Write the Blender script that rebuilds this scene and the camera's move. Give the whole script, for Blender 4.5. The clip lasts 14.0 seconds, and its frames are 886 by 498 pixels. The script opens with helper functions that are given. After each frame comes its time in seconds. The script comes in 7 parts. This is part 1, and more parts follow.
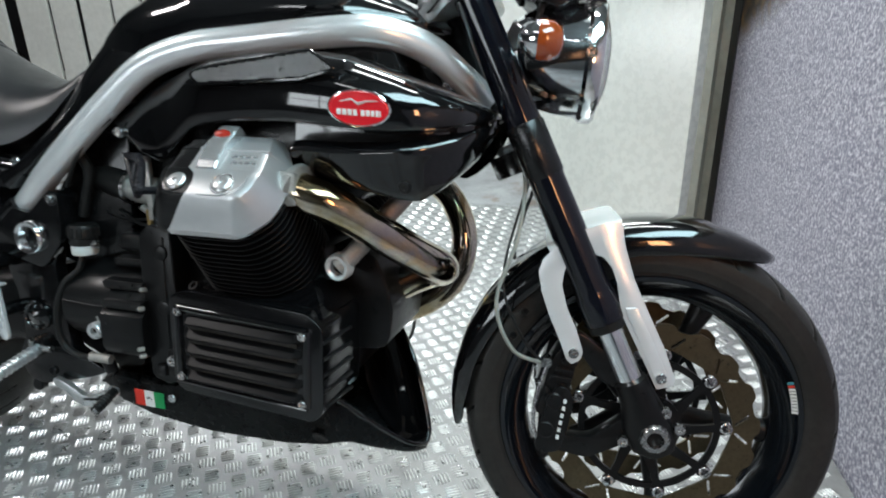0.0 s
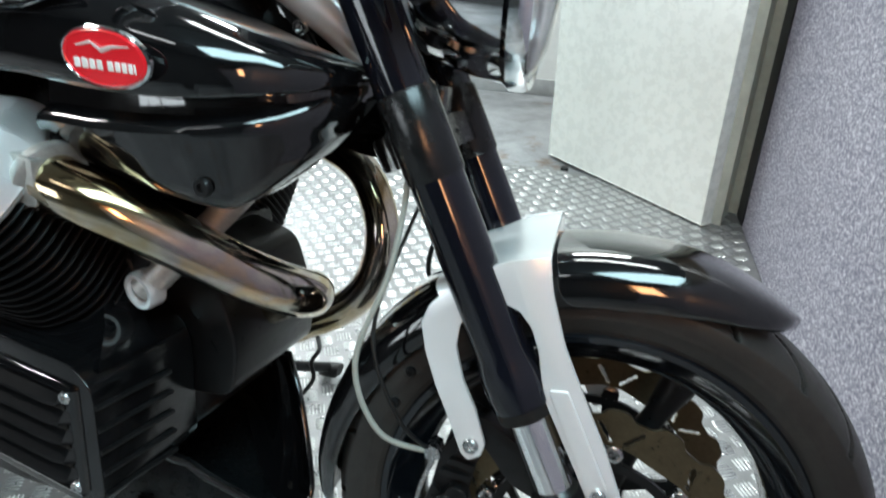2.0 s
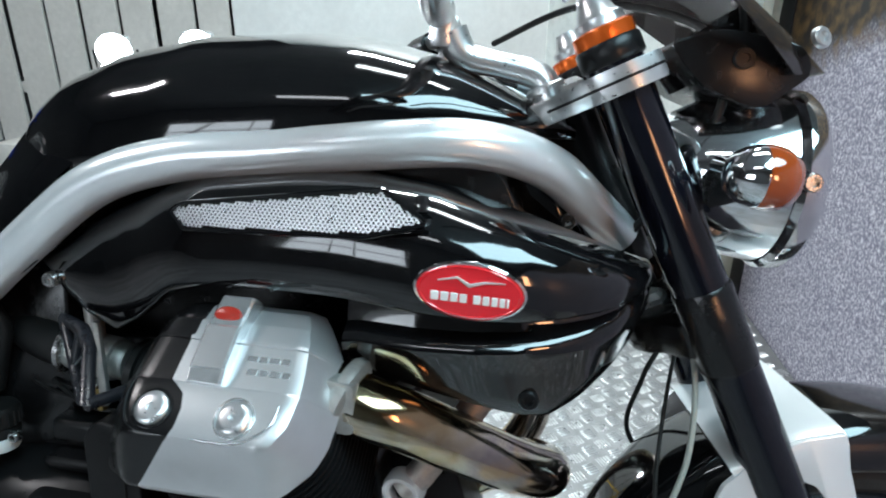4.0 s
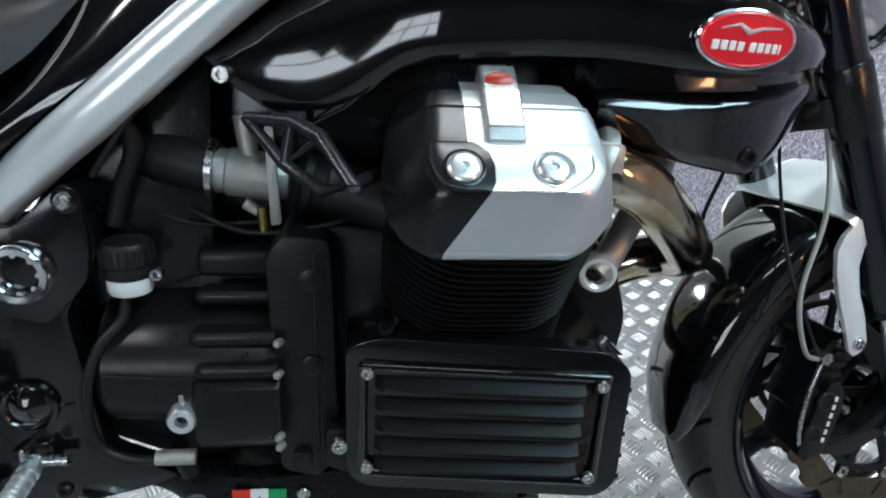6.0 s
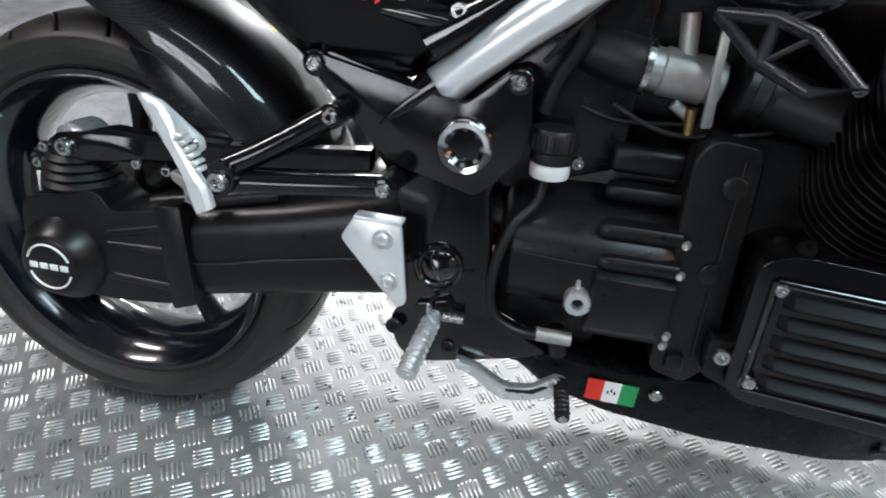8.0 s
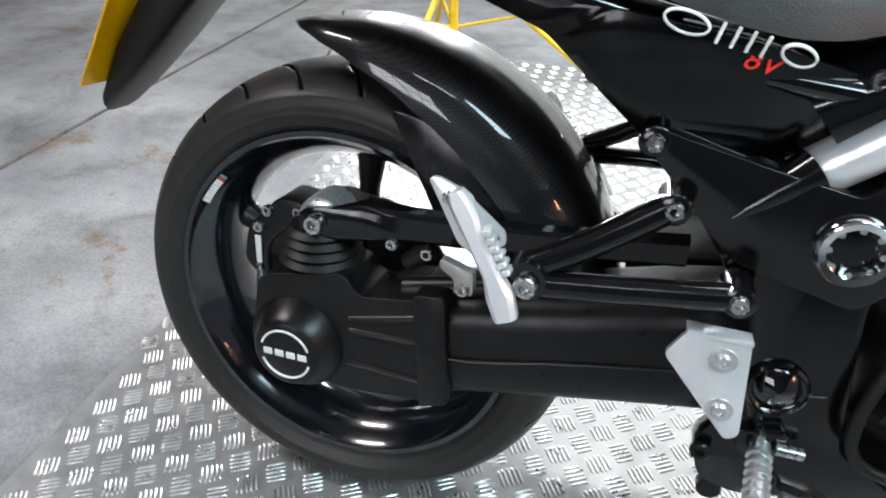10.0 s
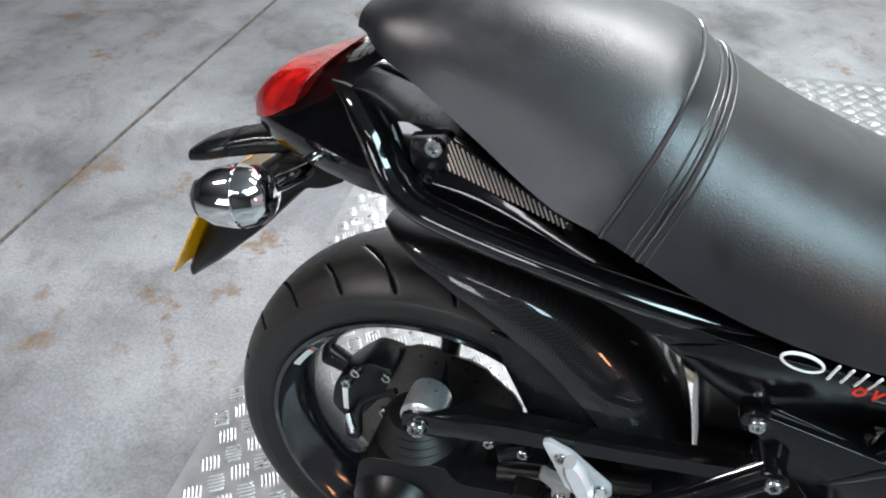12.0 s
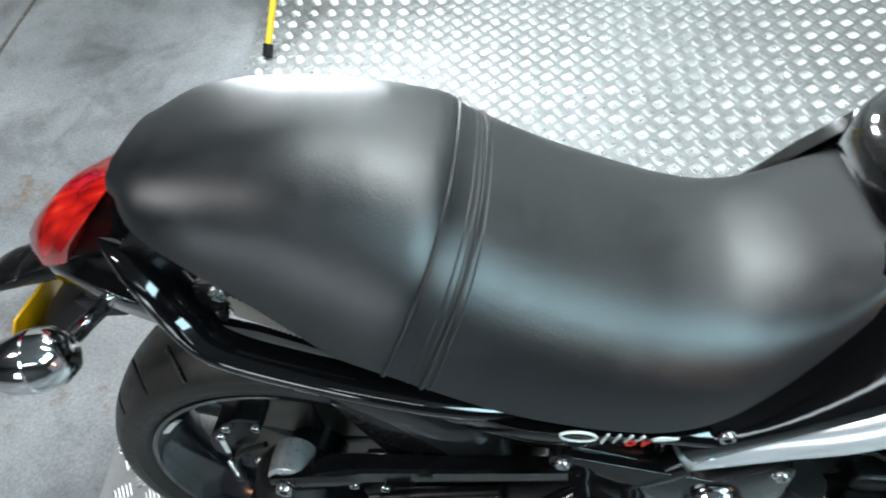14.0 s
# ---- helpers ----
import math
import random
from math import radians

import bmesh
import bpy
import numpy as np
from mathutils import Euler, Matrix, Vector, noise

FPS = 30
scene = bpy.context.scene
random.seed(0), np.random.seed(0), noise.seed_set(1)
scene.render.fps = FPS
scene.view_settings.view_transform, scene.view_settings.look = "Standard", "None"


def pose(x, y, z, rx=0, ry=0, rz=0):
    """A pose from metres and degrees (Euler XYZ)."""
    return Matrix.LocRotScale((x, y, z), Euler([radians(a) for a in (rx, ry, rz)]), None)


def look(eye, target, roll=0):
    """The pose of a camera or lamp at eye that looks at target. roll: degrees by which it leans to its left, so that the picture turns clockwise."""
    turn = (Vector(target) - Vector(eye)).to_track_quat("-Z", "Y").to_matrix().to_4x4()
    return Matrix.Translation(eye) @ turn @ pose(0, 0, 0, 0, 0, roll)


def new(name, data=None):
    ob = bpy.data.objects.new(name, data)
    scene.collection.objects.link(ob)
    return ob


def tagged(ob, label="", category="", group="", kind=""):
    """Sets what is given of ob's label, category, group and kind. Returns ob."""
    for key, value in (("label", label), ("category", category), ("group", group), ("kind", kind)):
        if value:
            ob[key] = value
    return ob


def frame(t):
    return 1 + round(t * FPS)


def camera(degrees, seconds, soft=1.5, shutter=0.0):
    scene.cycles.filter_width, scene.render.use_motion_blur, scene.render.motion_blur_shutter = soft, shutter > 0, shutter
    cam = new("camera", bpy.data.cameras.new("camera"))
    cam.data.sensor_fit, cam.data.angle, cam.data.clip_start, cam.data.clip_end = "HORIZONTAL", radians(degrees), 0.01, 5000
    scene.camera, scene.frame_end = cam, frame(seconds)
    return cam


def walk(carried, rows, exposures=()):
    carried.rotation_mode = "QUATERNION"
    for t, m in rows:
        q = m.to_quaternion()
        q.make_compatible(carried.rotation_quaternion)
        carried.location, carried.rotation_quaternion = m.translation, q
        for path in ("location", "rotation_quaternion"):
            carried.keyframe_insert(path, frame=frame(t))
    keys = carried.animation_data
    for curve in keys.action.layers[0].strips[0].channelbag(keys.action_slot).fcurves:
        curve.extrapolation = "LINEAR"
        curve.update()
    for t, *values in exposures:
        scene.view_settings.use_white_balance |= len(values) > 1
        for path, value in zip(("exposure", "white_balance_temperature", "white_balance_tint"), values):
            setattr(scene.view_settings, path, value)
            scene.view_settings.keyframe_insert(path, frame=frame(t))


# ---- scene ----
cam = camera(70.0, 14.0, soft=1.9, shutter=0.2)
PATH = [
    (0, (1.516, -0.912, 0.937), (0.973, 0.866, 0.2), -0.9),
    (0.5, (1.573, -0.741, 0.86), (1.048, 0.968, -0.036), -0.6),
    (1, (1.63, -0.656, 0.813), (1.145, 0.967, -0.251), 0.0),
    (1.5, (1.65, -0.584, 0.823), (1.135, 1.04, -0.225), 0.9),
    (2, (1.604, -0.516, 0.9), (0.96, 1.144, -0.012), 0.6),
    (2.5, (1.555, -0.483, 0.983), (0.814, 1.206, 0.211), -0.5),
    (2.7, (1.54, -0.483, 1.021), (0.764, 1.217, 0.308), -0.7),
    (4.8, (1.014, -0.622, 1.018), (0.889, 1.212, 0.231), 2.0),
    (5, (0.971, -0.622, 0.997), (0.881, 1.202, 0.181), 2.3),
    (5.5, (0.896, -0.638, 0.93), (0.995, 1.171, 0.082), 2.5),
    (6, (0.856, -0.669, 0.878), (1.057, 1.093, -0.046), 4.1),
    (6.5, (0.827, -0.699, 0.853), (0.999, 1.005, -0.18), 4.5),
    (7, (0.76, -0.725, 0.842), (0.792, 0.944, -0.26), 4.3),
    (7.5, (0.687, -0.722, 0.842), (0.519, 0.928, -0.275), 4.1),
    (8, (0.626, -0.721, 0.839), (0.291, 0.899, -0.286), 3.3),
    (8.5, (0.556, -0.707, 0.834), (0.109, 0.89, -0.284), 2.7),
    (8.7, (0.522, -0.703, 0.831), (0.05, 0.887, -0.287), 2.8),
    (10.8, (0.298, -0.577, 0.892), (-0.303, 0.958, -0.242), -0.9),
    (11, (0.29, -0.569, 0.929), (-0.321, 0.972, -0.19), -0.0),
    (11.5, (0.266, -0.546, 1.021), (-0.348, 0.939, -0.17), -2.3),
    (12, (0.203, -0.502, 1.125), (-0.315, 0.892, -0.212), -2.0),
    (12.5, (0.169, -0.454, 1.199), (-0.166, 0.83, -0.298), -1.2),
    (13, (0.137, -0.408, 1.261), (-0.128, 0.835, -0.283), -1.6),
    (13.5, (0.171, -0.35, 1.292), (-0.145, 0.848, -0.278), -5.1),
    (14, (0.29, -0.329, 1.284), (0.072, 0.831, -0.331), -5.4),
]
walk(cam, [(t, look(eye, target, roll)) for t, eye, target, roll in PATH], exposures=[(0.0, -0.22, 6650, 12), (1.5, 0.05, 6650, 12), (2.0, -0.05, 6550, 10), (2.5, -0.35, 6500, 10), (5.0, -0.12, 6250, 13), (6.0, -0.18, 6350, 13), (7.0, 0.35, 6500, 13), (8.0, 0.2, 6750, 18), (8.5, 0.15, 6850, 17), (11.0, 0.22, 6750, 20), (12.0, 0.15, 6700, 18), (13.0, -0.02, 6500, 14), (14.0, -0.1, 6450, 11)])

# ---- world and light ----
world = bpy.data.worlds.new("world")
scene.world = world
world.use_nodes = True
world.node_tree.nodes["Background"].inputs[0].default_value = (0.55, 0.6, 0.68, 1)
world.node_tree.nodes["Background"].inputs[1].default_value = 0.02


def area_lamp(name, eye, target, sx, sy, power, colour, spread=180):
    data = bpy.data.lights.new(name, "AREA")
    data.shape, data.size, data.size_y, data.energy, data.color = "RECTANGLE", sx, sy, power, colour
    data.spread = radians(spread)
    ob = new(name, data)
    ob.matrix_world = look(eye, target)
    return ob


FLOOD_A, FLOOD_B = (-0.618, 1.72, 0.80), (-0.243, 1.72, 0.82)
area_lamp("flood_light", FLOOD_A, (0.5, -0.6, 0.55), 0.16, 0.12, 11, (0.88, 0.96, 1.0), 160)
area_lamp("flood_light", FLOOD_B, (0.6, -0.6, 0.50), 0.16, 0.12, 11, (0.88, 0.96, 1.0), 160)
for cx, cy, power, tint in ((-2.7, -0.7, 100, (1.0, 0.98, 0.97)), (0.6, -2.9, 13, (0.91, 0.97, 1.0)), (0.9, 2.4, 170, (0.89, 0.98, 0.98)), (1.55, 0.7, 48, (0.89, 0.98, 0.98))):
    area_lamp("ceiling_light", (cx, cy, 3.86), (cx, cy, 0), 1.5, 0.30, power, tint)
# Unseen roof light under the closed ceiling, placed for the seat's blue highlights.
area_lamp("window_daylight", (2.50, -1.25, 3.80), (0.3, -0.1, 0.85), 2.6, 1.7, 245, (0.60, 0.91, 1.0))
area_lamp("warm_light", (1.98, -1.10, 1.15), (1.3, 0.1, 0.5), 0.12, 0.30, 3.5, (1.0, 0.48, 0.22))

# ---- bike frame: lean, heading and place ----
BIKE = Matrix.Translation((0.0013, -0.0501, -0.0021)) @ pose(0, 0, 0, 0, 0, 1.5) @ pose(0, 0, 0, -9.0, 0, 0)
HEAD = Vector((1.522, 0.0, 0.306))
AXIS = Vector((-0.438, 0.0, 0.899)).normalized()
STEER = Matrix.Translation(HEAD + Vector((0.009, -0.005, -0.003))) @ Matrix.Rotation(radians(6.7), 4, AXIS) @ Matrix.Translation(-HEAD)


# ---- materials ----
def material(name, colour, rough=0.5, metal=0.0, coat=0.0, spec=0.5):
    m = bpy.data.materials.new(name)
    m.use_nodes = True
    b = m.node_tree.nodes["Principled BSDF"]
    b.inputs["Base Color"].default_value = (*colour, 1)
    b.inputs["Roughness"].default_value = rough
    b.inputs["Metallic"].default_value = metal
    b.inputs["Coat Weight"].default_value = coat
    b.inputs["Coat Roughness"].default_value = 0.03
    b.inputs["Specular IOR Level"].default_value = spec
    return m


def node(m, kind, **inputs):
    n = m.node_tree.nodes.new(kind)
    for k, v in inputs.items():
        n.inputs[k.replace("_", " ")].default_value = v
    return n


def link(m, a, out, b, inp):
    m.node_tree.links.new(a.outputs[out], b.inputs[inp])


def grain(m, scale, amount=0.25, fine=4.0, bump=0.0, rough=0.0, bump_scale=0.0):
    """Two scales of variation of colour and roughness and a fine relief, in object space."""
    t = m.node_tree
    b = t.nodes["Principled BSDF"]
    base = tuple(b.inputs["Base Color"].default_value)
    co = node(m, "ShaderNodeTexCoord")
    big = node(m, "ShaderNodeTexNoise", Scale=scale, Detail=6.0, Roughness=0.6)
    small = node(m, "ShaderNodeTexNoise", Scale=scale * fine, Detail=5.0, Roughness=0.65)
    link(m, co, "Object", big, "Vector")
    link(m, co, "Object", small, "Vector")
    mix = node(m, "ShaderNodeMath")
    mix.operation = "MULTIPLY"
    link(m, big, 0, mix, 0)
    link(m, small, 0, mix, 1)
    ramp = node(m, "ShaderNodeMapRange", From_Min=0.1, From_Max=0.42, To_Min=1 - amount, To_Max=1 + amount)
    link(m, mix, 0, ramp, 0)
    hue = node(m, "ShaderNodeHueSaturation", Color=base)
    link(m, ramp, 0, hue, "Value")
    link(m, hue, 0, b, "Base Color")
    if rough:
        r0 = b.inputs["Roughness"].default_value
        rr = node(m, "ShaderNodeMapRange", From_Min=0.3, From_Max=0.7, To_Min=max(0.02, r0 - rough), To_Max=min(1.0, r0 + rough))
        link(m, small, 0, rr, 0)
        link(m, rr, 0, b, "Roughness")
    if bump:
        bn = node(m, "ShaderNodeTexNoise", Scale=bump_scale or scale * fine * 4, Detail=3.0)
        link(m, co, "Object", bn, "Vector")
        bu = node(m, "ShaderNodeBump", Strength=bump, Distance=0.001)
        link(m, bn, 0, bu, "Height")
        link(m, bu, 0, b, "Normal")
    return m


GLOSS = grain(material("gloss_black_paint", (0.003, 0.003, 0.0035), 0.10, 0, 1.0, 0.3), 9, 0.3, 8, 0.02, 0.04, 60)
BLACK = grain(material("satin_black_casting", (0.006, 0.006, 0.0065), 0.33, 0, 0, 0.28), 14, 0.4, 6, 0.07, 0.07, 900)
PLASTIC = grain(material("black_plastic", (0.006, 0.006, 0.0065), 0.24, 0, 0, 0.42), 10, 0.3, 6, 0.04, 0.06, 700)
PLATEBLK = grain(material("black_powder_coat", (0.004, 0.004, 0.0045), 0.11, 0, 0, 0.5), 12, 0.3, 6, 0.05, 0.05, 1200)
FORKBLK = grain(material("blue_black_anodised", (0.003, 0.0035, 0.007), 0.14, 0.0, 0.4, 0.35), 10, 0.3, 6, 0.0, 0.04)
SILVER = grain(material("silver_painted_metal", (0.85, 0.87, 0.88), 0.27, 0.55), 5, 0.03, 5)
BRACKET = grain(material("bright_silver_paint", (0.84, 0.85, 0.86), 0.24, 0.42), 5, 0.03, 5)
BRIGHTALU = grain(material("bright_anodised_aluminium", (0.82, 0.83, 0.84), 0.26, 0.55), 20, 0.04, 8)
ALU = grain(material("brushed_aluminium", (0.70, 0.71, 0.72), 0.30, 0.85), 20, 0.05, 8, 0.0, 0.04, 0)
CAST = grain(material("cast_aluminium_grey", (0.40, 0.39, 0.37), 0.45, 0.7), 22, 0.25, 6, 0.3, 0.1, 700)
CHROME = material("chrome", (0.86, 0.87, 0.88), 0.09, 1.0)
STEEL = grain(material("screw_steel", (0.5, 0.5, 0.5), 0.25, 1.0), 60, 0.2, 4, 0, 0.08)
RUBBER = grain(material("tyre_rubber", (0.024, 0.0225, 0.021), 0.42, 0, 0, 0.3), 12, 0.35, 7, 0.2, 0.1, 500)
# Matt groove rubber, coloured darker than the tread to paint the grooves' shade.
GROOVE = material("matt_shaded_rubber", (0.007, 0.007, 0.007), 0.85, 0, 0, 0.1)
RIMBLK = grain(material("gloss_blue_black_wheel", (0.004, 0.006, 0.009), 0.16, 0.0, 0.6), 12, 0.3, 6, 0.0, 0.05)
RUBBER_PART = material("soft_black_rubber", (0.007, 0.007, 0.007), 0.45, 0, 0, 0.3)
DARKRED = material("dark_red_enamel", (0.35, 0.02, 0.01), 0.3)
RED = material("red_enamel", (0.75, 0.012, 0.022), 0.22, 0, 0.8)
REDTXT = material("red_vinyl", (0.75, 0.03, 0.012), 0.35)
WHITE = material("white_vinyl", (0.8, 0.8, 0.78), 0.35)
GREEN = material("green_vinyl", (0.0, 0.28, 0.08), 0.35)
YELLOW = grain(material("yellow_reflective_plate", (0.9, 0.46, 0.0), 0.35), 20, 0.1)
YPAINT = grain(material("yellow_painted_steel", (0.85, 0.5, 0.02), 0.4), 20, 0.2)
ORANGE = material("orange_anodised", (0.9, 0.16, 0.02), 0.25, 0.6)
AMBER = material("amber_lens", (0.30, 0.055, 0.010), 0.05, 0, 1.0)
MILKY = material("milky_plastic", (0.62, 0.64, 0.63), 0.4)
GREYCABLE = material("grey_cable", (0.3, 0.31, 0.28), 0.4)
GUARD = grain(material("grey_black_plastic", (0.012, 0.0125, 0.016), 0.30, 0, 0, 0.45), 12, 0.3, 6, 0.05, 0.06, 500)
BLUE = material("blue_paint", (0.01, 0.04, 0.5), 0.15, 0, 1.0)


# ---- building helpers ----
def finish(bm, name, mat, parent=None, label="", sharp=38):
    bmesh.ops.recalc_face_normals(bm, faces=bm.faces)
    for f in bm.faces:
        f.smooth = True
    lim = radians(sharp)
    for e in bm.edges:
        e.smooth = len(e.link_faces) == 2 and e.calc_face_angle(0) < lim
    me = bpy.data.meshes.new(name)
    bm.to_mesh(me)
    bm.free()
    for one in mat if isinstance(mat, (list, tuple)) else [mat]:
        me.materials.append(one)
    ob = new(name, me)
    ob.parent = parent
    if label:
        ob["label"] = label
    return ob


STRAIGHT = Matrix.Identity(4)
# the rear of the bike stands a little to the right of the engine's plane, more so towards the tail
REARWARD = Matrix(((1, 0, 0, 0.010), (0.045, 1, 0, -0.0290), (0, 0, 1, 0), (0, 0, 0, 1)))
SHIFT = STRAIGHT


def part(name, bm, mat, parent, label="", steer=False, sharp=38):
    if steer:
        bm.transform(STEER)
    elif SHIFT != STRAIGHT:
        bm.transform(SHIFT)
    return finish(bm, name, mat, parent, label, sharp)


def catmull(pts, n=6):
    pts = [Vector(p) for p in pts]
    out = []
    for i in range(len(pts) - 1):
        a, b, c, d = pts[max(i - 1, 0)], pts[i], pts[i + 1], pts[min(i + 2, len(pts) - 1)]
        for k in range(n):
            t = k / n
            out.append(0.5 * ((2 * b) + (c - a) * t + (2 * a - 5 * b + 4 * c - d) * t * t + (3 * b - a - 3 * c + d) * t ** 3))
    return out + [pts[-1]]


def loft(rings, cap=True, close=True, bm=None):
    bm = bm or bmesh.new()
    rows = [[bm.verts.new(p) for p in r] for r in rings]
    n = len(rows[0])
    for a, b in zip(rows, rows[1:]):
        for i in range(n if close else n - 1):
            j = (i + 1) % n
            bm.faces.new((a[i], a[j], b[j], b[i]))
    if cap:
        bm.faces.new(rows[0][::-1])
        bm.faces.new(rows[-1])
    return bm


def tube(pts, r, seg=16, cap=True, bm=None, flat=1.0):
    """A tube along points; r is one radius or one for each point."""
    pts = [Vector(p) for p in pts]
    rs = r if isinstance(r, (list, tuple)) else [r] * len(pts)
    if len(rs) != len(pts):
        rs = [np.interp(i / (len(pts) - 1), np.linspace(0, 1, len(rs)), rs) for i in range(len(pts))]
    t0 = (pts[1] - pts[0]).normalized()
    u = t0.orthogonal().normalized()
    rings = []
    for i, p in enumerate(pts):
        t = (pts[min(i + 1, len(pts) - 1)] - pts[max(i - 1, 0)]).normalized()
        u = (u - t * u.dot(t)).normalized()
        v = t.cross(u)
        rings.append([p + (u * math.cos(a) + v * math.sin(a) * flat) * rs[i] for a in np.linspace(0, 2 * math.pi, seg, endpoint=False)])
    return loft(rings, cap, True, bm)


def basis(axis):
    w = Vector(axis).normalized()
    u = Vector((0, 0, 1)) if abs(w.z) < 0.9 else Vector((1, 0, 0))
    u = (u - w * u.dot(w)).normalized()
    return u, w.cross(u), w


def lathe(profile, centre, axis, seg=32, bm=None, cap=True):
    """Turns (radius, height) pairs round an axis through centre."""
    u, v, w = basis(axis)
    c = Vector(centre)
    rings = [[c + w * h + (u * math.cos(a) + v * math.sin(a)) * r for a in np.linspace(0, 2 * math.pi, seg, endpoint=False)] for r, h in profile]
    return loft(rings, cap, True, bm)


def rod(a, b, r, seg=16, bm=None):
    return tube([a, b], r, seg, True, bm)


def prism(profile, y0, y1, bevel=0.0, seg=2, bm=None):
    """A plate with the outline (x, z), from y0 to y1, with rounded edges."""
    bm = bm or bmesh.new()
    f = bm.faces.new([bm.verts.new((x, y0, z)) for x, z in profile])
    g = bmesh.ops.extrude_face_region(bm, geom=[f])
    bmesh.ops.translate(bm, vec=(0, y1 - y0, 0), verts=[v for v in g["geom"] if isinstance(v, bmesh.types.BMVert)])
    if bevel:
        bmesh.ops.bevel(bm, geom=list(bm.edges), offset=bevel, segments=seg, profile=0.5, affect="EDGES", clamp_overlap=True)
    return bm


def block(lo, hi, bevel=0.0, seg=2):
    bm = bmesh.new()
    bmesh.ops.create_cube(bm, size=1)
    lo, hi = Vector(lo), Vector(hi)
    for v in bm.verts:
        v.co = Vector((lo[i] + (v.co[i] + 0.5) * (hi[i] - lo[i]) for i in range(3)))
    if bevel:
        bmesh.ops.bevel(bm, geom=list(bm.edges), offset=bevel, segments=seg, profile=0.5, affect="EDGES", clamp_overlap=True)
    return bm


def rounded(pts, r=0.01, n=3):
    """An outline with its corners rounded."""
    out = []
    pts = [Vector(p) for p in pts]
    for i, p in enumerate(pts):
        a, b = pts[i - 1] - p, pts[(i + 1) % len(pts)] - p
        d = min(r, a.length * 0.45, b.length * 0.45)
        s, e = p + a.normalized() * d, p + b.normalized() * d
        for k in range(n + 1):
            t = k / n
            out.append(tuple(s * (1 - t) ** 2 + p * 2 * t * (1 - t) + e * t * t))
    return out


def screw(parent, at, axis, r=0.007, h=0.005, mat=None, steer=False, name="screw"):
    """A socket-head screw: a bevelled head with a sunk hexagon."""
    bm = lathe([(r, 0), (r, h * 0.7), (r * 0.85, h), (r * 0.5, h), (r * 0.45, h * 0.35)], at, axis, 18)
    return part(name, bm, mat or STEEL, parent, steer=steer)


def wire(name, pts, r, mat, parent, label="", steer=False, n=8, seg=10):
    return part(name, tube(catmull(pts, n), r, seg), mat, parent, label, steer)


def text_mesh(body, size, depth, m, name, mat, parent, label="", shear=0.0, wide=1.0):
    cu = bpy.data.curves.new(name, "FONT")
    cu.body, cu.size, cu.extrude, cu.align_x, cu.align_y, cu.shear = body, size, depth, "CENTER", "CENTER", shear
    cu.resolution_u = 4
    tmp = bpy.data.objects.new(name, cu)
    scene.collection.objects.link(tmp)
    me = bpy.data.meshes.new_from_object(tmp.evaluated_get(bpy.context.evaluated_depsgraph_get()))
    bpy.data.objects.remove(tmp)
    me.transform(m @ Matrix.Diagonal((wide, 1, 1, 1)))
    me.materials.clear()
    me.materials.append(mat)
    ob = new(name, me)
    ob.parent = parent
    if label:
        ob["label"] = label
    return ob


# side_text: x along the bike, up along z, standing on a face that looks to the right side (-y)
def side_pose(x, y, z, tilt=0.0, lean=0.0):
    return Matrix.Translation((x, y, z)) @ pose(0, 0, 0, 90 + lean, 0, 0) @ pose(0, 0, 0, 0, 0, tilt)


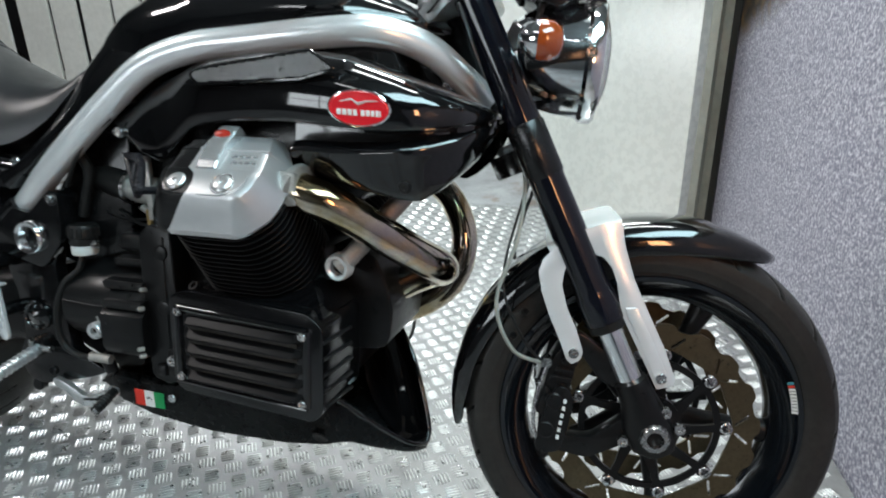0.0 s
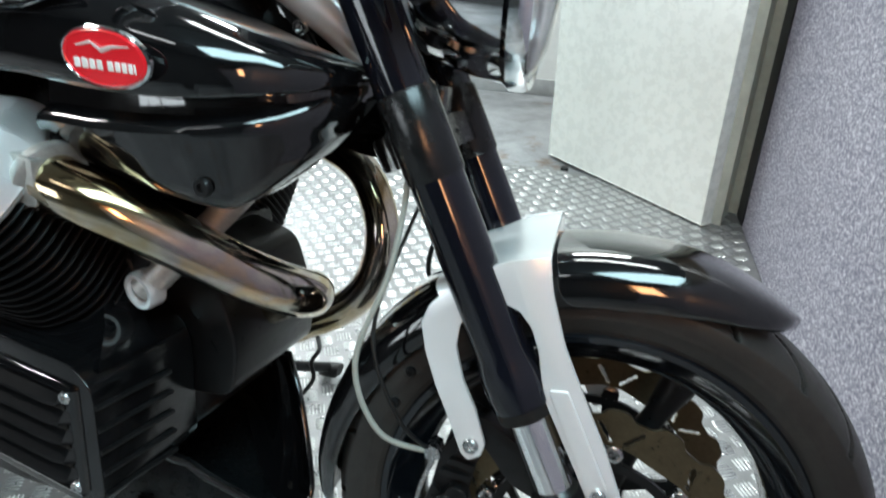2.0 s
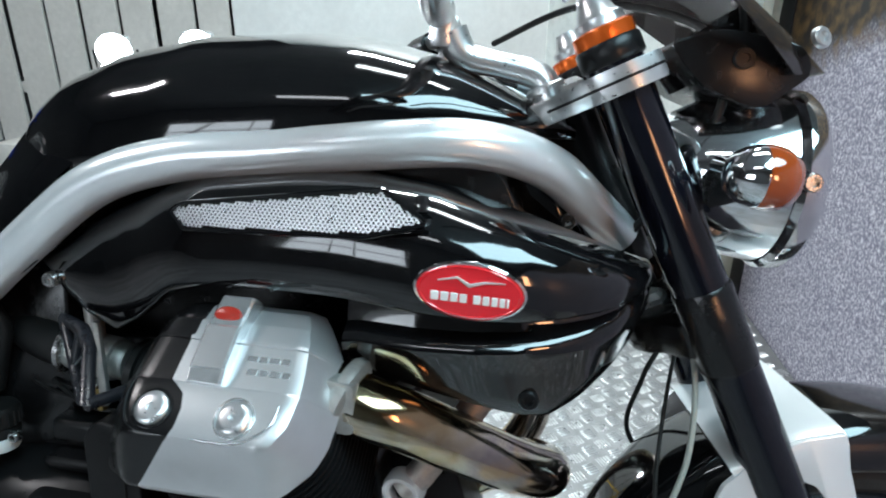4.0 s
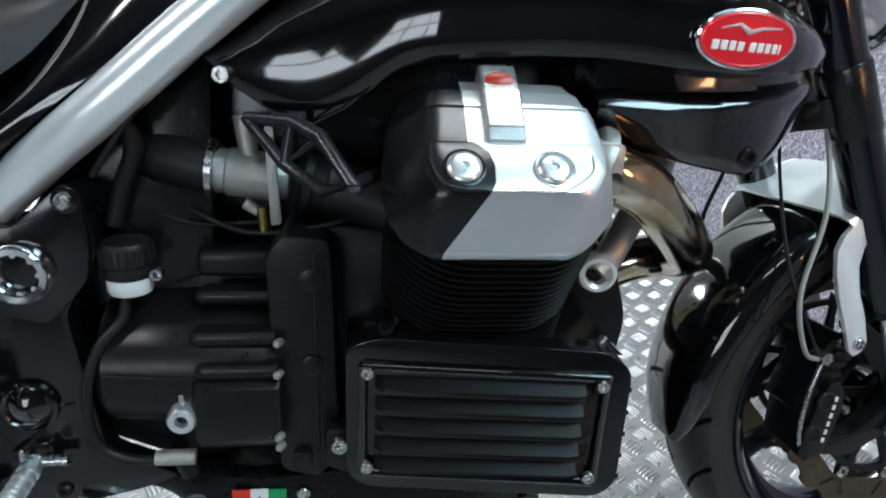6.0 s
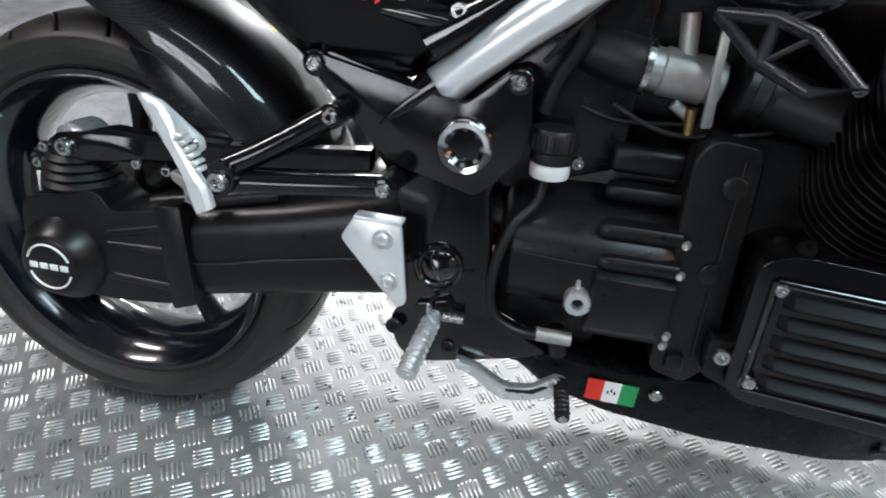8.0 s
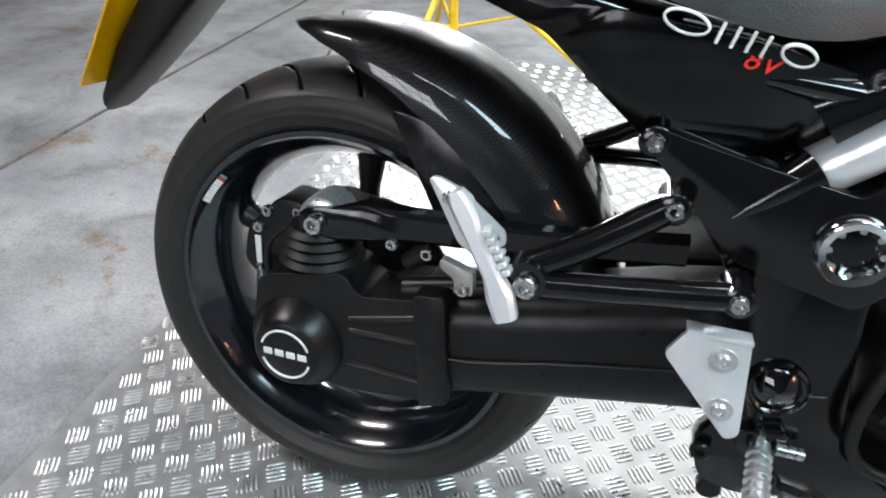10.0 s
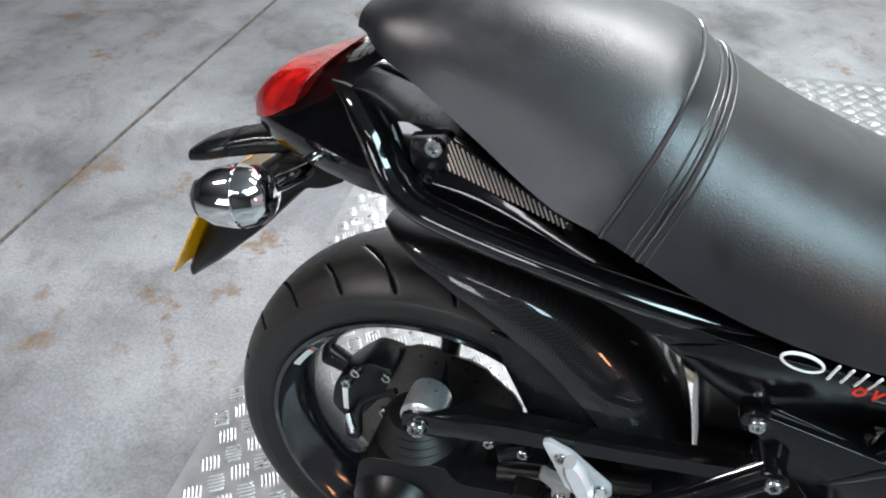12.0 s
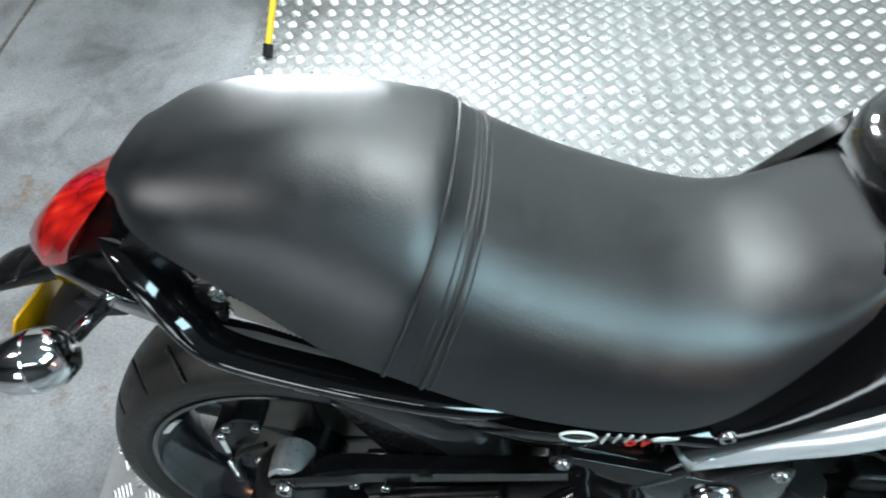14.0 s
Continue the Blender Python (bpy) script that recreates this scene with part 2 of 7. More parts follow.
# ---- setting ----
CONCRETE = material("worn_grey_painted_concrete", (0.27, 0.28, 0.29), 0.5)
def concrete_nodes(m):
    b = m.node_tree.nodes["Principled BSDF"]
    co = node(m, "ShaderNodeTexCoord")
    big = node(m, "ShaderNodeTexNoise", Scale=1.6, Detail=8.0, Roughness=0.62)
    mid = node(m, "ShaderNodeTexNoise", Scale=6.0, Detail=9.0, Roughness=0.74)
    fine = node(m, "ShaderNodeTexNoise", Scale=140.0, Detail=4.0)
    for n in (big, mid, fine):
        link(m, co, "Object", n, "Vector")
    r1 = node(m, "ShaderNodeValToRGB")
    r1.color_ramp.elements[0].position, r1.color_ramp.elements[0].color = 0.32, (0.115, 0.118, 0.125, 1)
    r1.color_ramp.elements[1].position, r1.color_ramp.elements[1].color = 0.68, (0.31, 0.315, 0.325, 1)
    link(m, big, 0, r1, 0)
    r2 = node(m, "ShaderNodeValToRGB")
    r2.color_ramp.elements[0].position, r2.color_ramp.elements[0].color = 0.55, (0, 0, 0, 1)
    r2.color_ramp.elements[1].position, r2.color_ramp.elements[1].color = 0.63, (1, 1, 1, 1)
    link(m, mid, 0, r2, 0)
    stain = node(m, "ShaderNodeMix")
    stain.data_type = "RGBA"
    stain.inputs[7].default_value = (0.17, 0.118, 0.085, 1)
    where = node(m, "ShaderNodeTexNoise", Scale=1.1, Detail=2.0)
    link(m, co, "Object", where, "Vector")
    dirty = node(m, "ShaderNodeMapRange", From_Min=0.42, From_Max=0.62)
    link(m, where, 0, dirty, 0)
    both = node(m, "ShaderNodeMath")
    both.operation = "MULTIPLY"
    link(m, r2, 0, both, 0)
    link(m, dirty, 0, both, 1)
    link(m, r1, 0, stain, 6)
    link(m, both, 0, stain, 0)
    smear = node(m, "ShaderNodeTexNoise", Scale=3.1, Detail=10.0, Roughness=0.72, Distortion=0.8)
    link(m, co, "Object", smear, "Vector")
    r4 = node(m, "ShaderNodeValToRGB")
    r4.color_ramp.elements[0].position, r4.color_ramp.elements[0].color = 0.34, (0.62, 0.61, 0.60, 1)
    r4.color_ramp.elements[1].position, r4.color_ramp.elements[1].color = 0.50, (1, 1, 1, 1)
    link(m, smear, 0, r4, 0)
    worn = node(m, "ShaderNodeMix")
    worn.data_type, worn.blend_type = "RGBA", "MULTIPLY"
    worn.inputs[0].default_value = 1.0
    link(m, stain, 2, worn, 6)
    link(m, r4, 0, worn, 7)
    r3 = node(m, "ShaderNodeMapRange", From_Min=0.3, From_Max=0.7, To_Min=0.78, To_Max=1.18)
    link(m, fine, 0, r3, 0)
    hue = node(m, "ShaderNodeHueSaturation")
    link(m, r3, 0, hue, "Value")
    link(m, worn, 2, hue, "Color")
    link(m, hue, 0, b, "Base Color")
    rr = node(m, "ShaderNodeMapRange", From_Min=0.35, From_Max=0.65, To_Min=0.38, To_Max=0.62)
    link(m, mid, 0, rr, 0)
    link(m, rr, 0, b, "Roughness")
    bu = node(m, "ShaderNodeBump", Strength=0.25, Distance=0.004)
    link(m, mid, 0, bu, "Height")
    link(m, bu, 0, b, "Normal")


concrete_nodes(CONCRETE)
PLATE = grain(material("aluminium_tread_plate", (0.255, 0.258, 0.259), 0.48, 0.55), 3.5, 0.22, 10, 0.15, 0.12, 260)
WALLPAINT = grain(material("white_wall_paint", (0.74, 0.75, 0.73), 0.55), 2.5, 0.07, 8, 0.15, 0.08, 120)
DOORPAINT = grain(material("white_gloss_door_paint", (0.86, 0.87, 0.82), 0.28), 3.5, 0.06, 8, 0.05, 0.06, 30)
BOARD = grain(material("off_white_board_paint", (0.62, 0.60, 0.56), 0.5), 3.0, 0.1, 8, 0.1, 0.06, 90)
# Near-black colour carries the darkness of the room behind the boards.
DARKROOM = grain(material("unlit_store_wall", (0.03, 0.03, 0.032), 0.7), 3.0, 0.3, 6)

floor = finish(block((-9, -6, -0.20), (6, 8, -0.006)), "floor", CONCRETE)
tagged(floor, "worn grey painted concrete workshop floor with brown stains", "floor", kind="structure")

# expansion joint in the concrete: a dirty filled strip
joint = finish(tube([(-1.16, -2.5, -0.008), (-1.42, 0.30, -0.008), (-1.462, 0.69, -0.008), (-1.54, 1.5, -0.008), (-1.86, 5.0, -0.008)], 0.013, 8, flat=0.5),
               "floor_joint", grain(material("dirty_joint_filler", (0.12, 0.10, 0.085), 0.8), 14, 0.6))
tagged(joint, "dirty brown filled joint between concrete slabs", "joint", kind="structure")

PX0, PX1, PY0, PY1 = -0.70, 2.20, -0.62, 1.97


def plate_left(y):
    return -0.513 - 0.080 * y


def plate_right(y):
    return 2.035 - 0.118 * y


corners = [(plate_left(PY0), PY0), (plate_right(PY0), PY0), (plate_right(PY1), PY1), (plate_left(PY1), PY1)]
plate = finish(loft([[(x, y, -0.0055) for x, y in corners], [(x, y, 0.0) for x, y in corners]]), "tread_plate_floor", PLATE)
tagged(plate, "scuffed aluminium five-bar tread plate laid on the concrete", "floor plate", kind="structure")


BARS = grain(material("rubbed_aluminium_bars", (0.47, 0.48, 0.48), 0.32, 0.75), 4.5, 0.25, 12, 0.1, 0.1, 300)


def tread_bars():
    """Raised bars in groups of five, groups turned by a right angle in turn, on a lattice askew to the sheet."""
    verts, faces, near = [], [], []
    half, wide, high, gap = 0.0180, 0.0027, 0.0021, 0.0074
    lat = 0.0453
    ux, uy = lat * math.cos(radians(48)), lat * math.sin(radians(48))
    m = int((PX1 - PX0 + PY1 - PY0) / lat)
    rows = ((-1.0, 0.25, 0.0), (-0.72, 0.95, 0.0), (0.72, 0.95, 0.0), (1.0, 0.25, 0.0))
    for i in range(-m, m):
        for j in range(-m, m):
            cx, cy = -0.2974 + i * ux + j * uy, -0.1446 + i * uy - j * ux
            if not (plate_left(cy) + 0.015 < cx < plate_right(cy) - 0.015 and PY0 + 0.015 < cy < PY1 - 0.015):
                continue
            turn = radians(34 if (i + j) % 2 == 0 else 124)
            u, v = (math.cos(turn), math.sin(turn)), (-math.sin(turn), math.cos(turn))
            if 0.35 < cx < 0.98 and -0.42 < cy < -0.22 and len(near) < 300:
                near.extend((cx, cy, turn, (k - 2) * gap) for k in range(5))
                continue
            for k in range(5):
                o = (k - 2) * gap
                h = half * (1.0, 1.0, 0.9)[abs(k - 2)]
                b = len(verts)
                for along, across, up in ((-1, 0, 0), (-0.75, 1, 0), (0.75, 1, 0), (1, 0, 0), (0.75, -1, 0), (-0.75, -1, 0),
                                          (-0.72, 0, 0.8), (-0.62, 0.5, 0.8), (0.62, 0.5, 0.8), (0.72, 0, 0.8), (0.62, -0.5, 0.8), (-0.62, -0.5, 0.8), (-0.55, 0, 1), (0.55, 0, 1)):
                    a, w, z = along * h, across * wide + o, up * high - 0.0002
                    verts.append((cx + u[0] * a + v[0] * w, cy + u[1] * a + v[1] * w, z))
                for q in range(6):
                    n = (q + 1) % 6
                    faces.append((b + n, b + q, b + 6 + q, b + 6 + n))
                faces += [(b + 8, b + 7, b + 12, b + 13), (b + 11, b + 10, b + 13, b + 12), (b + 7, b + 6, b + 12), (b + 6, b + 11, b + 12), (b + 9, b + 8, b + 13), (b + 10, b + 9, b + 13)]
    faces = [f[::-1] for f in faces]
    me = bpy.data.meshes.new("tread_bars")
    me.from_pydata(verts, [], faces)
    me.shade_smooth()
    me.materials.append(BARS)
    ob = new("tread_bars", me)
    ob.parent = plate
    tagged(ob, "raised oval bars in groups of five", "", kind="stuff")
    one = bpy.data.meshes.new("tread_bar")
    shape = ((-1, 0, 0), (-0.75, 1, 0), (0.75, 1, 0), (1, 0, 0), (0.75, -1, 0), (-0.75, -1, 0), (-0.72, 0, 0.8), (-0.62, 0.5, 0.8), (0.62, 0.5, 0.8), (0.72, 0, 0.8), (0.62, -0.5, 0.8), (-0.62, -0.5, 0.8), (-0.55, 0, 1), (0.55, 0, 1))
    sides = [(6 + (q + 1) % 6, 6 + q, q, (q + 1) % 6) for q in range(6)]
    one.from_pydata([(a * half, w * wide, z * high - 0.0002) for a, w, z in shape], [], sides + [(13, 12, 7, 8), (12, 13, 10, 11), (12, 6, 7), (12, 11, 6), (13, 8, 9), (13, 9, 10)])
    one.shade_smooth()
    one.materials.append(BARS)
    for cx, cy, turn, o in near:
        bar = new("tread_bar", one)
        bar.parent = plate
        bar.matrix_world = Matrix.Translation((cx - math.sin(turn) * o, cy + math.cos(turn) * o, 0)) @ Matrix.Rotation(turn, 4, "Z")


tread_bars()

# far side walls, ceiling
def wall(name, a, b, h, t, mat, label, z0=0.0):
    a, b = Vector((*a, 0)), Vector((*b, 0))
    d = (b - a).normalized()
    nrm = Vector((-d.y, d.x, 0)) * t
    bm = bmesh.new()
    ring = [a, b, b + nrm, a + nrm]
    loft([[p + Vector((0, 0, z0 - 0.006)) for p in ring], [p + Vector((0, 0, h)) for p in ring]], True, True, bm)
    return tagged(finish(bm, name, mat), label, "wall", kind="structure")


# Made-up closing walls, coloured dark to keep reflections in the black paint low.
DIMWALL = grain(material("reflection_dark_wall", (0.05, 0.05, 0.052), 0.7), 2.0, 0.3, 8)
wall("wall_back", (6, 3.25), (-0.95, 3.25), 4.0, -0.12, WALLPAINT, "white painted back wall")
wall("wall_far", (6, 6.5), (-9, 6.5), 4.0, -0.12, DARKROOM, "store wall behind the boards, near black in place of the room's darkness")
wall("wall_front", (-9, -4.5), (6, -4.5), 4.0, -0.12, DIMWALL, "plain added wall closing the workshop, coloured dark to dim reflections")
wall("wall_rear", (-8, 8), (-8, -6), 4.0, -0.12, DIMWALL, "plain added wall closing the workshop, coloured dark to dim reflections")
wall("wall_side", (4.5, -6), (4.5, 8), 4.0, -0.12, DIMWALL, "plain added wall closing the workshop, coloured dark to dim reflections")
# Unseen ceiling, its grey lowered so that glossy black mirrors little light.
CEIL = grain(material("reflection_dark_ceiling", (0.16, 0.165, 0.17), 0.7), 1.0, 0.2)
ceiling = tagged(finish(block((-9, -6, 4.0), (6, 8, 4.15)), "ceiling", CEIL), "plain unseen workshop ceiling, its grey kept dark to dim reflections", "ceiling", kind="structure")


# window in the wall behind the walk, with daylight outside
DAYLIGHT = bpy.data.materials.new("daylight_outside")
DAYLIGHT.use_nodes = True
DAYLIGHT.node_tree.nodes["Principled BSDF"].inputs["Emission Color"].default_value = (0.84, 0.94, 1.0, 1)
DAYLIGHT.node_tree.nodes["Principled BSDF"].inputs["Emission Strength"].default_value = 7.5
WINPAINT = material("white_window_frame", (0.7, 0.71, 0.7), 0.4)
window = finish(block((-2.30, -4.46, 1.05), (-0.10, -4.42, 1.10), 0.004), "window_1", WINPAINT)
tagged(window, "white framed workshop window with daylight outside", "window", kind="structure")
for k in range(3):
    for j in range(2):
        x0, z0 = -2.26 + 0.71 * k, 1.12 + 0.66 * j
        finish(block((x0 + 0.03, -4.475, z0 + 0.02), (x0 + 0.68, -4.465, z0 + 0.62)), "pane", DAYLIGHT, window)
        finish(block((x0, -4.46, z0 - 0.02), (x0 + 0.71, -4.42, z0 + 0.02), 0.003), "glazing_bar", WINPAINT, window)
    finish(block((-2.28 + 0.71 * k, -4.46, 1.10), (-2.23 + 0.71 * k, -4.42, 2.44), 0.003), "mullion", WINPAINT, window)

# mural: a printed picture of a gravel road on a tall display board
def mural_material():
    m = material("printed_gravel_mural", (0.4, 0.4, 0.5), 0.45)
    b = m.node_tree.nodes["Principled BSDF"]
    co = node(m, "ShaderNodeTexCoord")
    sep = node(m, "ShaderNodeSeparateXYZ")
    link(m, co, "Object", sep, 0)
    vor = node(m, "ShaderNodeTexNoise", Scale=120.0, Detail=4.0, Roughness=0.7)
    vo2 = node(m, "ShaderNodeTexNoise", Scale=24.0, Detail=4.0)
    link(m, co, "Object", vor, "Vector")
    link(m, co, "Object", vo2, "Vector")
    r = node(m, "ShaderNodeValToRGB")
    r.color_ramp.elements[0].position, r.color_ramp.elements[0].color = 0.38, (0.17, 0.16, 0.22, 1)
    r.color_ramp.elements[1].position, r.color_ramp.elements[1].color = 0.64, (0.76, 0.75, 0.79, 1)
    mid = r.color_ramp.elements.new(0.5)
    mid.color = (0.33, 0.32, 0.40, 1)
    link(m, vor, 0, r, 0)
    # dark verge of trees above a slanting edge
    edge = node(m, "ShaderNodeMath")
    edge.operation = "MULTIPLY_ADD"
    edge.inputs[1].default_value, edge.inputs[2].default_value = 0.31, -1.304
    link(m, sep, "Y", edge, 0)
    s2 = node(m, "ShaderNodeMath")
    s2.operation = "ADD"
    link(m, edge, 0, s2, 0)
    link(m, sep, "Z", s2, 1)
    nz = node(m, "ShaderNodeMath")
    nz.operation = "MULTIPLY_ADD"
    nz.inputs[1].default_value, nz.inputs[2].default_value = 0.10, -0.05
    link(m, vo2, 0, nz, 0)
    s3 = node(m, "ShaderNodeMath")
    s3.operation = "ADD"
    link(m, s2, 0, s3, 0)
    link(m, nz, 0, s3, 1)
    mask = node(m, "ShaderNodeMapRange", From_Min=-0.04, From_Max=0.05)
    link(m, s3, 0, mask, 0)
    bark = node(m, "ShaderNodeValToRGB")
    bark.color_ramp.elements[0].position, bark.color_ramp.elements[0].color = 0.4, (0.012, 0.010, 0.010, 1)
    bark.color_ramp.elements[1].position, bark.color_ramp.elements[1].color = 0.75, (0.20, 0.12, 0.045, 1)
    link(m, vo2, 0, bark, 0)
    mix = node(m, "ShaderNodeMix")
    mix.data_type = "RGBA"
    link(m, mask, 0, mix, 0)
    link(m, r, 0, mix, 6)
    link(m, bark, 0, mix, 7)
    link(m, mix, 2, b, "Base Color")
    return m


mural = wall("display_wall", (1.810, 1.96), (2.330, -2.45), 1.6, 0.06, mural_material(), "tall display board printed with a purple-grey gravel road")

# ---- motorcycle ----
bike = new("motorcycle")
bike.empty_display_size = 0.2
bike.matrix_world = BIKE
tagged(bike, "glossy black roadster motorcycle with silver frame tubes, leaning", "motorcycle")


def tyre(name, centre, axle, radius, width, lip, groove, steer, parent):
    """A tyre with its tread grooves cut into the carcass."""
    nu, nv = 960, 120
    u, v, w = basis(axle)
    c = Vector(centre)
    half = width / 2
    verts, faces, cut_in = [], [], []
    sect = []
    for k in range(nv + 1):
        s = -1 + 2 * k / nv
        a = s * radians(118)
        if abs(s) <= 0.62:
            q = s / 0.62 * radians(66)
            y = half * math.sin(q) / math.sin(radians(66)) * 0.97
            r = radius - (half * 0.62) * (1 - math.cos(q)) * 0.95
        else:
            f = (abs(s) - 0.62) / 0.38
            rt = radius - half * 0.62 * (1 - math.cos(radians(66))) * 0.95
            y = math.copysign(half * (0.97 + 0.05 * math.sin(f * math.pi) - 0.20 * f * f + 0.012 * (0.42 < f < 0.5) + 0.010 * (0.72 < f < 0.78)), s)
            r = rt + (lip - rt) * f
        sect.append((y, r, s))
    for i in range(nu):
        a = 2 * math.pi * i / nu
        d = u * math.cos(a) + v * math.sin(a)
        for y, r, s in sect:
            dig = groove(a, y / half) if abs(s) < 0.68 else 0.0
            cut_in.append(dig > 0)
            verts.append(c + d * (r - dig) + w * y)
    m = nv + 1
    for i in range(nu):
        j = (i + 1) % nu
        for k in range(nv):
            faces.append((i * m + k, j * m + k, j * m + k + 1, i * m + k + 1))
    me = bpy.data.meshes.new(name)
    me.from_pydata(verts, [], faces)
    if steer:
        me.transform(STEER)
    me.materials.append(RUBBER)
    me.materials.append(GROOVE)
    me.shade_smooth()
    # Faces inside the grooves take the darker colour painted as shade.
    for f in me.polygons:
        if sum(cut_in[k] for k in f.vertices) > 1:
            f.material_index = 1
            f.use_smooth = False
    ob = new(name, me)
    ob.parent = parent
    return ob


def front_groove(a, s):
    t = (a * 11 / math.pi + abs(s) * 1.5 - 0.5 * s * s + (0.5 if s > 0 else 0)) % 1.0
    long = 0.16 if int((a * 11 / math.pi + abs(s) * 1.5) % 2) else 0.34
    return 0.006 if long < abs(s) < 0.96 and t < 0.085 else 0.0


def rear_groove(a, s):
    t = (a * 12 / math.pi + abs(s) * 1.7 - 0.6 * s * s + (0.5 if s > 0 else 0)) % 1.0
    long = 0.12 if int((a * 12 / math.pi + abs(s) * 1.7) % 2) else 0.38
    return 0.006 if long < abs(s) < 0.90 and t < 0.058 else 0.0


RC, FC = Vector((0.005, 0, 0.312)), Vector((1.563, 0, 0.302))
RAX = Vector((0, -1, 0))


def wheel(name, centre, radius, width, rimhalf, groove, steer, spokes, phase, label):
    hub = part(name, lathe([(0.034, -0.055), (0.046, -0.05), (0.046, 0.05), (0.034, 0.055)], centre, RAX, 28), RIMBLK, bike, label, steer)
    tyre("tyre", centre, RAX, radius, width, 0.229, groove, steer, hub)
    h = rimhalf
    prof = [(0.236, h + 0.004), (0.2335, h + 0.008), (0.227, h + 0.007), (0.222, h - 0.004), (0.214, h - 0.012), (0.207, h - 0.022), (0.196, 0.4 * h), (0.190, 0), (0.196, -0.4 * h), (0.207, -h + 0.022), (0.222, -h + 0.004), (0.2335, -h - 0.008), (0.236, -h - 0.004), (0.222, 0)]
    bm = lathe(prof + [prof[0]], centre, RAX, 96, cap=False)
    part("rim", bm, RIMBLK, hub, "glossy blue-black rim", steer)
    for k in range(spokes):
        a = 2 * math.pi * (k + phase) / spokes
        d, t = Vector((math.cos(a), 0, math.sin(a))), Vector((-math.sin(a), 0, math.cos(a)))
        rings = []
        for r, w, th in ((0.040, 0.020, 0.020), (0.09, 0.014, 0.016), (0.15, 0.014, 0.014), (0.195, 0.021, 0.016)):
            o = Vector(centre) + d * r
            rings.append([o + t * (w * math.cos(q)) + RAX * (th * math.sin(q)) for q in np.linspace(0, 2 * math.pi, 12, endpoint=False)])
        part("spoke", loft(rings), BLACK, hub, steer=steer)
    return hub


front_wheel = wheel("front_wheel", FC, 0.297, 0.120, 0.047, front_groove, True, 5, 0.915, "black front wheel with a sporty road tyre")
rear_wheel = wheel("rear_wheel", RC, 0.306, 0.180, 0.072, rear_groove, False, 5, 0.19, "black rear wheel with a wide road tyre")

# frame tubes, both sides
for s in (-1, 1):
    pts = [(0.470, 0.138, 0.582), (0.550, 0.154, 0.652), (0.608, 0.164, 0.698), (0.695, 0.166, 0.772), (0.775, 0.165, 0.832), (0.860, 0.163, 0.860), (0.955, 0.158, 0.871), (1.060, 0.148, 0.882), (1.145, 0.130, 0.886), (1.210, 0.092, 0.866), (1.255, 0.050, 0.826), (1.290, 0.020, 0.790)]
    part("frame_tube", tube(catmull([(x, s * y, z) for x, y, z in pts], 8), 0.0225, 24), SILVER, bike, "thick silver-painted frame tube")
part("steering_head", rod(HEAD + AXIS * 0.50, HEAD + AXIS * 0.70, 0.030, 28), BLACK, bike, "black steering head")


# tank
def tank():
    st = [(0.600, 0.050, 0.872, 0.845), (0.61, 0.078, 0.892, 0.835), (0.64, 0.106, 0.918, 0.815), (0.69, 0.140, 0.944, 0.812), (0.76, 0.161, 0.968, 0.830), (0.85, 0.170, 0.985, 0.85), (0.955, 0.168, 0.990, 0.862), (1.03, 0.158, 0.985, 0.872), (1.10, 0.136, 0.968, 0.880), (1.17, 0.105, 0.940, 0.885), (1.215, 0.075, 0.918, 0.888), (1.235, 0.05, 0.905, 0.888)]
    xs = [s[0] for s in st]
    rings = []
    for x in np.linspace(xs[0], xs[-1], 34):
        w, zt, zb = (np.interp(x, xs, [s[k] for s in st]) for k in (1, 2, 3))
        ring = []
        for a in np.linspace(-0.18 * math.pi, 1.18 * math.pi, 36):
            ca, sa = math.cos(a), math.sin(a)
            y = w * math.copysign(abs(ca) ** 0.72, ca)
            z = zb + (zt - zb) * (0.18 + 0.82 * max(sa, 0) ** 0.85) if sa >= 0 else zb + (zt - zb) * 0.18 * (1 + sa / math.sin(0.18 * math.pi))
            ring.append((x, -y, z))
        rings.append(ring)
    return loft(rings)


part("fuel_tank", tank(), GLOSS, bike, "glossy black fuel tank")


def lerp_table(x, table, k):
    return float(np.interp(x, [r[0] for r in table], [r[k] for r in table]))


SHIFT = REARWARD
# seat: x, half width, top, lower edge
SEAT_ST = [(-0.062, 0.044, 0.909, 0.898), (-0.05, 0.071, 0.920, 0.896), (-0.02, 0.098, 0.931, 0.888), (0.03, 0.115, 0.938, 0.872), (0.10, 0.128, 0.940, 0.838), (0.17, 0.144, 0.928, 0.804), (0.222, 0.157, 0.911, 0.786), (0.236, 0.158, 0.894, 0.778), (0.31, 0.163, 0.853, 0.731), (0.40, 0.162, 0.817, 0.699), (0.455, 0.153, 0.800, 0.691), (0.51, 0.136, 0.799, 0.713), (0.56, 0.115, 0.822, 0.765), (0.60, 0.098, 0.848, 0.825), (0.625, 0.073, 0.862, 0.850)]
SEATMAT = grain(material("black_grained_vinyl", (0.008, 0.0090, 0.0105), 0.36, 0, 0, 0.85), 7, 0.25, 6, 0.34, 0.05, 850)


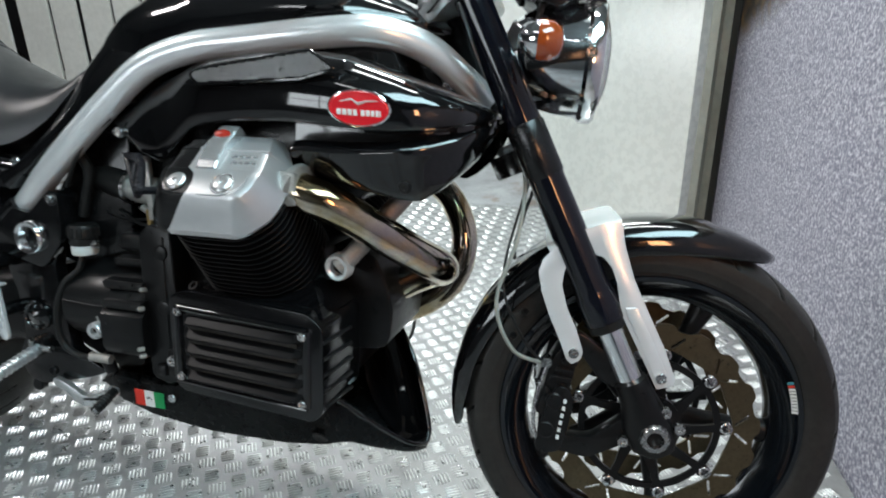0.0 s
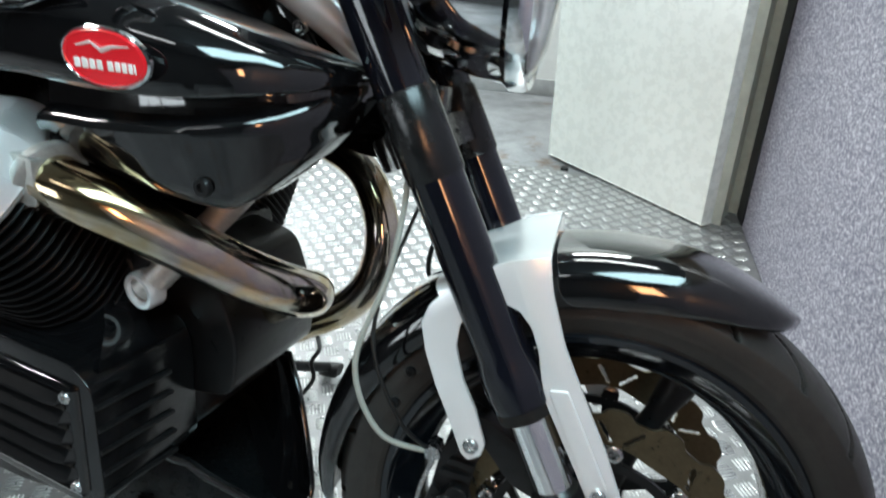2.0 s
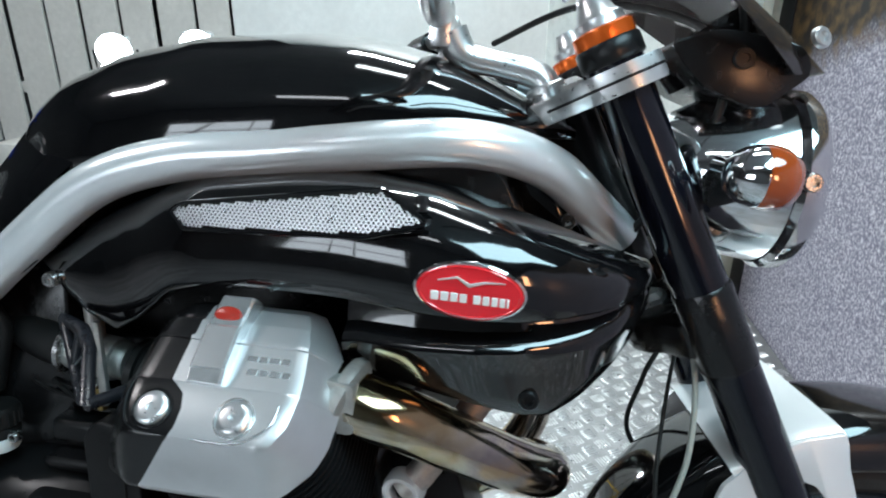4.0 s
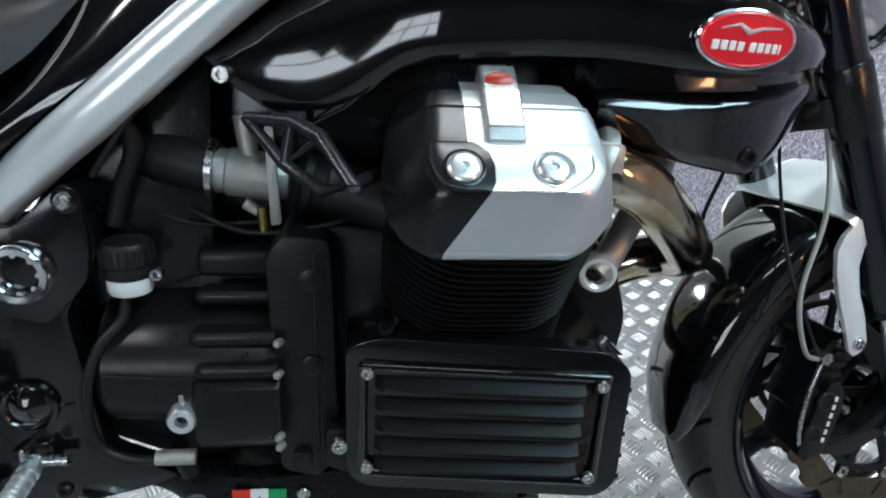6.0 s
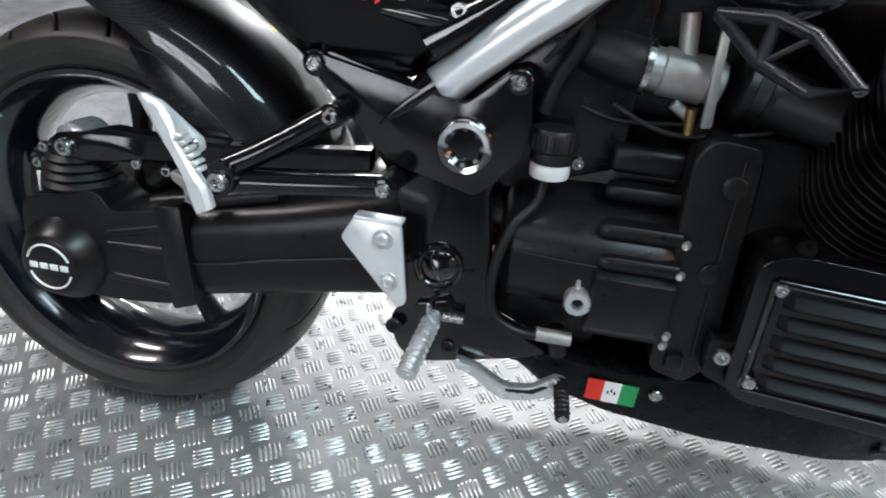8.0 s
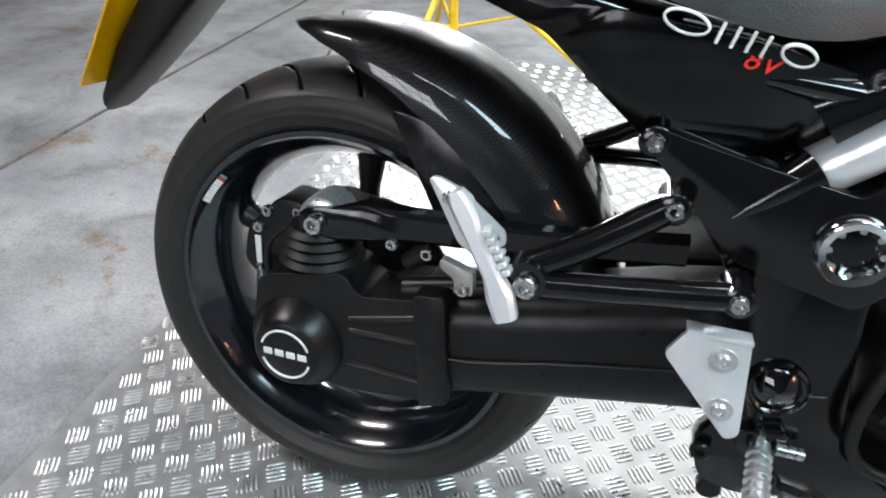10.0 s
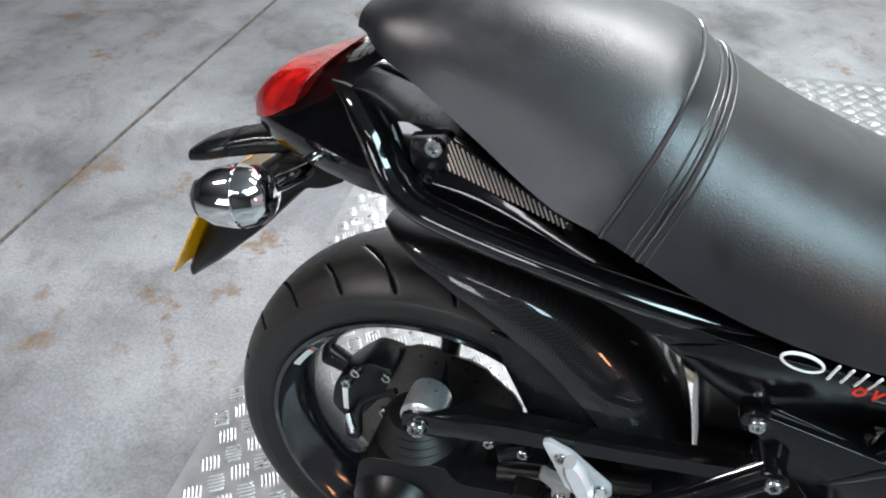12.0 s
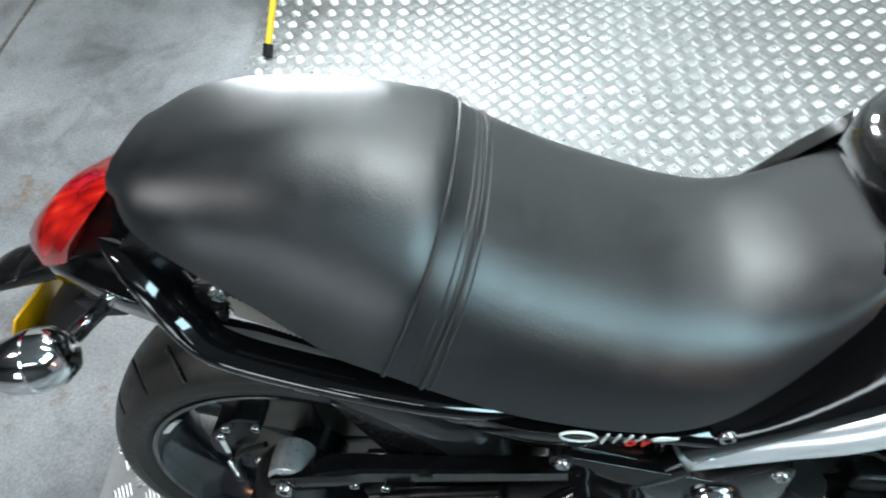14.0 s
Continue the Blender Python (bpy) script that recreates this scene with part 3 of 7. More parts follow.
def seat_ring(x, grow=0.0):
    reach = 0.035 if x > 0.28 else (0.008 if x > 0.20 else 0.02)
    w, zt, zb = (sum(lerp_table(x + reach * q, SEAT_ST, k) * g for q, g in ((-1, 0.12), (-0.6, 0.2), (-0.2, 0.18), (0.2, 0.18), (0.6, 0.2), (1, 0.12))) for k in (1, 2, 3))
    w, zt = w + grow, zt + grow
    ring = []
    for a in np.linspace(0, math.pi, 40):
        ca, sa = math.cos(a), math.sin(a)
        y = -w * math.copysign(abs(ca) ** 0.74, ca)
        z = zb + (zt - zb) * sa ** 0.66
        lean = (z - zb) / max(zt - zb, 0.001)
        ring.append((x - 0.060 * (1 - lean) * max(0.0, 1 - abs(x - 0.2) / 0.25), y * (1 - 0.10 * lean), z))
    ring = [(px, py - 0.0146, pz) for px, py, pz in ring]
    return ring + [(ring[-1][0], ring[-1][1] * 0.5, zb - 0.004), (ring[0][0], ring[0][1] * 0.5, zb - 0.004)]


seat = part("seat", loft([seat_ring(x) for x in np.concatenate([np.linspace(-0.062, 0.22, 26), [0.226, 0.230, 0.234, 0.240], np.linspace(0.25, 0.625, 34)])]), SEATMAT, bike, "black grained vinyl dual seat with a raised pillion pad", sharp=60)
for gx in (0.229, 0.254):
    r = [p for p in seat_ring(gx, 0.0008)[:40]]
    part("piping", tube(r, 0.0022, 8), SEATMAT, seat, "stitched black seam")
for gx in (0.245, 0.250, 0.259):
    r = [p for p in seat_ring(gx, 0.0004)[:40]]
    part("stitching", tube(r, 0.0009, 6), SEATMAT, seat)

# tail body under the seat: x, half width, upper edge, lower edge
TAIL_ST = [(-0.204, 0.026, 0.802, 0.788), (-0.19, 0.046, 0.818, 0.778), (-0.165, 0.064, 0.836, 0.768), (-0.13, 0.079, 0.848, 0.760), (-0.09, 0.092, 0.860, 0.752), (-0.05, 0.102, 0.876, 0.745), (0.0, 0.107, 0.868, 0.742), (0.05, 0.114, 0.836, 0.738), (0.10, 0.122, 0.802, 0.728), (0.15, 0.134, 0.776, 0.716), (0.22, 0.148, 0.738, 0.700), (0.30, 0.158, 0.708, 0.678), (0.40, 0.164, 0.686, 0.655), (0.50, 0.166, 0.686, 0.640)]


def tail_ring(x):
    w, zt, zb = (lerp_table(x, TAIL_ST, k) for k in (1, 2, 3))
    zm = zb + min(0.030, (zt - zb) * 0.35)
    pts = [(0.0, zb + 0.004), (0.6 * w, zb + 0.002), (0.90 * w, zb), (0.985 * w, zb + 0.006), (w, zm), (0.985 * w, zm + 0.006), (0.93 * w, zm + 0.012), (0.89 * w, 0.5 * (zm + zt)), (0.78 * w, zt - 0.020), (0.60 * w, zt - 0.008), (0.32 * w, zt)]
    right = [(x, -y, z) for y, z in pts]
    left = [(x, y, z) for y, z in pts[1:]][::-1]
    return right + [(x, 0, zt + 0.002)] + left


tail = part("tail_cowl", loft([tail_ring(x) for x in np.linspace(-0.204, 0.50, 40)]), GLOSS, bike, "glossy black tail cowl with side rails", sharp=50)
for s in (-1, 1):
    line = catmull([(-0.085, 0.080, 0.848), (-0.060, 0.098, 0.841), (-0.036, 0.115, 0.818), (-0.018, 0.125, 0.788), (0.004, 0.136, 0.769), (0.035, 0.145, 0.760), (0.09, 0.153, 0.748), (0.15, 0.160, 0.737), (0.22, 0.163, 0.722), (0.28, 0.158, 0.708), (0.34, 0.146, 0.694)], 6)
    rows_ = []
    for i, p in enumerate(line):
        d = (line[min(i + 1, len(line) - 1)] - line[max(i - 1, 0)]).normalized()
        side = d.cross(Vector((0, 0, 1))).normalized()
        side = side if side.y > 0 else -side
        up = side.cross(d).normalized()
        up = up if up.z > 0 or abs(up.z) < 0.3 and up.x > 0 else -up
        g = min(1.0, 0.25 + i / 12)
        rows_.append([Vector((q.x, s * q.y, q.z)) for q in (p + side * (a * g) + up * (b * g) for a, b in ((0.008, 0.006), (0.011, 0.001), (0.010, -0.006), (0.004, -0.013), (-0.010, -0.015), (-0.022, -0.012), (-0.026, 0.002), (-0.016, 0.008), (0.0, 0.010)))])
    part("tail_rail", loft(rows_), GLOSS, tail, "glossy black side rail", sharp=40)
    part("tail_recess", prism(rounded([(-0.004, 0.816), (0.034, 0.822), (0.040, 0.792), (0.012, 0.775), (-0.002, 0.785)], 0.006), s * 0.085, s * 0.1045, 0.002), PLASTIC, tail, "black plastic recess")
    part("inner_panel", prism(rounded([(-0.072, 0.838), (-0.040, 0.872), (0.030, 0.850), (0.075, 0.800), (0.050, 0.748), (0.006, 0.758), (-0.018, 0.778), (-0.046, 0.818)], 0.006), s * 0.070, s * 0.0935, 0.002), PLASTIC, tail, "black plastic inner panel")
    screw(tail, (0.021, s * 0.104, 0.808), (0, s, 0), 0.0095, 0.006)
    screw(tail, (0.017, s * 0.104, 0.777), (0, s, 0), 0.005, 0.006, BLACK)
    bm = bmesh.new()
    lean = 0.034
    yb = lambda x: s * np.interp(x, [0.03, 0.15], [0.1215, 0.1435])
    for k in range(-10, 32):
        o = 0.034 + k * 0.0040
        run = []
        for t in np.linspace(0, 1, 120):
            p = Vector((o + lean * t, 0.830 - 0.077 * t))
            lo = np.interp(p.x, [0.038, 0.152], [0.7965, 0.7655])
            hi = np.interp(p.x, [0.041, 0.152], [0.824, 0.771])
            if 0.038 <= p.x <= 0.148 and lo <= p.y <= hi:
                run.append(p)
        if len(run) > 1:
            rod((run[0].x, yb(run[0].x), run[0].y), (run[-1].x, yb(run[-1].x), run[-1].y), 0.0009, 6, bm)
    part("mesh_insert", bm, material("dull_wire_mesh", (0.55, 0.53, 0.49), 0.35, 0.6), tail, "dull silver wire mesh insert")
    bm = bmesh.new()
    quad = [(0.036, 0.7955), (0.036, 0.827), (0.152, 0.771), (0.152, 0.765)]
    loft([[Vector((x, yb(x) - s * 0.0015, z)) for x, z in quad], [Vector((x, yb(x) - s * 0.004, z)) for x, z in quad]], True, True, bm)
    part("mesh_backing", bm, RUBBER_PART, tail, "black backing behind the mesh")
# tail lamp
def tail_lens():
    """Red plastic; light in moulded facets painted as deep red, red and orange patches."""
    m = material("red_tail_lens", (0.7, 0.02, 0.012), 0.06, 0, 1.0)
    b = m.node_tree.nodes["Principled BSDF"]
    co = node(m, "ShaderNodeTexCoord")
    mp = node(m, "ShaderNodeMapping")
    mp.inputs["Scale"].default_value = (1.0, 1.6, 0.7)
    link(m, co, "Object", mp, "Vector")
    cells = node(m, "ShaderNodeTexVoronoi", Scale=34.0)
    cells.distance = "MANHATTAN"
    fine = node(m, "ShaderNodeTexNoise", Scale=18.0, Detail=1.0)
    link(m, mp, 0, cells, "Vector")
    link(m, mp, 0, fine, "Vector")
    mix = node(m, "ShaderNodeMath")
    mix.operation = "MULTIPLY"
    link(m, cells, "Distance", mix, 0)
    link(m, fine, 0, mix, 1)
    ramp = node(m, "ShaderNodeValToRGB")
    e = ramp.color_ramp.elements
    e[0].position, e[0].color = 0.05, (0.85, 0.07, 0.02, 1)
    e[1].position, e[1].color = 0.46, (0.30, 0.004, 0.004, 1)
    mid = e.new(0.17)
    mid.color = (0.66, 0.016, 0.010, 1)
    link(m, mix, 0, ramp, 0)
    link(m, ramp, 0, b, "Base Color")
    bu = node(m, "ShaderNodeBump", Strength=0.35, Distance=0.002)
    link(m, cells, "Distance", bu, "Height")
    link(m, bu, 0, b, "Normal")
    return m


TLENS = tail_lens()
rings = []
for x in np.linspace(-0.2055, -0.094, 14):
    w, zt, zb = (lerp_table(x, TAIL_ST, k) for k in (1, 2, 3))
    w, zt = w * 0.92 + 0.003, zt + 0.006
    zl = max(zb + 0.006, np.interp(x, [-0.205, -0.15, -0.100, -0.088], [0.784, 0.801, 0.824, 0.842]))
    back = 0.024 * (x + 0.2055) / 0.1115
    rings.append([(x - back * (1 - math.sin(a)), -w * math.copysign(abs(math.cos(a)) ** 0.85, math.cos(a)), zl + (zt - zl) * math.sin(a) ** 0.75) for a in np.linspace(0, math.pi, 22)] + [(x - back, 0, zl - 0.006)])
tl = part("tail_lamp", loft(rings), TLENS, bike, "red plastic tail lamp lens")
for k in range(4):
    part("lens_rib", tube([(-0.074 + 0.008 * k, y, lerp_table(-0.074 + 0.008 * k, TAIL_ST, 2) + 0.0024 - 0.022 * (y / 0.08) ** 2) for y in np.linspace(-0.045, 0.045, 9)], 0.0012, 6), GLOSS, tl)

SHIFT = STRAIGHT
# side panel with the model badge
def panel_face(x, z):
    """How far the side panel's face stands out."""
    return float(np.interp(x, [0.175, 0.30, 0.34, 0.445, 0.497, 0.545], [0.168, 0.194, 0.196, 0.183, 0.168, 0.160])) - 0.45 * max(0.0, 0.690 - z)


for s in (-1, 1):
    bm = prism(rounded([(0.175, 0.712), (0.30, 0.708), (0.40, 0.694), (0.50, 0.668), (0.545, 0.650), (0.500, 0.606), (0.420, 0.595), (0.345, 0.600), (0.325, 0.618), (0.250, 0.686)], 0.010), s * 0.140, s * 0.168, 0.006, 3)
    bmesh.ops.triangulate(bm, faces=[f for f in bm.faces if len(f.verts) > 4])
    bmesh.ops.subdivide_edges(bm, edges=[e for e in bm.edges if e.calc_length() > 0.05], cuts=3, use_grid_fill=True)
    for v in bm.verts:
        if abs(v.co.y) > 0.155:
            v.co.y += s * (panel_face(v.co.x, v.co.z) - 0.168)
    sp = part("side_panel", bm, material("deep_black_panel", (0.002, 0.002, 0.0022), 0.14, 0, 0, 0.3), bike, "black plastic side panel", sharp=50)
    low = [(0.480, 0.172, 0.622), (0.56, 0.172, 0.690), (0.63, 0.170, 0.745), (0.69, 0.166, 0.800), (0.735, 0.158, 0.842), (0.765, 0.150, 0.870)]
    upp = [(0.440, 0.150, 0.668), (0.495, 0.140, 0.690), (0.548, 0.122, 0.750), (0.588, 0.104, 0.815), (0.618, 0.082, 0.868), (0.650, 0.085, 0.900)]
    lo_, up_ = catmull(low, 5), catmull(upp, 5)
    rows_ = []
    for a_, b_ in zip(lo_, up_):
        mid = [a_.lerp(b_, t) + Vector((0, 0.012 * math.sin(t * math.pi), 0)) for t in np.linspace(0, 1, 7)]
        ring_ = [Vector((p.x, s * p.y, p.z)) for p in mid]
        rows_.append(ring_ + [Vector((p.x, p.y - s * 0.02, p.z)) for p in ring_[::-1]])
    part("panel_strip", loft(rows_), GLOSS, bike, "glossy black panel between the seat and the frame tube")
    screw(sp, (0.497, s * 0.166, 0.670), (0, s, 0), 0.0085, 0.006)
    # badge: plain strokes and rings in the badge's colours
    if s < 0:
        def stroke(pts, r=0.0015, close=False):
            line_ = [(0.338 + px, -panel_face(0.338 + px, 0.705 - 0.225 * px + pz) - 0.0006, 0.705 - 0.225 * px + pz) for px, pz in pts]
            part("badge_stroke", tube(line_, r, 6, cap=not close, flat=0.7), WHITE, sp, "white badge stroke")

        stroke([(0.0165 + 0.0165 * math.cos(a), 0.0010 + 0.0078 * math.sin(a)) for a in np.linspace(0, 6.2832, 22)], close=True)
        for k in range(4):
            stroke([(0.039 + 0.011 * k, -0.0075), (0.043 + 0.011 * k, 0.0085)], 0.0017)
        stroke([(0.0980 + 0.0125 * math.cos(a), 0.0010 + 0.0075 * math.sin(a)) for a in np.linspace(0, 6.2832, 22)], close=True)
        text_mesh("8V", 0.021, 0.0006, side_pose(0.412, -panel_face(0.412, 0.677) - 0.0012, 0.677, -10, -10) @ pose(0, 0, 0, 0, 9, 0), "badge_mark", REDTXT, sp, "red figure and letter", 0.25, 1.15)

SHIFT = REARWARD
# number plate holder, plate, rear lamps
rings = []
for x, yc, zc, w, h in ((-0.10, 0.0, 0.742, 0.044, 0.012), (-0.16, 0.004, 0.722, 0.044, 0.028), (-0.225, 0.002, 0.668, 0.048, 0.040), (-0.298, 0.010, 0.594, 0.042, 0.030), (-0.345, 0.016, 0.540, 0.034, 0.012), (-0.356, 0.020, 0.526, 0.022, 0.005)):
    rings.append([(x, yc + w * math.copysign(abs(math.cos(a)) ** 0.5, math.cos(a)), zc + h * math.copysign(abs(math.sin(a)) ** 0.5, math.sin(a))) for a in np.linspace(0, 2 * math.pi, 20, endpoint=False)])
part("plate_holder", loft(rings), RUBBER_PART, bike, "black plastic number plate holder")
holder = bike.children[-1]
pm = look((-0.296, 0.020, 0.634), (-0.296 - 0.86, 0.020, 0.634 + 0.51))
bm = block((-0.078, -0.080, -0.0015), (0.078, 0.080, 0.0015), 0.001, 1)
bm.transform(pm)
nplate = part("number_plate", bm, YELLOW, bike, "yellow rear number plate")
bm = block((-0.06, -0.03, -0.0022), (0.06, 0.03, -0.0018))
bm.transform(pm)
part("plate_bar", bm, PLASTIC, nplate, "plain dark bar")
part("reflector", lathe([(0.017, 0), (0.017, 0.006), (0.012, 0.010)], (-0.360, 0.030, 0.536), (-0.82, 0, 0.57), 20), TLENS, bike, "red round reflector")
rings = []
for x, zc, wy_, hz in ((-0.165, 0.750, 0.026, 0.014), (-0.210, 0.744, 0.029, 0.014), (-0.246, 0.735, 0.031, 0.013), (-0.248, 0.735, 0.029, 0.011), (-0.251, 0.734, 0.031, 0.013), (-0.284, 0.724, 0.031, 0.012), (-0.302, 0.718, 0.027, 0.009), (-0.310, 0.714, 0.017, 0.004)):
    rings.append([(x, wy_ * math.copysign(abs(math.cos(a)) ** 0.6, math.cos(a)), zc + hz * math.copysign(abs(math.sin(a)) ** 0.7, math.sin(a))) for a in np.linspace(0, 2 * math.pi, 24, endpoint=False)])
part("lamp_hood", loft(rings), PLASTIC, bike, "black plastic plate lamp hood", sharp=35)
for s in (-1, 1):
    ind = part("rear_indicator", lathe([(0.004, -0.040), (0.020, -0.037), (0.028, -0.024), (0.0315, -0.004), (0.0315, 0.000), (0.0300, 0.0015), (0.0315, 0.003), (0.0290, 0.018), (0.0200, 0.030), (0.006, 0.036)], (-0.160, s * 0.138, 0.746), (1, -s * 0.25, 0.1), 36), CHROME, bike, "chrome bullet indicator")
    part("stem", rod((-0.146, s * 0.128, 0.747), (-0.128, s * 0.064, 0.744), 0.0085, 14), CHROME, ind)
    part("lens", lathe([(0.0185, 0.0), (0.0190, 0.004), (0.014, 0.008), (0.004, 0.009)], (-0.1950, s * 0.1465, 0.7425), (-1, s * 0.25, -0.1), 28), material("clear_smoked_lens", (0.05, 0.045, 0.04), 0.05, 0, 1.0), ind, "smoked clear lens")
    part("indicator_base", prism(rounded([(-0.165, 0.750), (-0.10, 0.752), (-0.085, 0.738), (-0.115, 0.724), (-0.150, 0.722)], 0.008), s * 0.048, s * 0.066, 0.004), BLACK, bike, "black indicator bracket")
    screw(bike, (-0.134, s * 0.066, 0.744), (0, s, 0), 0.006, 0.005)


SHIFT = STRAIGHT
# rear hugger of carbon fibre
def carbon():
    m = material("carbon_fibre_weave", (0.006, 0.006, 0.007), 0.14, 0.0, 1.0)
    b = m.node_tree.nodes["Principled BSDF"]
    co = node(m, "ShaderNodeTexCoord")
    rot = node(m, "ShaderNodeMapping")
    rot.inputs["Rotation"].default_value = (0.0, radians(45), 0.0)
    link(m, co, "Object", rot, 0)
    ch = node(m, "ShaderNodeTexChecker", Scale=420.0, Color1=(0.005, 0.005, 0.006, 1), Color2=(0.022, 0.023, 0.025, 1))
    link(m, rot, 0, ch, "Vector")
    link(m, ch, 0, b, "Base Color")
    b.inputs["Specular IOR Level"].default_value = 0.2
    rr = node(m, "ShaderNodeMapRange", To_Min=0.45, To_Max=0.28)
    link(m, ch, 1, rr, 0)
    link(m, rr, 0, b, "Roughness")
    return m


CARBON = carbon()
HUG_ST = [(15, 0.350, 0.285, 0.100), (30, 0.356, 0.275, 0.102), (50, 0.360, 0.282, 0.102), (68, 0.362, 0.298, 0.100), (82, 0.361, 0.318, 0.092), (91, 0.359, 0.334, 0.076), (97, 0.357, 0.345, 0.050), (100.5, 0.355, 0.350, 0.022)]


def hugger_ring(deg, inset):
    rc, re, w = (lerp_table(deg, HUG_ST, k) for k in (1, 2, 3))
    rc, w = rc - inset, w - inset
    d = Vector((math.cos(radians(deg)), 0, math.sin(radians(deg))))
    out = []
    for s in np.linspace(-1, 1, 25):
        y = w * math.sin(s * math.pi / 2) if abs(s) < 1 else w * s
        r = re + (rc - re) * (1 - abs(s) ** 2.6)
        out.append(RC + d * r + Vector((0, y - 0.055 * max(0.0, r * d.z - 0.02), 0)))
    return out


hug = part("rear_hugger", loft([hugger_ring(a, 0.0) + hugger_ring(a, 0.003)[::-1] for a in np.linspace(15, 100.5, 44)]), CARBON, bike, "glossy carbon-fibre rear hugger", sharp=55)
part("hugger_bracket", prism(rounded([(0.085, 0.590), (0.150, 0.575), (0.215, 0.520), (0.245, 0.470), (0.225, 0.455), (0.145, 0.470), (0.110, 0.540)], 0.010), -0.1015, -0.1075, 0.002), PLASTIC, hug, "black flank of the hugger")

# swing arm, final drive, torque arm
part("swing_arm", loft([[(x, yc + w * math.copysign(abs(math.cos(a)) ** 0.6, math.cos(a)), zc + h * math.copysign(abs(math.sin(a)) ** 0.6, math.sin(a))) for a in np.linspace(0, 2 * math.pi, 32, endpoint=False)] for x, yc, zc, w, h in ((0.100, -0.105, 0.335, 0.056, 0.062), (0.180, -0.105, 0.342, 0.058, 0.066), (0.30, -0.105, 0.366, 0.056, 0.066), (0.40, -0.103, 0.388, 0.056, 0.070), (0.50, -0.095, 0.400, 0.056, 0.070))]), BLACK, bike, "satin black single-sided shaft-drive swing arm")
swing = bike.children[-1]
part("casting_seam", tube(catmull([(0.11, -0.1625, 0.336), (0.20, -0.1645, 0.340), (0.30, -0.1625, 0.362), (0.44, -0.1575, 0.388)], 6), 0.0022, 8), BLACK, swing)
part("shaft_cover_rib", tube([(0.12, -0.135, 0.398), (0.29, -0.133, 0.437)], [0.014, 0.016, 0.016, 0.010], 14), BLACK, swing)
fd = part("final_drive", prism(rounded([(-0.050, 0.395), (0.060, 0.418), (0.075, 0.392), (0.150, 0.404), (0.172, 0.398), (0.182, 0.290), (0.150, 0.272), (0.050, 0.262), (-0.030, 0.276), (-0.062, 0.318)], 0.02, 4), -0.095, -0.166, 0.016, 4), BLACK, bike, "satin black cast final-drive housing")
part("axle_boss", lathe([(0.064, -0.02), (0.058, 0.010), (0.044, 0.028), (0.041, 0.032), (0.038, 0.0335), (0.0, 0.0335)], (-0.003, -0.160, 0.314), RAX, 40, cap=False), BLACK, fd)
part("boss_ring", tube([(-0.003 + 0.0310 * math.cos(a), -0.1945, 0.314 + 0.0310 * math.sin(a)) for a in np.linspace(0.35, 2.8, 30)], 0.0014, 8), WHITE, fd, "white printed ring")
part("boss_ring", tube([(-0.003 + 0.0310 * math.cos(a), -0.1945, 0.314 + 0.0310 * math.sin(a)) for a in np.linspace(3.5, 5.95, 30)], 0.0014, 8), WHITE, fd, "white printed ring")
for k in range(4):
    part("boss_mark", block((-0.031 + 0.0146 * k, -0.1950, 0.3100), (-0.031 + 0.0146 * k + 0.0112, -0.1935, 0.3185), 0.002), WHITE, fd, "white printed mark")
for k, (a, b) in enumerate((((0.065, 0.36), (0.165, 0.385)), ((0.065, 0.345), (0.165, 0.350)), ((0.060, 0.300), (0.165, 0.298)))):
    part("casting_rib", rod((a[0], -0.163, a[1]), (b[0], -0.165, b[1]), 0.006, 10), BLACK, fd)
part("clamp_band", prism(rounded([(0.140, 0.412), (0.176, 0.416), (0.186, 0.280), (0.152, 0.268)], 0.006), -0.09, -0.171, 0.005), BLACK, fd)
for k in range(4):
    part("rubber_bellows", lathe([(0.044 - 0.003 * k, -0.006), (0.050 - 0.003 * k, 0.0), (0.044 - 0.003 * k, 0.006)], (0.012, -0.125, 0.415 + 0.011 * k), (0, 0, 1), 32), RUBBER_PART, fd, "black rubber bellows")
part("rod_eye", lathe([(0.021, -0.024), (0.0255, -0.021), (0.0265, 0.0), (0.0255, 0.021), (0.021, 0.024)], (0.023, -0.126, 0.468), RAX, 32), ALU, bike, "grey rubber-bushed aluminium rod eye")
part("torque_arm", loft([[(x, yc + w * sy, z + h * sz) for sy, sz in ((-1, -0.7), (-0.7, -1), (0.7, -1), (1, -0.7), (1, 0.7), (0.7, 1), (-0.7, 1), (-1, 0.7))] for x, yc, z, w, h in ((0.003, -0.153, 0.467, 0.0035, 0.010), (0.010, -0.153, 0.467, 0.004, 0.0155), (0.023, -0.153, 0.468, 0.0045, 0.0175), (0.045, -0.150, 0.470, 0.006, 0.018), (0.075, -0.136, 0.473, 0.017, 0.021), (0.120, -0.128, 0.472, 0.014, 0.017), (0.25, -0.122, 0.476, 0.012, 0.014), (0.40, -0.118, 0.492, 0.012, 0.014))]), PLATEBLK, bike, "black torque arm")
screw(bike.children[-1], (0.023, -0.157, 0.468), RAX, 0.0115, 0.010)
part("shock_link", rod((0.12, -0.135, 0.43), (0.15, -0.135, 0.452), 0.010, 12), BLACK, bike)
part("cable_clip", prism(rounded([(0.170, 0.462), (0.205, 0.450), (0.205, 0.425), (0.185, 0.425), (0.185, 0.440), (0.168, 0.452)], 0.004), -0.160, -0.172, 0.001), CAST, bike, "grey metal cable clip")
for at in ((0.195, -0.172, 0.432), (0.145, -0.140, 0.448), (0.105, -0.140, 0.452)):
    screw(bike, at, RAX, 0.007, 0.006)

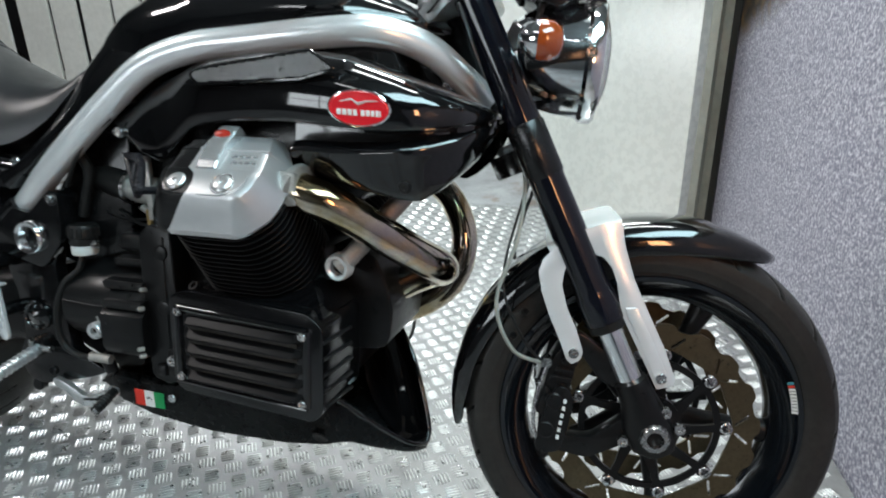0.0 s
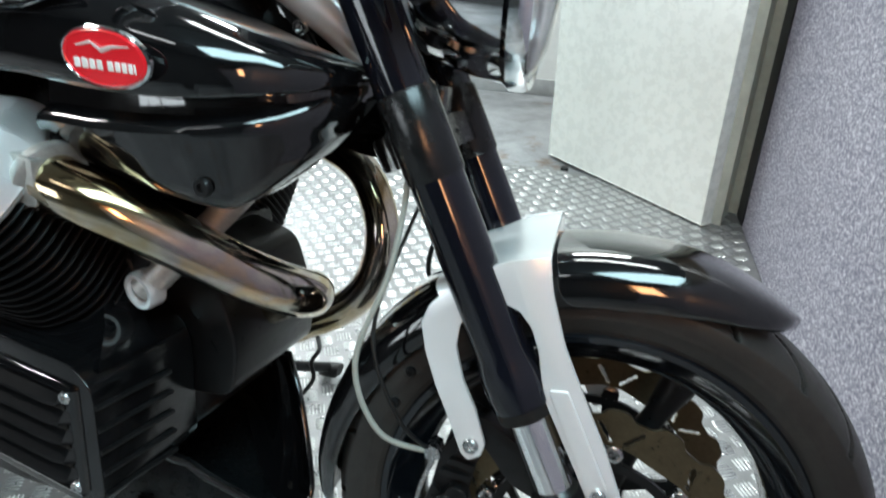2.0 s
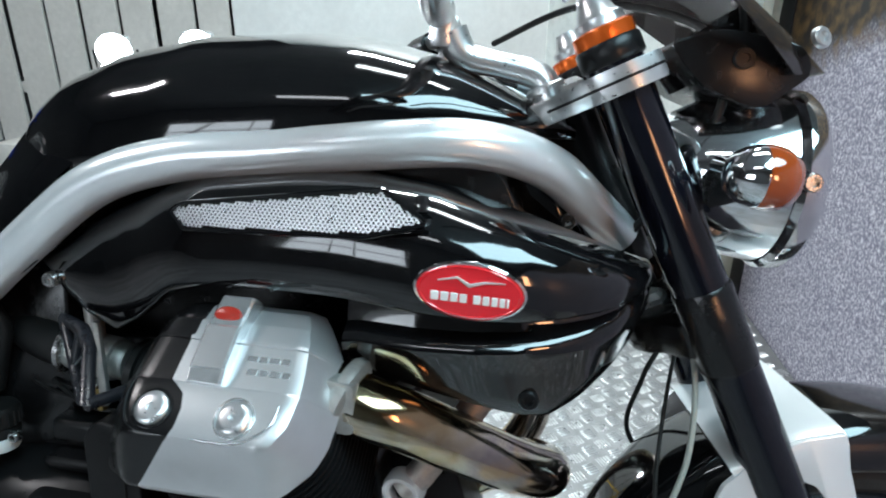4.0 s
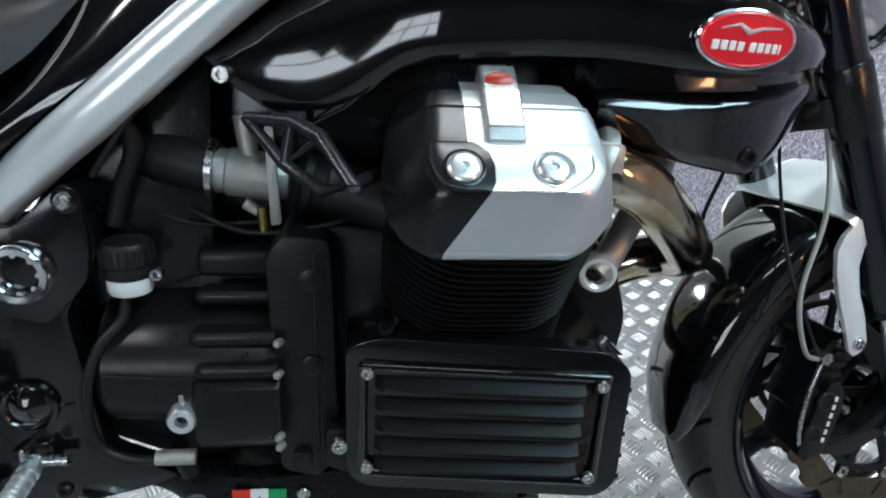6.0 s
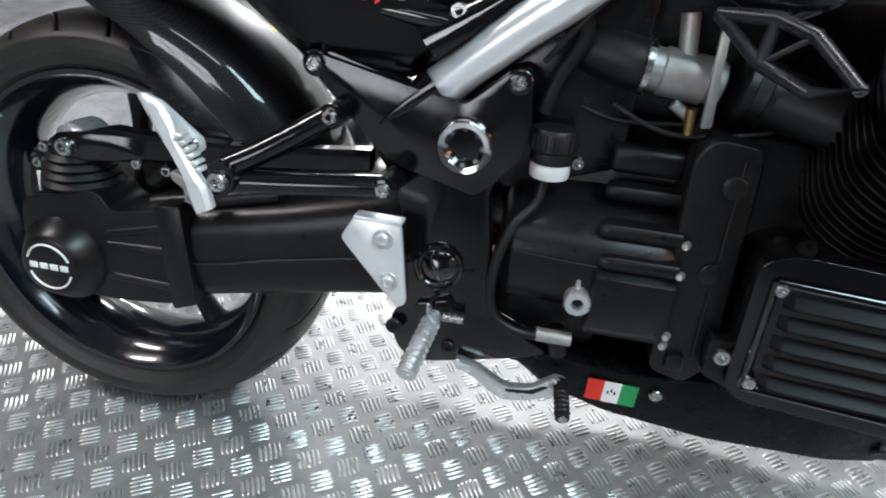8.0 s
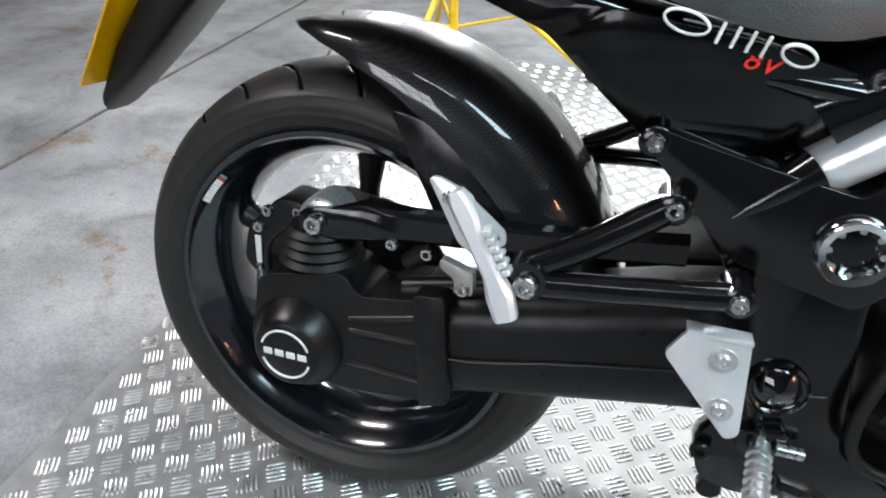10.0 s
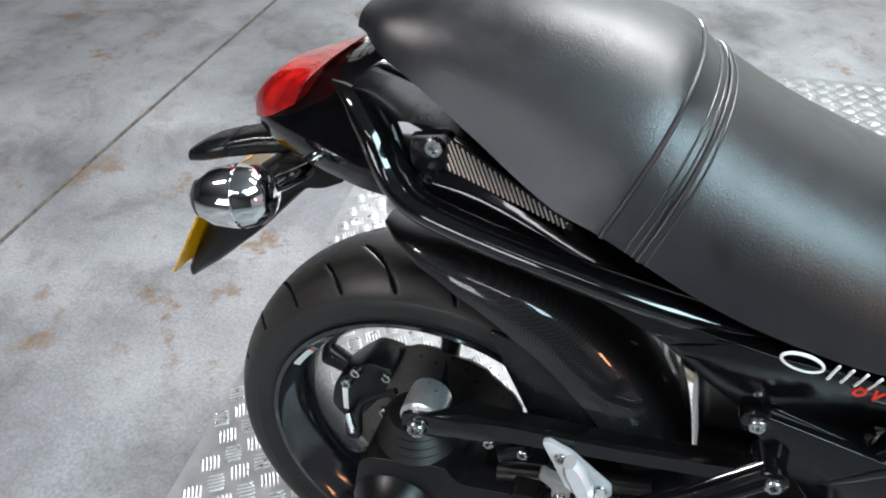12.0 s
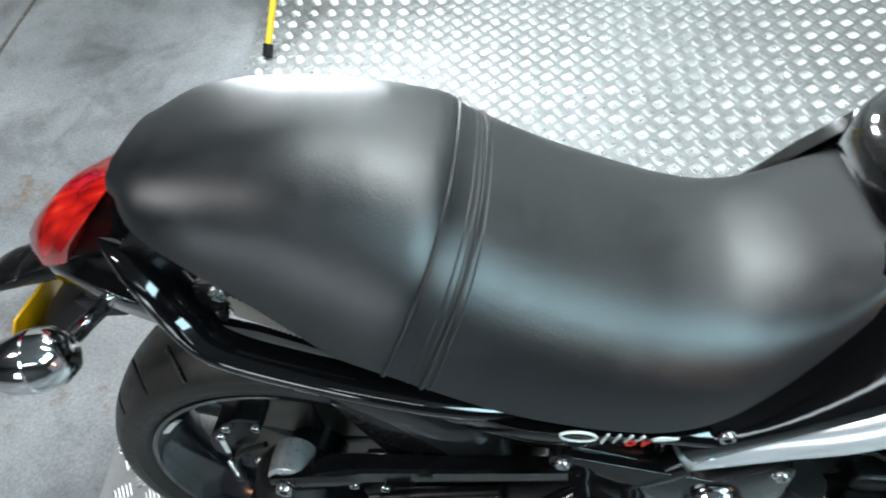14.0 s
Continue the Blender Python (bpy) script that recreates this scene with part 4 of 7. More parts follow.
# rear caliper and disc
rd = part("rear_disc", prism([(r * math.cos(a), 0.312 + r * math.sin(a)) for a, r in ((2 * math.pi * k / 96, 0.141 + 0.003 * (k % 8 < 4)) for k in range(96))], -0.010, -0.0145), grain(material("used_disc_steel", (0.11, 0.10, 0.088), 0.38, 0.85), 18, 0.25, 8, 0.0, 0.08), bike, "dark steel rear brake disc with drilled holes drawn as dark spots")
# Dark caps on the disc face stand for the shade in drilled holes.
for k in range(36):
    a, r = 2 * math.pi * k / 36, 0.118 + 0.009 * (k % 3)
    part("drilled_hole", lathe([(0.0034, 0.0), (0.0030, 0.0004), (0.0, 0.0004)], (r * math.cos(a), -0.0144, 0.312 + r * math.sin(a)), RAX, 10, cap=False), RUBBER_PART, rd)
cal = part("rear_caliper", prism(rounded([(-0.135, 0.395), (-0.085, 0.445), (-0.045, 0.440), (-0.060, 0.395), (-0.095, 0.340), (-0.120, 0.320), (-0.145, 0.345)], 0.012), 0.0, -0.058, 0.008, 3), BLACK, bike, "black rear brake caliper")
part("maker_bar", block((-0.124, -0.0600, 0.345), (-0.116, -0.0575, 0.385)), WHITE, cal, "plain pale bar")
for at in ((-0.100, -0.058, 0.425), (-0.055, -0.058, 0.430), (-0.115, -0.058, 0.400), (-0.045, -0.090, 0.400)):
    screw(cal, at, RAX, 0.008, 0.008)
wire("rear_brake_hose", [(-0.118, -0.06, 0.338), (-0.105, -0.085, 0.325), (-0.085, -0.095, 0.345), (-0.08, -0.09, 0.40), (-0.03, -0.09, 0.44)], 0.0045, RUBBER_PART, bike, "black brake hose")
part("hose_fitting", rod((-0.112, -0.072, 0.350), (-0.095, -0.088, 0.325), 0.006, 10), STEEL, bike)

# passenger footrests
for s in (-1, 1):
    part("footrest_strut", tube(catmull([(0.264, s * 0.212, 0.492), (0.31, s * 0.200, 0.516), (0.374, s * 0.180, 0.556)], 5), [0.013, 0.0135, 0.0135], 14), PLATEBLK, bike, "black tubular footrest strut")
    part("footrest_strut", tube(catmull([(0.264, s * 0.212, 0.476), (0.34, s * 0.206, 0.482), (0.438, s * 0.195, 0.490)], 5), [0.013, 0.0125, 0.0125], 14), PLATEBLK, bike, "black tubular footrest strut")
    part("strut_joint", rod((0.264, s * 0.200, 0.484), (0.264, s * 0.230, 0.484), 0.019, 24), PLATEBLK, bike, "black strut joint")
    pp = part("passenger_footrest", loft([[(px + ux * a * w, s * (py + b * 0.008), pz + uz * a * w) for a, b in ((-1, -0.5), (-0.6, -1), (0.6, -1), (1, -0.5), (1, 0.5), (0.6, 1), (-0.6, 1), (-1, 0.5))] for px, py, pz, w, ux, uz in ((0.197, 0.226, 0.557, 0.006, 0.9, 0.45), (0.202, 0.227, 0.549, 0.0105, 0.9, 0.45), (0.211, 0.229, 0.534, 0.0105, 0.9, 0.45), (0.217, 0.231, 0.522, 0.0080, 0.9, 0.45), (0.237, 0.236, 0.490, 0.0085, 0.9, 0.45), (0.241, 0.237, 0.482, 0.0100, 0.92, 0.40), (0.246, 0.238, 0.472, 0.0125, 0.92, 0.40), (0.254, 0.240, 0.451, 0.0105, 0.92, 0.40))]), BRIGHTALU, bike, "folded aluminium passenger footrest")
    part("footrest_plate", prism(rounded([(0.168, 0.560), (0.176, 0.562), (0.197, 0.554), (0.240, 0.520), (0.242, 0.508), (0.214, 0.492), (0.198, 0.503)], 0.004), s * 0.208, s * 0.214, 0.0015), BRIGHTALU, pp, "aluminium footrest plate")
    for k in range(6):
        q = k / 5
        part("tooth", prism([(0.2245 + 0.020 * q + a, 0.526 - 0.034 * q + b) for a, b in ((0.0, 0.004), (0.0075, 0.0065), (0.0095, 0.0025), (0.0025, -0.0015))], s * 0.226, s * 0.242, 0.0008, 1), BRIGHTALU, pp)
    for p in ((0.188, 0.545), (0.230, 0.514)):
        screw(pp, (p[0], s * 0.2135, p[1]), (0, s, 0), 0.0065, 0.004)
    screw(bike, (0.266, s * 0.230, 0.482), (0, s, 0), 0.011, 0.008)

# swing-arm pivot plates
for s in (-1, 1):
    pv = part("pivot_plate", prism(rounded([(0.338, 0.622), (0.362, 0.618), (0.452, 0.592), (0.510, 0.578), (0.556, 0.622), (0.576, 0.618), (0.582, 0.552), (0.545, 0.490), (0.566, 0.330), (0.640, 0.296), (0.600, 0.280), (0.490, 0.252), (0.455, 0.262), (0.440, 0.305), (0.462, 0.345), (0.455, 0.430), (0.434, 0.492), (0.385, 0.560), (0.362, 0.590)], 0.012, 3), s * 0.135, s * 0.160, 0.006, 3), PLATEBLK, bike, "black powder-coated swing-arm pivot plate")
    part("pivot_ring", lathe([(0.0150, -0.022), (0.0165, -0.006), (0.0200, 0.001), (0.0215, 0.0055), (0.0270, 0.0065), (0.0300, 0.003), (0.0305, -0.006)], (0.516, s * 0.1765, 0.539), (0, s, 0), 40, cap=False), CHROME, pv, "chrome pivot ring")
    # Black disc closes the ring; its colour stands for the deep bore's shade.
    part("pivot_hole", lathe([(0.0160, -0.020), (0.012, -0.018), (0.0, -0.018)], (0.516, s * 0.1765, 0.539), (0, s, 0), 32, cap=False), RUBBER_PART, pv, "dark disc in the ring, painted for the shaded bore")
    for k in range(8):
        a = k * math.pi / 4
        part("ring_lug", lathe([(0.0030, -0.004), (0.0028, 0.0015)], (0.516 + 0.0195 * math.cos(a), s * 0.1775, 0.539 + 0.0195 * math.sin(a)), (0, s, 0), 10), CHROME, pv)
    part("pivot_cap", lathe([(0.0285, -0.004), (0.0280, 0.0015), (0.0255, 0.0030), (0.0240, 0.0005), (0.0215, -0.0005), (0.014, 0.0055), (0.0, 0.0085)], (0.498, s * 0.165, 0.390), (0, s, 0), 32, cap=False), GLOSS, pv, "glossy black pivot cap")
    for p in ((0.350, 0.1695, 0.605), (0.375, 0.190, 0.556), (0.439, 0.205, 0.490), (0.564, 0.1695, 0.609)):
        part("screw_boss", lathe([(0.0145, -0.04), (0.0138, 0.0), (0.0105, 0.002)], (p[0], s * p[1], p[2]), (0, s, 0), 24), PLATEBLK, pv)
        screw(pv, (p[0], s * (p[1] + 0.001), p[2]), (0, s, 0), 0.0080, 0.006)
    for mark in (0.464, 0.532):
        part("cap_mark", tube([(mark - 0.008, s * 0.1605, 0.387), (mark + 0.008, s * 0.1605, 0.3905)], 0.0022, 8, flat=0.6), GLOSS, pv)
    part("raised_face", prism(rounded([(0.338, 0.618), (0.362, 0.614), (0.449, 0.594), (0.512, 0.581), (0.558, 0.621), (0.577, 0.617), (0.580, 0.562), (0.574, 0.530), (0.546, 0.497), (0.531, 0.484), (0.430, 0.511), (0.342, 0.603)], 0.008), s * 0.152, s * 0.1705, 0.0045, 3), PLATEBLK, pv, "raised flat upper face of the plate")
    part("tube_socket", tube([(0.422, s * 0.1690, 0.549), (0.432, s * 0.1645, 0.558), (0.450, s * 0.1580, 0.573), (0.476, s * 0.1500, 0.593)], [0.002, 0.0075, 0.0145, 0.0215], 24), PLATEBLK, pv, "conical swelling round the frame tube's end")
    hg = part("heel_guard", prism(rounded([(0.391, 0.426), (0.406, 0.453), (0.459, 0.452), (0.470, 0.355), (0.459, 0.348)], 0.006), s * 0.196, s * 0.202, 0.002), BRIGHTALU, bike, "bright aluminium heel guard")
    for p in ((0.440, 0.431), (0.448, 0.380)):
        part("washer", lathe([(0.0125, -0.002), (0.0120, 0.0012), (0.0070, 0.0016)], (p[0], s * 0.202, p[1]), (0, s, 0), 24), ALU, hg)
        screw(hg, (p[0], s * 0.203, p[1]), (0, s, 0), 0.0075, 0.005, ALU)
    part("guard_lip", prism(rounded([(0.406, 0.4545), (0.460, 0.4535), (0.460, 0.4495), (0.405, 0.4505)], 0.001), s * 0.184, s * 0.2025, 0.001), BRIGHTALU, hg)
    part("heel_bracket", rod((0.447, s * 0.15, 0.40), (0.447, s * 0.197, 0.40), 0.012, 12), PLATEBLK, hg)
    fp = part("rider_footrest", tube([(0.500, s * 0.160, 0.330), (0.498, s * 0.176, 0.326), (0.488, s * 0.262, 0.303)], [0.009, 0.0095, 0.0090], 12), ALU, bike, "serrated aluminium rider footrest")
    for k in range(9):
        part("tooth", lathe([(0.0085, -0.0036), (0.0120, -0.0016), (0.0120, 0.0016), (0.0085, 0.0036)], (0.4970 - 0.0011 * k, s * (0.184 + 0.0093 * k), 0.3240 - 0.00250 * k), (-0.12, s, -0.265), 10), ALU, fp)
    part("peg_pin", lathe([(0.0060, -0.012), (0.0060, 0.012)], (0.522, s * 0.176, 0.332), (1, 0, 0), 12), STEEL, fp)
    part("peg_fork", block((0.490, s * 0.158 if s > 0 else -0.184, 0.318), (0.497, s * 0.184 if s > 0 else -0.158, 0.350), 0.002), STEEL, fp)
    part("return_spring", lathe([(0.010, -0.008), (0.0125, -0.006), (0.0125, 0.006), (0.010, 0.008)], (0.470, s * 0.150, 0.246), (0, s, 0), 18), BLACK, bike, "black stand pivot")
    part("footrest_lug", prism(rounded([(0.474, 0.340), (0.515, 0.352), (0.522, 0.330), (0.500, 0.312), (0.478, 0.316)], 0.006), s * 0.150, s * 0.172, 0.005), PLATEBLK, bike, "black footrest lug")
    screw(bike, (0.517, s * 0.160, 0.282), (0, s, 0), 0.008, 0.005, BLACK)
    screw(bike, (0.449, s * 0.166, 0.302), (0, s, 0), 0.010, 0.006, BLACK)
PEDAL = [(0.530, 0.277), (0.560, 0.269), (0.580, 0.256), (0.596, 0.249), (0.625, 0.253), (0.650, 0.274), (0.664, 0.272), (0.667, 0.260), (0.648, 0.244), (0.618, 0.233), (0.592, 0.229), (0.574, 0.238), (0.556, 0.254), (0.530, 0.263)]
bl = part("brake_pedal", prism(rounded(PEDAL, 0.005), -0.165, -0.177, 0.0025), ALU, bike, "machined aluminium brake pedal with a slot drawn as a dark strip")
# The slot is not cut: a dark strip on the face paints its shade.
part("pedal_slot", prism(rounded([(0.596, 0.2425), (0.628, 0.2460), (0.646, 0.2600), (0.640, 0.2605), (0.622, 0.2500), (0.594, 0.2460)], 0.002), -0.1765, -0.1778), RUBBER_PART, bl, "dark strip painted for the shaded slot")
part("toe_piece", tube([(0.658, -0.170, 0.266), (0.660, -0.186, 0.262), (0.664, -0.222, 0.254)], [0.0085, 0.0085, 0.0085], 16), RUBBER_PART, bl, "black rubber toe piece")
for k in range(5):
    part("toe_ring", lathe([(0.0085, -0.002), (0.0095, 0.0), (0.0085, 0.002)], (0.6605 + 0.0007 * k, -0.189 - 0.0065 * k, 0.2613 - 0.0014 * k), (0.1, -1, -0.22), 16), RUBBER_PART, bl)
screw(bl, (0.6642, -0.2222, 0.2538), (0.1, -1, -0.22), 0.0050, 0.002)
screw(bl, (0.650, -0.1775, 0.2665), RAX, 0.0055, 0.003, CAST)

# ---- engine ----
part("crankcase", prism(rounded([(0.745, 0.560), (0.800, 0.580), (1.060, 0.560), (1.075, 0.300), (0.800, 0.280), (0.745, 0.320)], 0.02), -0.135, 0.135, 0.015, 3), BLACK, bike, "satin black crankcase")
gb = part("gearbox", loft([[(x, w * math.copysign(abs(math.cos(a)) ** 0.80, math.cos(a)), zc + h * math.copysign(abs(math.sin(a)) ** 0.86, math.sin(a))) for a in np.linspace(0, 2 * math.pi, 64, endpoint=False)] for x, w, zc, h in ((0.560, 0.120, 0.424, 0.052), (0.566, 0.160, 0.423, 0.074), (0.572, 0.178, 0.422, 0.082), (0.580, 0.186, 0.422, 0.086), (0.66, 0.190, 0.422, 0.088), (0.735, 0.190, 0.422, 0.089), (0.752, 0.182, 0.422, 0.088))]), BLACK, bike, "satin black cast gearbox")
part("casting_seam", tube(catmull([(0.584, -0.1885, 0.4365), (0.630, -0.1915, 0.4350), (0.672, -0.1915, 0.4335)], 5), 0.0011, 6), RUBBER_PART, gb, "dark seam line")
for z, x0, x1, y in ((0.505, 0.668, 0.748, -0.150), (0.473, 0.668, 0.750, -0.180), (0.441, 0.672, 0.752, -0.190)):
    part("casting_rib", loft([[(x, y + dy * g, z + dz * g) for dy, dz in ((0.012, -0.010), (-0.003, -0.008), (-0.006, -0.003), (-0.006, 0.003), (-0.003, 0.007), (0.014, 0.009))] for x, g in ((x0, 0.55), (x0 + 0.004, 0.9), (x0 + 0.010, 1.0), (x1, 1.0))]), BLACK, gb)
part("casting_boss", loft([[(x, -0.170, 0.345), (x, -0.190 * g, 0.352), (x, -0.199 * g, 0.366), (x, -0.201 * g, 0.400), (x, -0.199 * g, 0.424), (x, -0.190 * g, 0.432), (x, -0.170, 0.434)] for x, g in ((0.668, 0.97), (0.672, 1.0), (0.750, 1.0), (0.754, 0.985))]), BLACK, gb)
part("casting_boss", block((0.668, -0.142, 0.522), (0.748, -0.110, 0.552), 0.008, 3), BLACK, gb)
for z, y in ((0.503, -0.160), (0.471, -0.188), (0.440, -0.196), (0.372, -0.204), (0.358, -0.200)):
    part("case_screw", lathe([(0.0042, -0.004), (0.0042, 0.004), (0.0030, 0.006)], (0.754, y, z), (-0.4, -1, 0.1), 12), CAST, gb, "small steel screw head")
part("filler_plug", lathe([(0.0150, -0.004), (0.0150, 0.010), (0.0130, 0.013), (0.0068, 0.013), (0.0055, 0.006), (0.0, 0.006)], (0.6575, -0.190, 0.391), RAX, 28, cap=False), ALU, gb, "aluminium filler plug")
# Black disc on the socket's floor paints the shade of the recess.
part("plug_hole", lathe([(0.0056, 0.0062), (0.0, 0.0062)], (0.6575, -0.190, 0.391), RAX, 18, cap=False), RUBBER_PART, gb, "dark disc painting the shade inside the socket")
part("plug_stub", rod((0.6560, -0.186, 0.405), (0.6555, -0.186, 0.414), 0.004, 10), CAST, gb)
part("bell_housing", prism(rounded([(0.742, 0.560), (0.760, 0.580), (0.805, 0.575), (0.815, 0.330), (0.790, 0.300), (0.750, 0.312)], 0.010), -0.178, 0.178, 0.012, 3), BLACK, bike, "satin black bell housing")
bh = bike.children[-1]
for z in (0.535, 0.440):
    part("casting_boss", lathe([(0.013, -0.01), (0.012, 0.003), (0.008, 0.0045), (0.0, 0.0045)], (0.786, -0.178, z), RAX, 20, cap=False), BLACK, bh)
part("casting_seam", tube([(0.7915, -0.1785, 0.335), (0.7905, -0.1790, 0.45), (0.7900, -0.1785, 0.562)], 0.0016, 6), RUBBER_PART, bh, "dark seam line")
screw(bh, (0.846, -0.170, 0.481), RAX, 0.009, 0.008, BLACK)
part("lug", block((0.764, -0.186, 0.318), (0.784, -0.170, 0.338), 0.004), BLACK, bh)

# transverse cylinders, at right angles to each other
CYL_O = Vector((0.955, 0, 0.37))


def cyl_frame(s):
    d = Vector((0, s * 0.7071, 0.7071))
    b = Vector((0, -s * 0.7071, 0.7071))
    return Matrix(((1, 0, 0, CYL_O.x), (0, b.y, d.y, 0), (0, b.z, d.z, CYL_O.z), (0, 0, 0, 1)))


def flat_plate(outline, s0, s1, bevel, seg=2):
    """A plate with an outline across the cylinder, from s0 to s1 along its axis."""
    bm = bmesh.new()
    f = bm.faces.new([bm.verts.new((x, b, s0)) for x, b in outline])
    g = bmesh.ops.extrude_face_region(bm, geom=[f])
    bmesh.ops.translate(bm, vec=(0, 0, s1 - s0), verts=[v for v in g["geom"] if isinstance(v, bmesh.types.BMVert)])
    if bevel:
        bmesh.ops.bevel(bm, geom=list(bm.edges), offset=bevel, segments=seg, profile=0.5, affect="EDGES", clamp_overlap=True)
    return bm


FINBLK = grain(material("matt_black_fins", (0.0035, 0.0035, 0.004), 0.40, 0, 0, 0.13), 14, 0.3, 6)
FIN = [(-0.094, 0.060), (-0.060, 0.098), (0.070, 0.098), (0.096, 0.060), (0.096, -0.008), (0.056, -0.046), (-0.050, -0.046), (-0.094, -0.008)]


def head_cover_shell():
    """A faceted head cover in the cylinder's own axes: sections across it from its lower edge to its upper one.
    Rows: place along the slope, rim and face edges on both sides, height of the face."""
    rows = [(-0.0465, -0.066, -0.060, 0.046, 0.051, 0.3770), (-0.0455, -0.068, -0.062, 0.047, 0.054, 0.3800), (-0.0420, -0.075, -0.064, 0.049, 0.062, 0.3835), (-0.0340, -0.086, -0.062, 0.052, 0.072, 0.3945),
            (-0.0170, -0.097, -0.057, 0.056, 0.088, 0.4180), (-0.0130, -0.099, -0.056, 0.058, 0.090, 0.4215), (-0.0090, -0.100, -0.057, 0.061, 0.092, 0.4225), (0.0060, -0.102, -0.066, 0.070, 0.097, 0.4225),
            (0.0295, -0.103, -0.066, 0.074, 0.099, 0.4225), (0.0320, -0.103, -0.066, 0.074, 0.099, 0.4215), (0.0325, -0.103, -0.064, 0.072, 0.099, 0.4190), (0.0440, -0.102, -0.063, 0.072, 0.098, 0.4180),
            (0.0715, -0.099, -0.061, 0.068, 0.094, 0.4145), (0.0725, -0.099, -0.061, 0.068, 0.094, 0.4160), (0.0760, -0.098, -0.060, 0.067, 0.093, 0.4155), (0.0770, -0.098, -0.060, 0.067, 0.093, 0.4120),
            (0.0940, -0.093, -0.057, 0.062, 0.084, 0.4090), (0.0950, -0.092, -0.057, 0.062, 0.083, 0.4060), (0.1120, -0.084, -0.052, 0.055, 0.072, 0.3990), (0.1220, -0.072, -0.046, 0.048, 0.064, 0.3860), (0.1240, -0.068, -0.044, 0.046, 0.060, 0.3760)]
    rings = []
    for b, xl, fl, fr, xr, top in rows:
        edge = min(0.3775, top - 0.001)
        ring = [(xl + 0.002, 0.369), (xl, edge - 0.003), (xl + 0.002, edge)]
        ring += [(xl + (fl - xl) * 0.50, edge + (top - edge) * 0.58), (xl + (fl - xl) * 0.86, edge + (top - edge) * 0.93), (fl + 0.004, top), (fl + 0.010, top)]
        ring += [(fl + 0.010 + (fr - fl - 0.020) * k / 5, top) for k in range(1, 5)]
        ring += [(fr - 0.010, top), (fr - 0.004, top), (xr + (fr - xr) * 0.86, edge + (top - edge) * 0.93), (xr + (fr - xr) * 0.50, edge + (top - edge) * 0.60), (xr - 0.002, edge), (xr, edge - 0.003), (xr - 0.002, 0.369)]
        rings.append([(x, b, h) for x, h in ring])
    return loft(rings)


def two_tone(side):
    """Silver and satin black paint that meet on a line across the cover; the line is a curve of x against the slope."""
    m = material("two_tone_cover_paint", (0.64, 0.65, 0.66), 0.26, 0.75)
    b = m.node_tree.nodes["Principled BSDF"]
    co = node(m, "ShaderNodeTexCoord")
    sep = node(m, "ShaderNodeSeparateXYZ")
    link(m, co, "Object", sep, 0)
    slope = node(m, "ShaderNodeVectorMath")
    slope.operation = "DOT_PRODUCT"
    slope.inputs[1].default_value = (0, -side * 0.7071, 0.7071)
    link(m, co, "Object", slope, 0)
    span = node(m, "ShaderNodeMapRange", From_Min=0.37 * 0.7071 - 0.06, From_Max=0.37 * 0.7071 + 0.14)
    link(m, slope, "Value", span, 0)
    line = node(m, "ShaderNodeValToRGB")
    knots = ((-0.060, -0.068), (-0.046, -0.054), (-0.014, -0.020), (-0.006, -0.0165), (0.010, -0.0160), (0.022, -0.0195), (0.029, -0.028), (0.0335, -0.0355), (0.13, -0.0355))
    els = line.color_ramp.elements
    els[0].position, els[1].position = 0.0, 1.0
    for k, (slope_at, x) in enumerate(knots):
        at = (slope_at + 0.06) / 0.20
        e = els[0] if k == 0 else (els[len(els) - 1] if k == len(knots) - 1 else els.new(at))
        v = (x + 0.1) / 0.2
        e.color = (v, v, v, 1)
    link(m, span, 0, line, 0)
    here = node(m, "ShaderNodeMapRange", From_Min=CYL_O.x - 0.1, From_Max=CYL_O.x + 0.1)
    link(m, sep, "X", here, 0)
    gap = node(m, "ShaderNodeMath")
    gap.operation = "SUBTRACT"
    link(m, here, 0, gap, 0)
    link(m, line, 0, gap, 1)
    mask = node(m, "ShaderNodeMapRange", From_Min=-0.002, From_Max=0.002)
    link(m, gap, 0, mask, 0)
    fine = node(m, "ShaderNodeTexNoise", Scale=620.0, Detail=2.0)
    link(m, co, "Object", fine, "Vector")
    worn = node(m, "ShaderNodeTexNoise", Scale=22.0, Detail=5.0)
    link(m, co, "Object", worn, "Vector")
    tone = node(m, "ShaderNodeMix")
    tone.data_type = "RGBA"
    tone.inputs[6].default_value, tone.inputs[7].default_value = (0.005, 0.005, 0.0055, 1), (0.64, 0.65, 0.66, 1)
    link(m, mask, 0, tone, 0)
    dirt = node(m, "ShaderNodeMapRange", From_Min=0.3, From_Max=0.7, To_Min=0.93, To_Max=1.05)
    link(m, worn, 0, dirt, 0)
    hue = node(m, "ShaderNodeHueSaturation")
    link(m, dirt, 0, hue, "Value")
    link(m, tone, 2, hue, "Color")
    link(m, hue, 0, b, "Base Color")
    metal = node(m, "ShaderNodeMath")
    metal.operation = "MULTIPLY"
    metal.inputs[1].default_value = 0.75
    link(m, mask, 0, metal, 0)
    link(m, metal, 0, b, "Metallic")
    rough = node(m, "ShaderNodeMapRange", To_Min=0.24, To_Max=0.33)
    link(m, mask, 0, rough, 0)
    link(m, rough, 0, b, "Roughness")
    bu = node(m, "ShaderNodeBump", Strength=0.10, Distance=0.001)
    link(m, fine, 0, bu, "Height")
    link(m, bu, 0, b, "Normal")
    return m


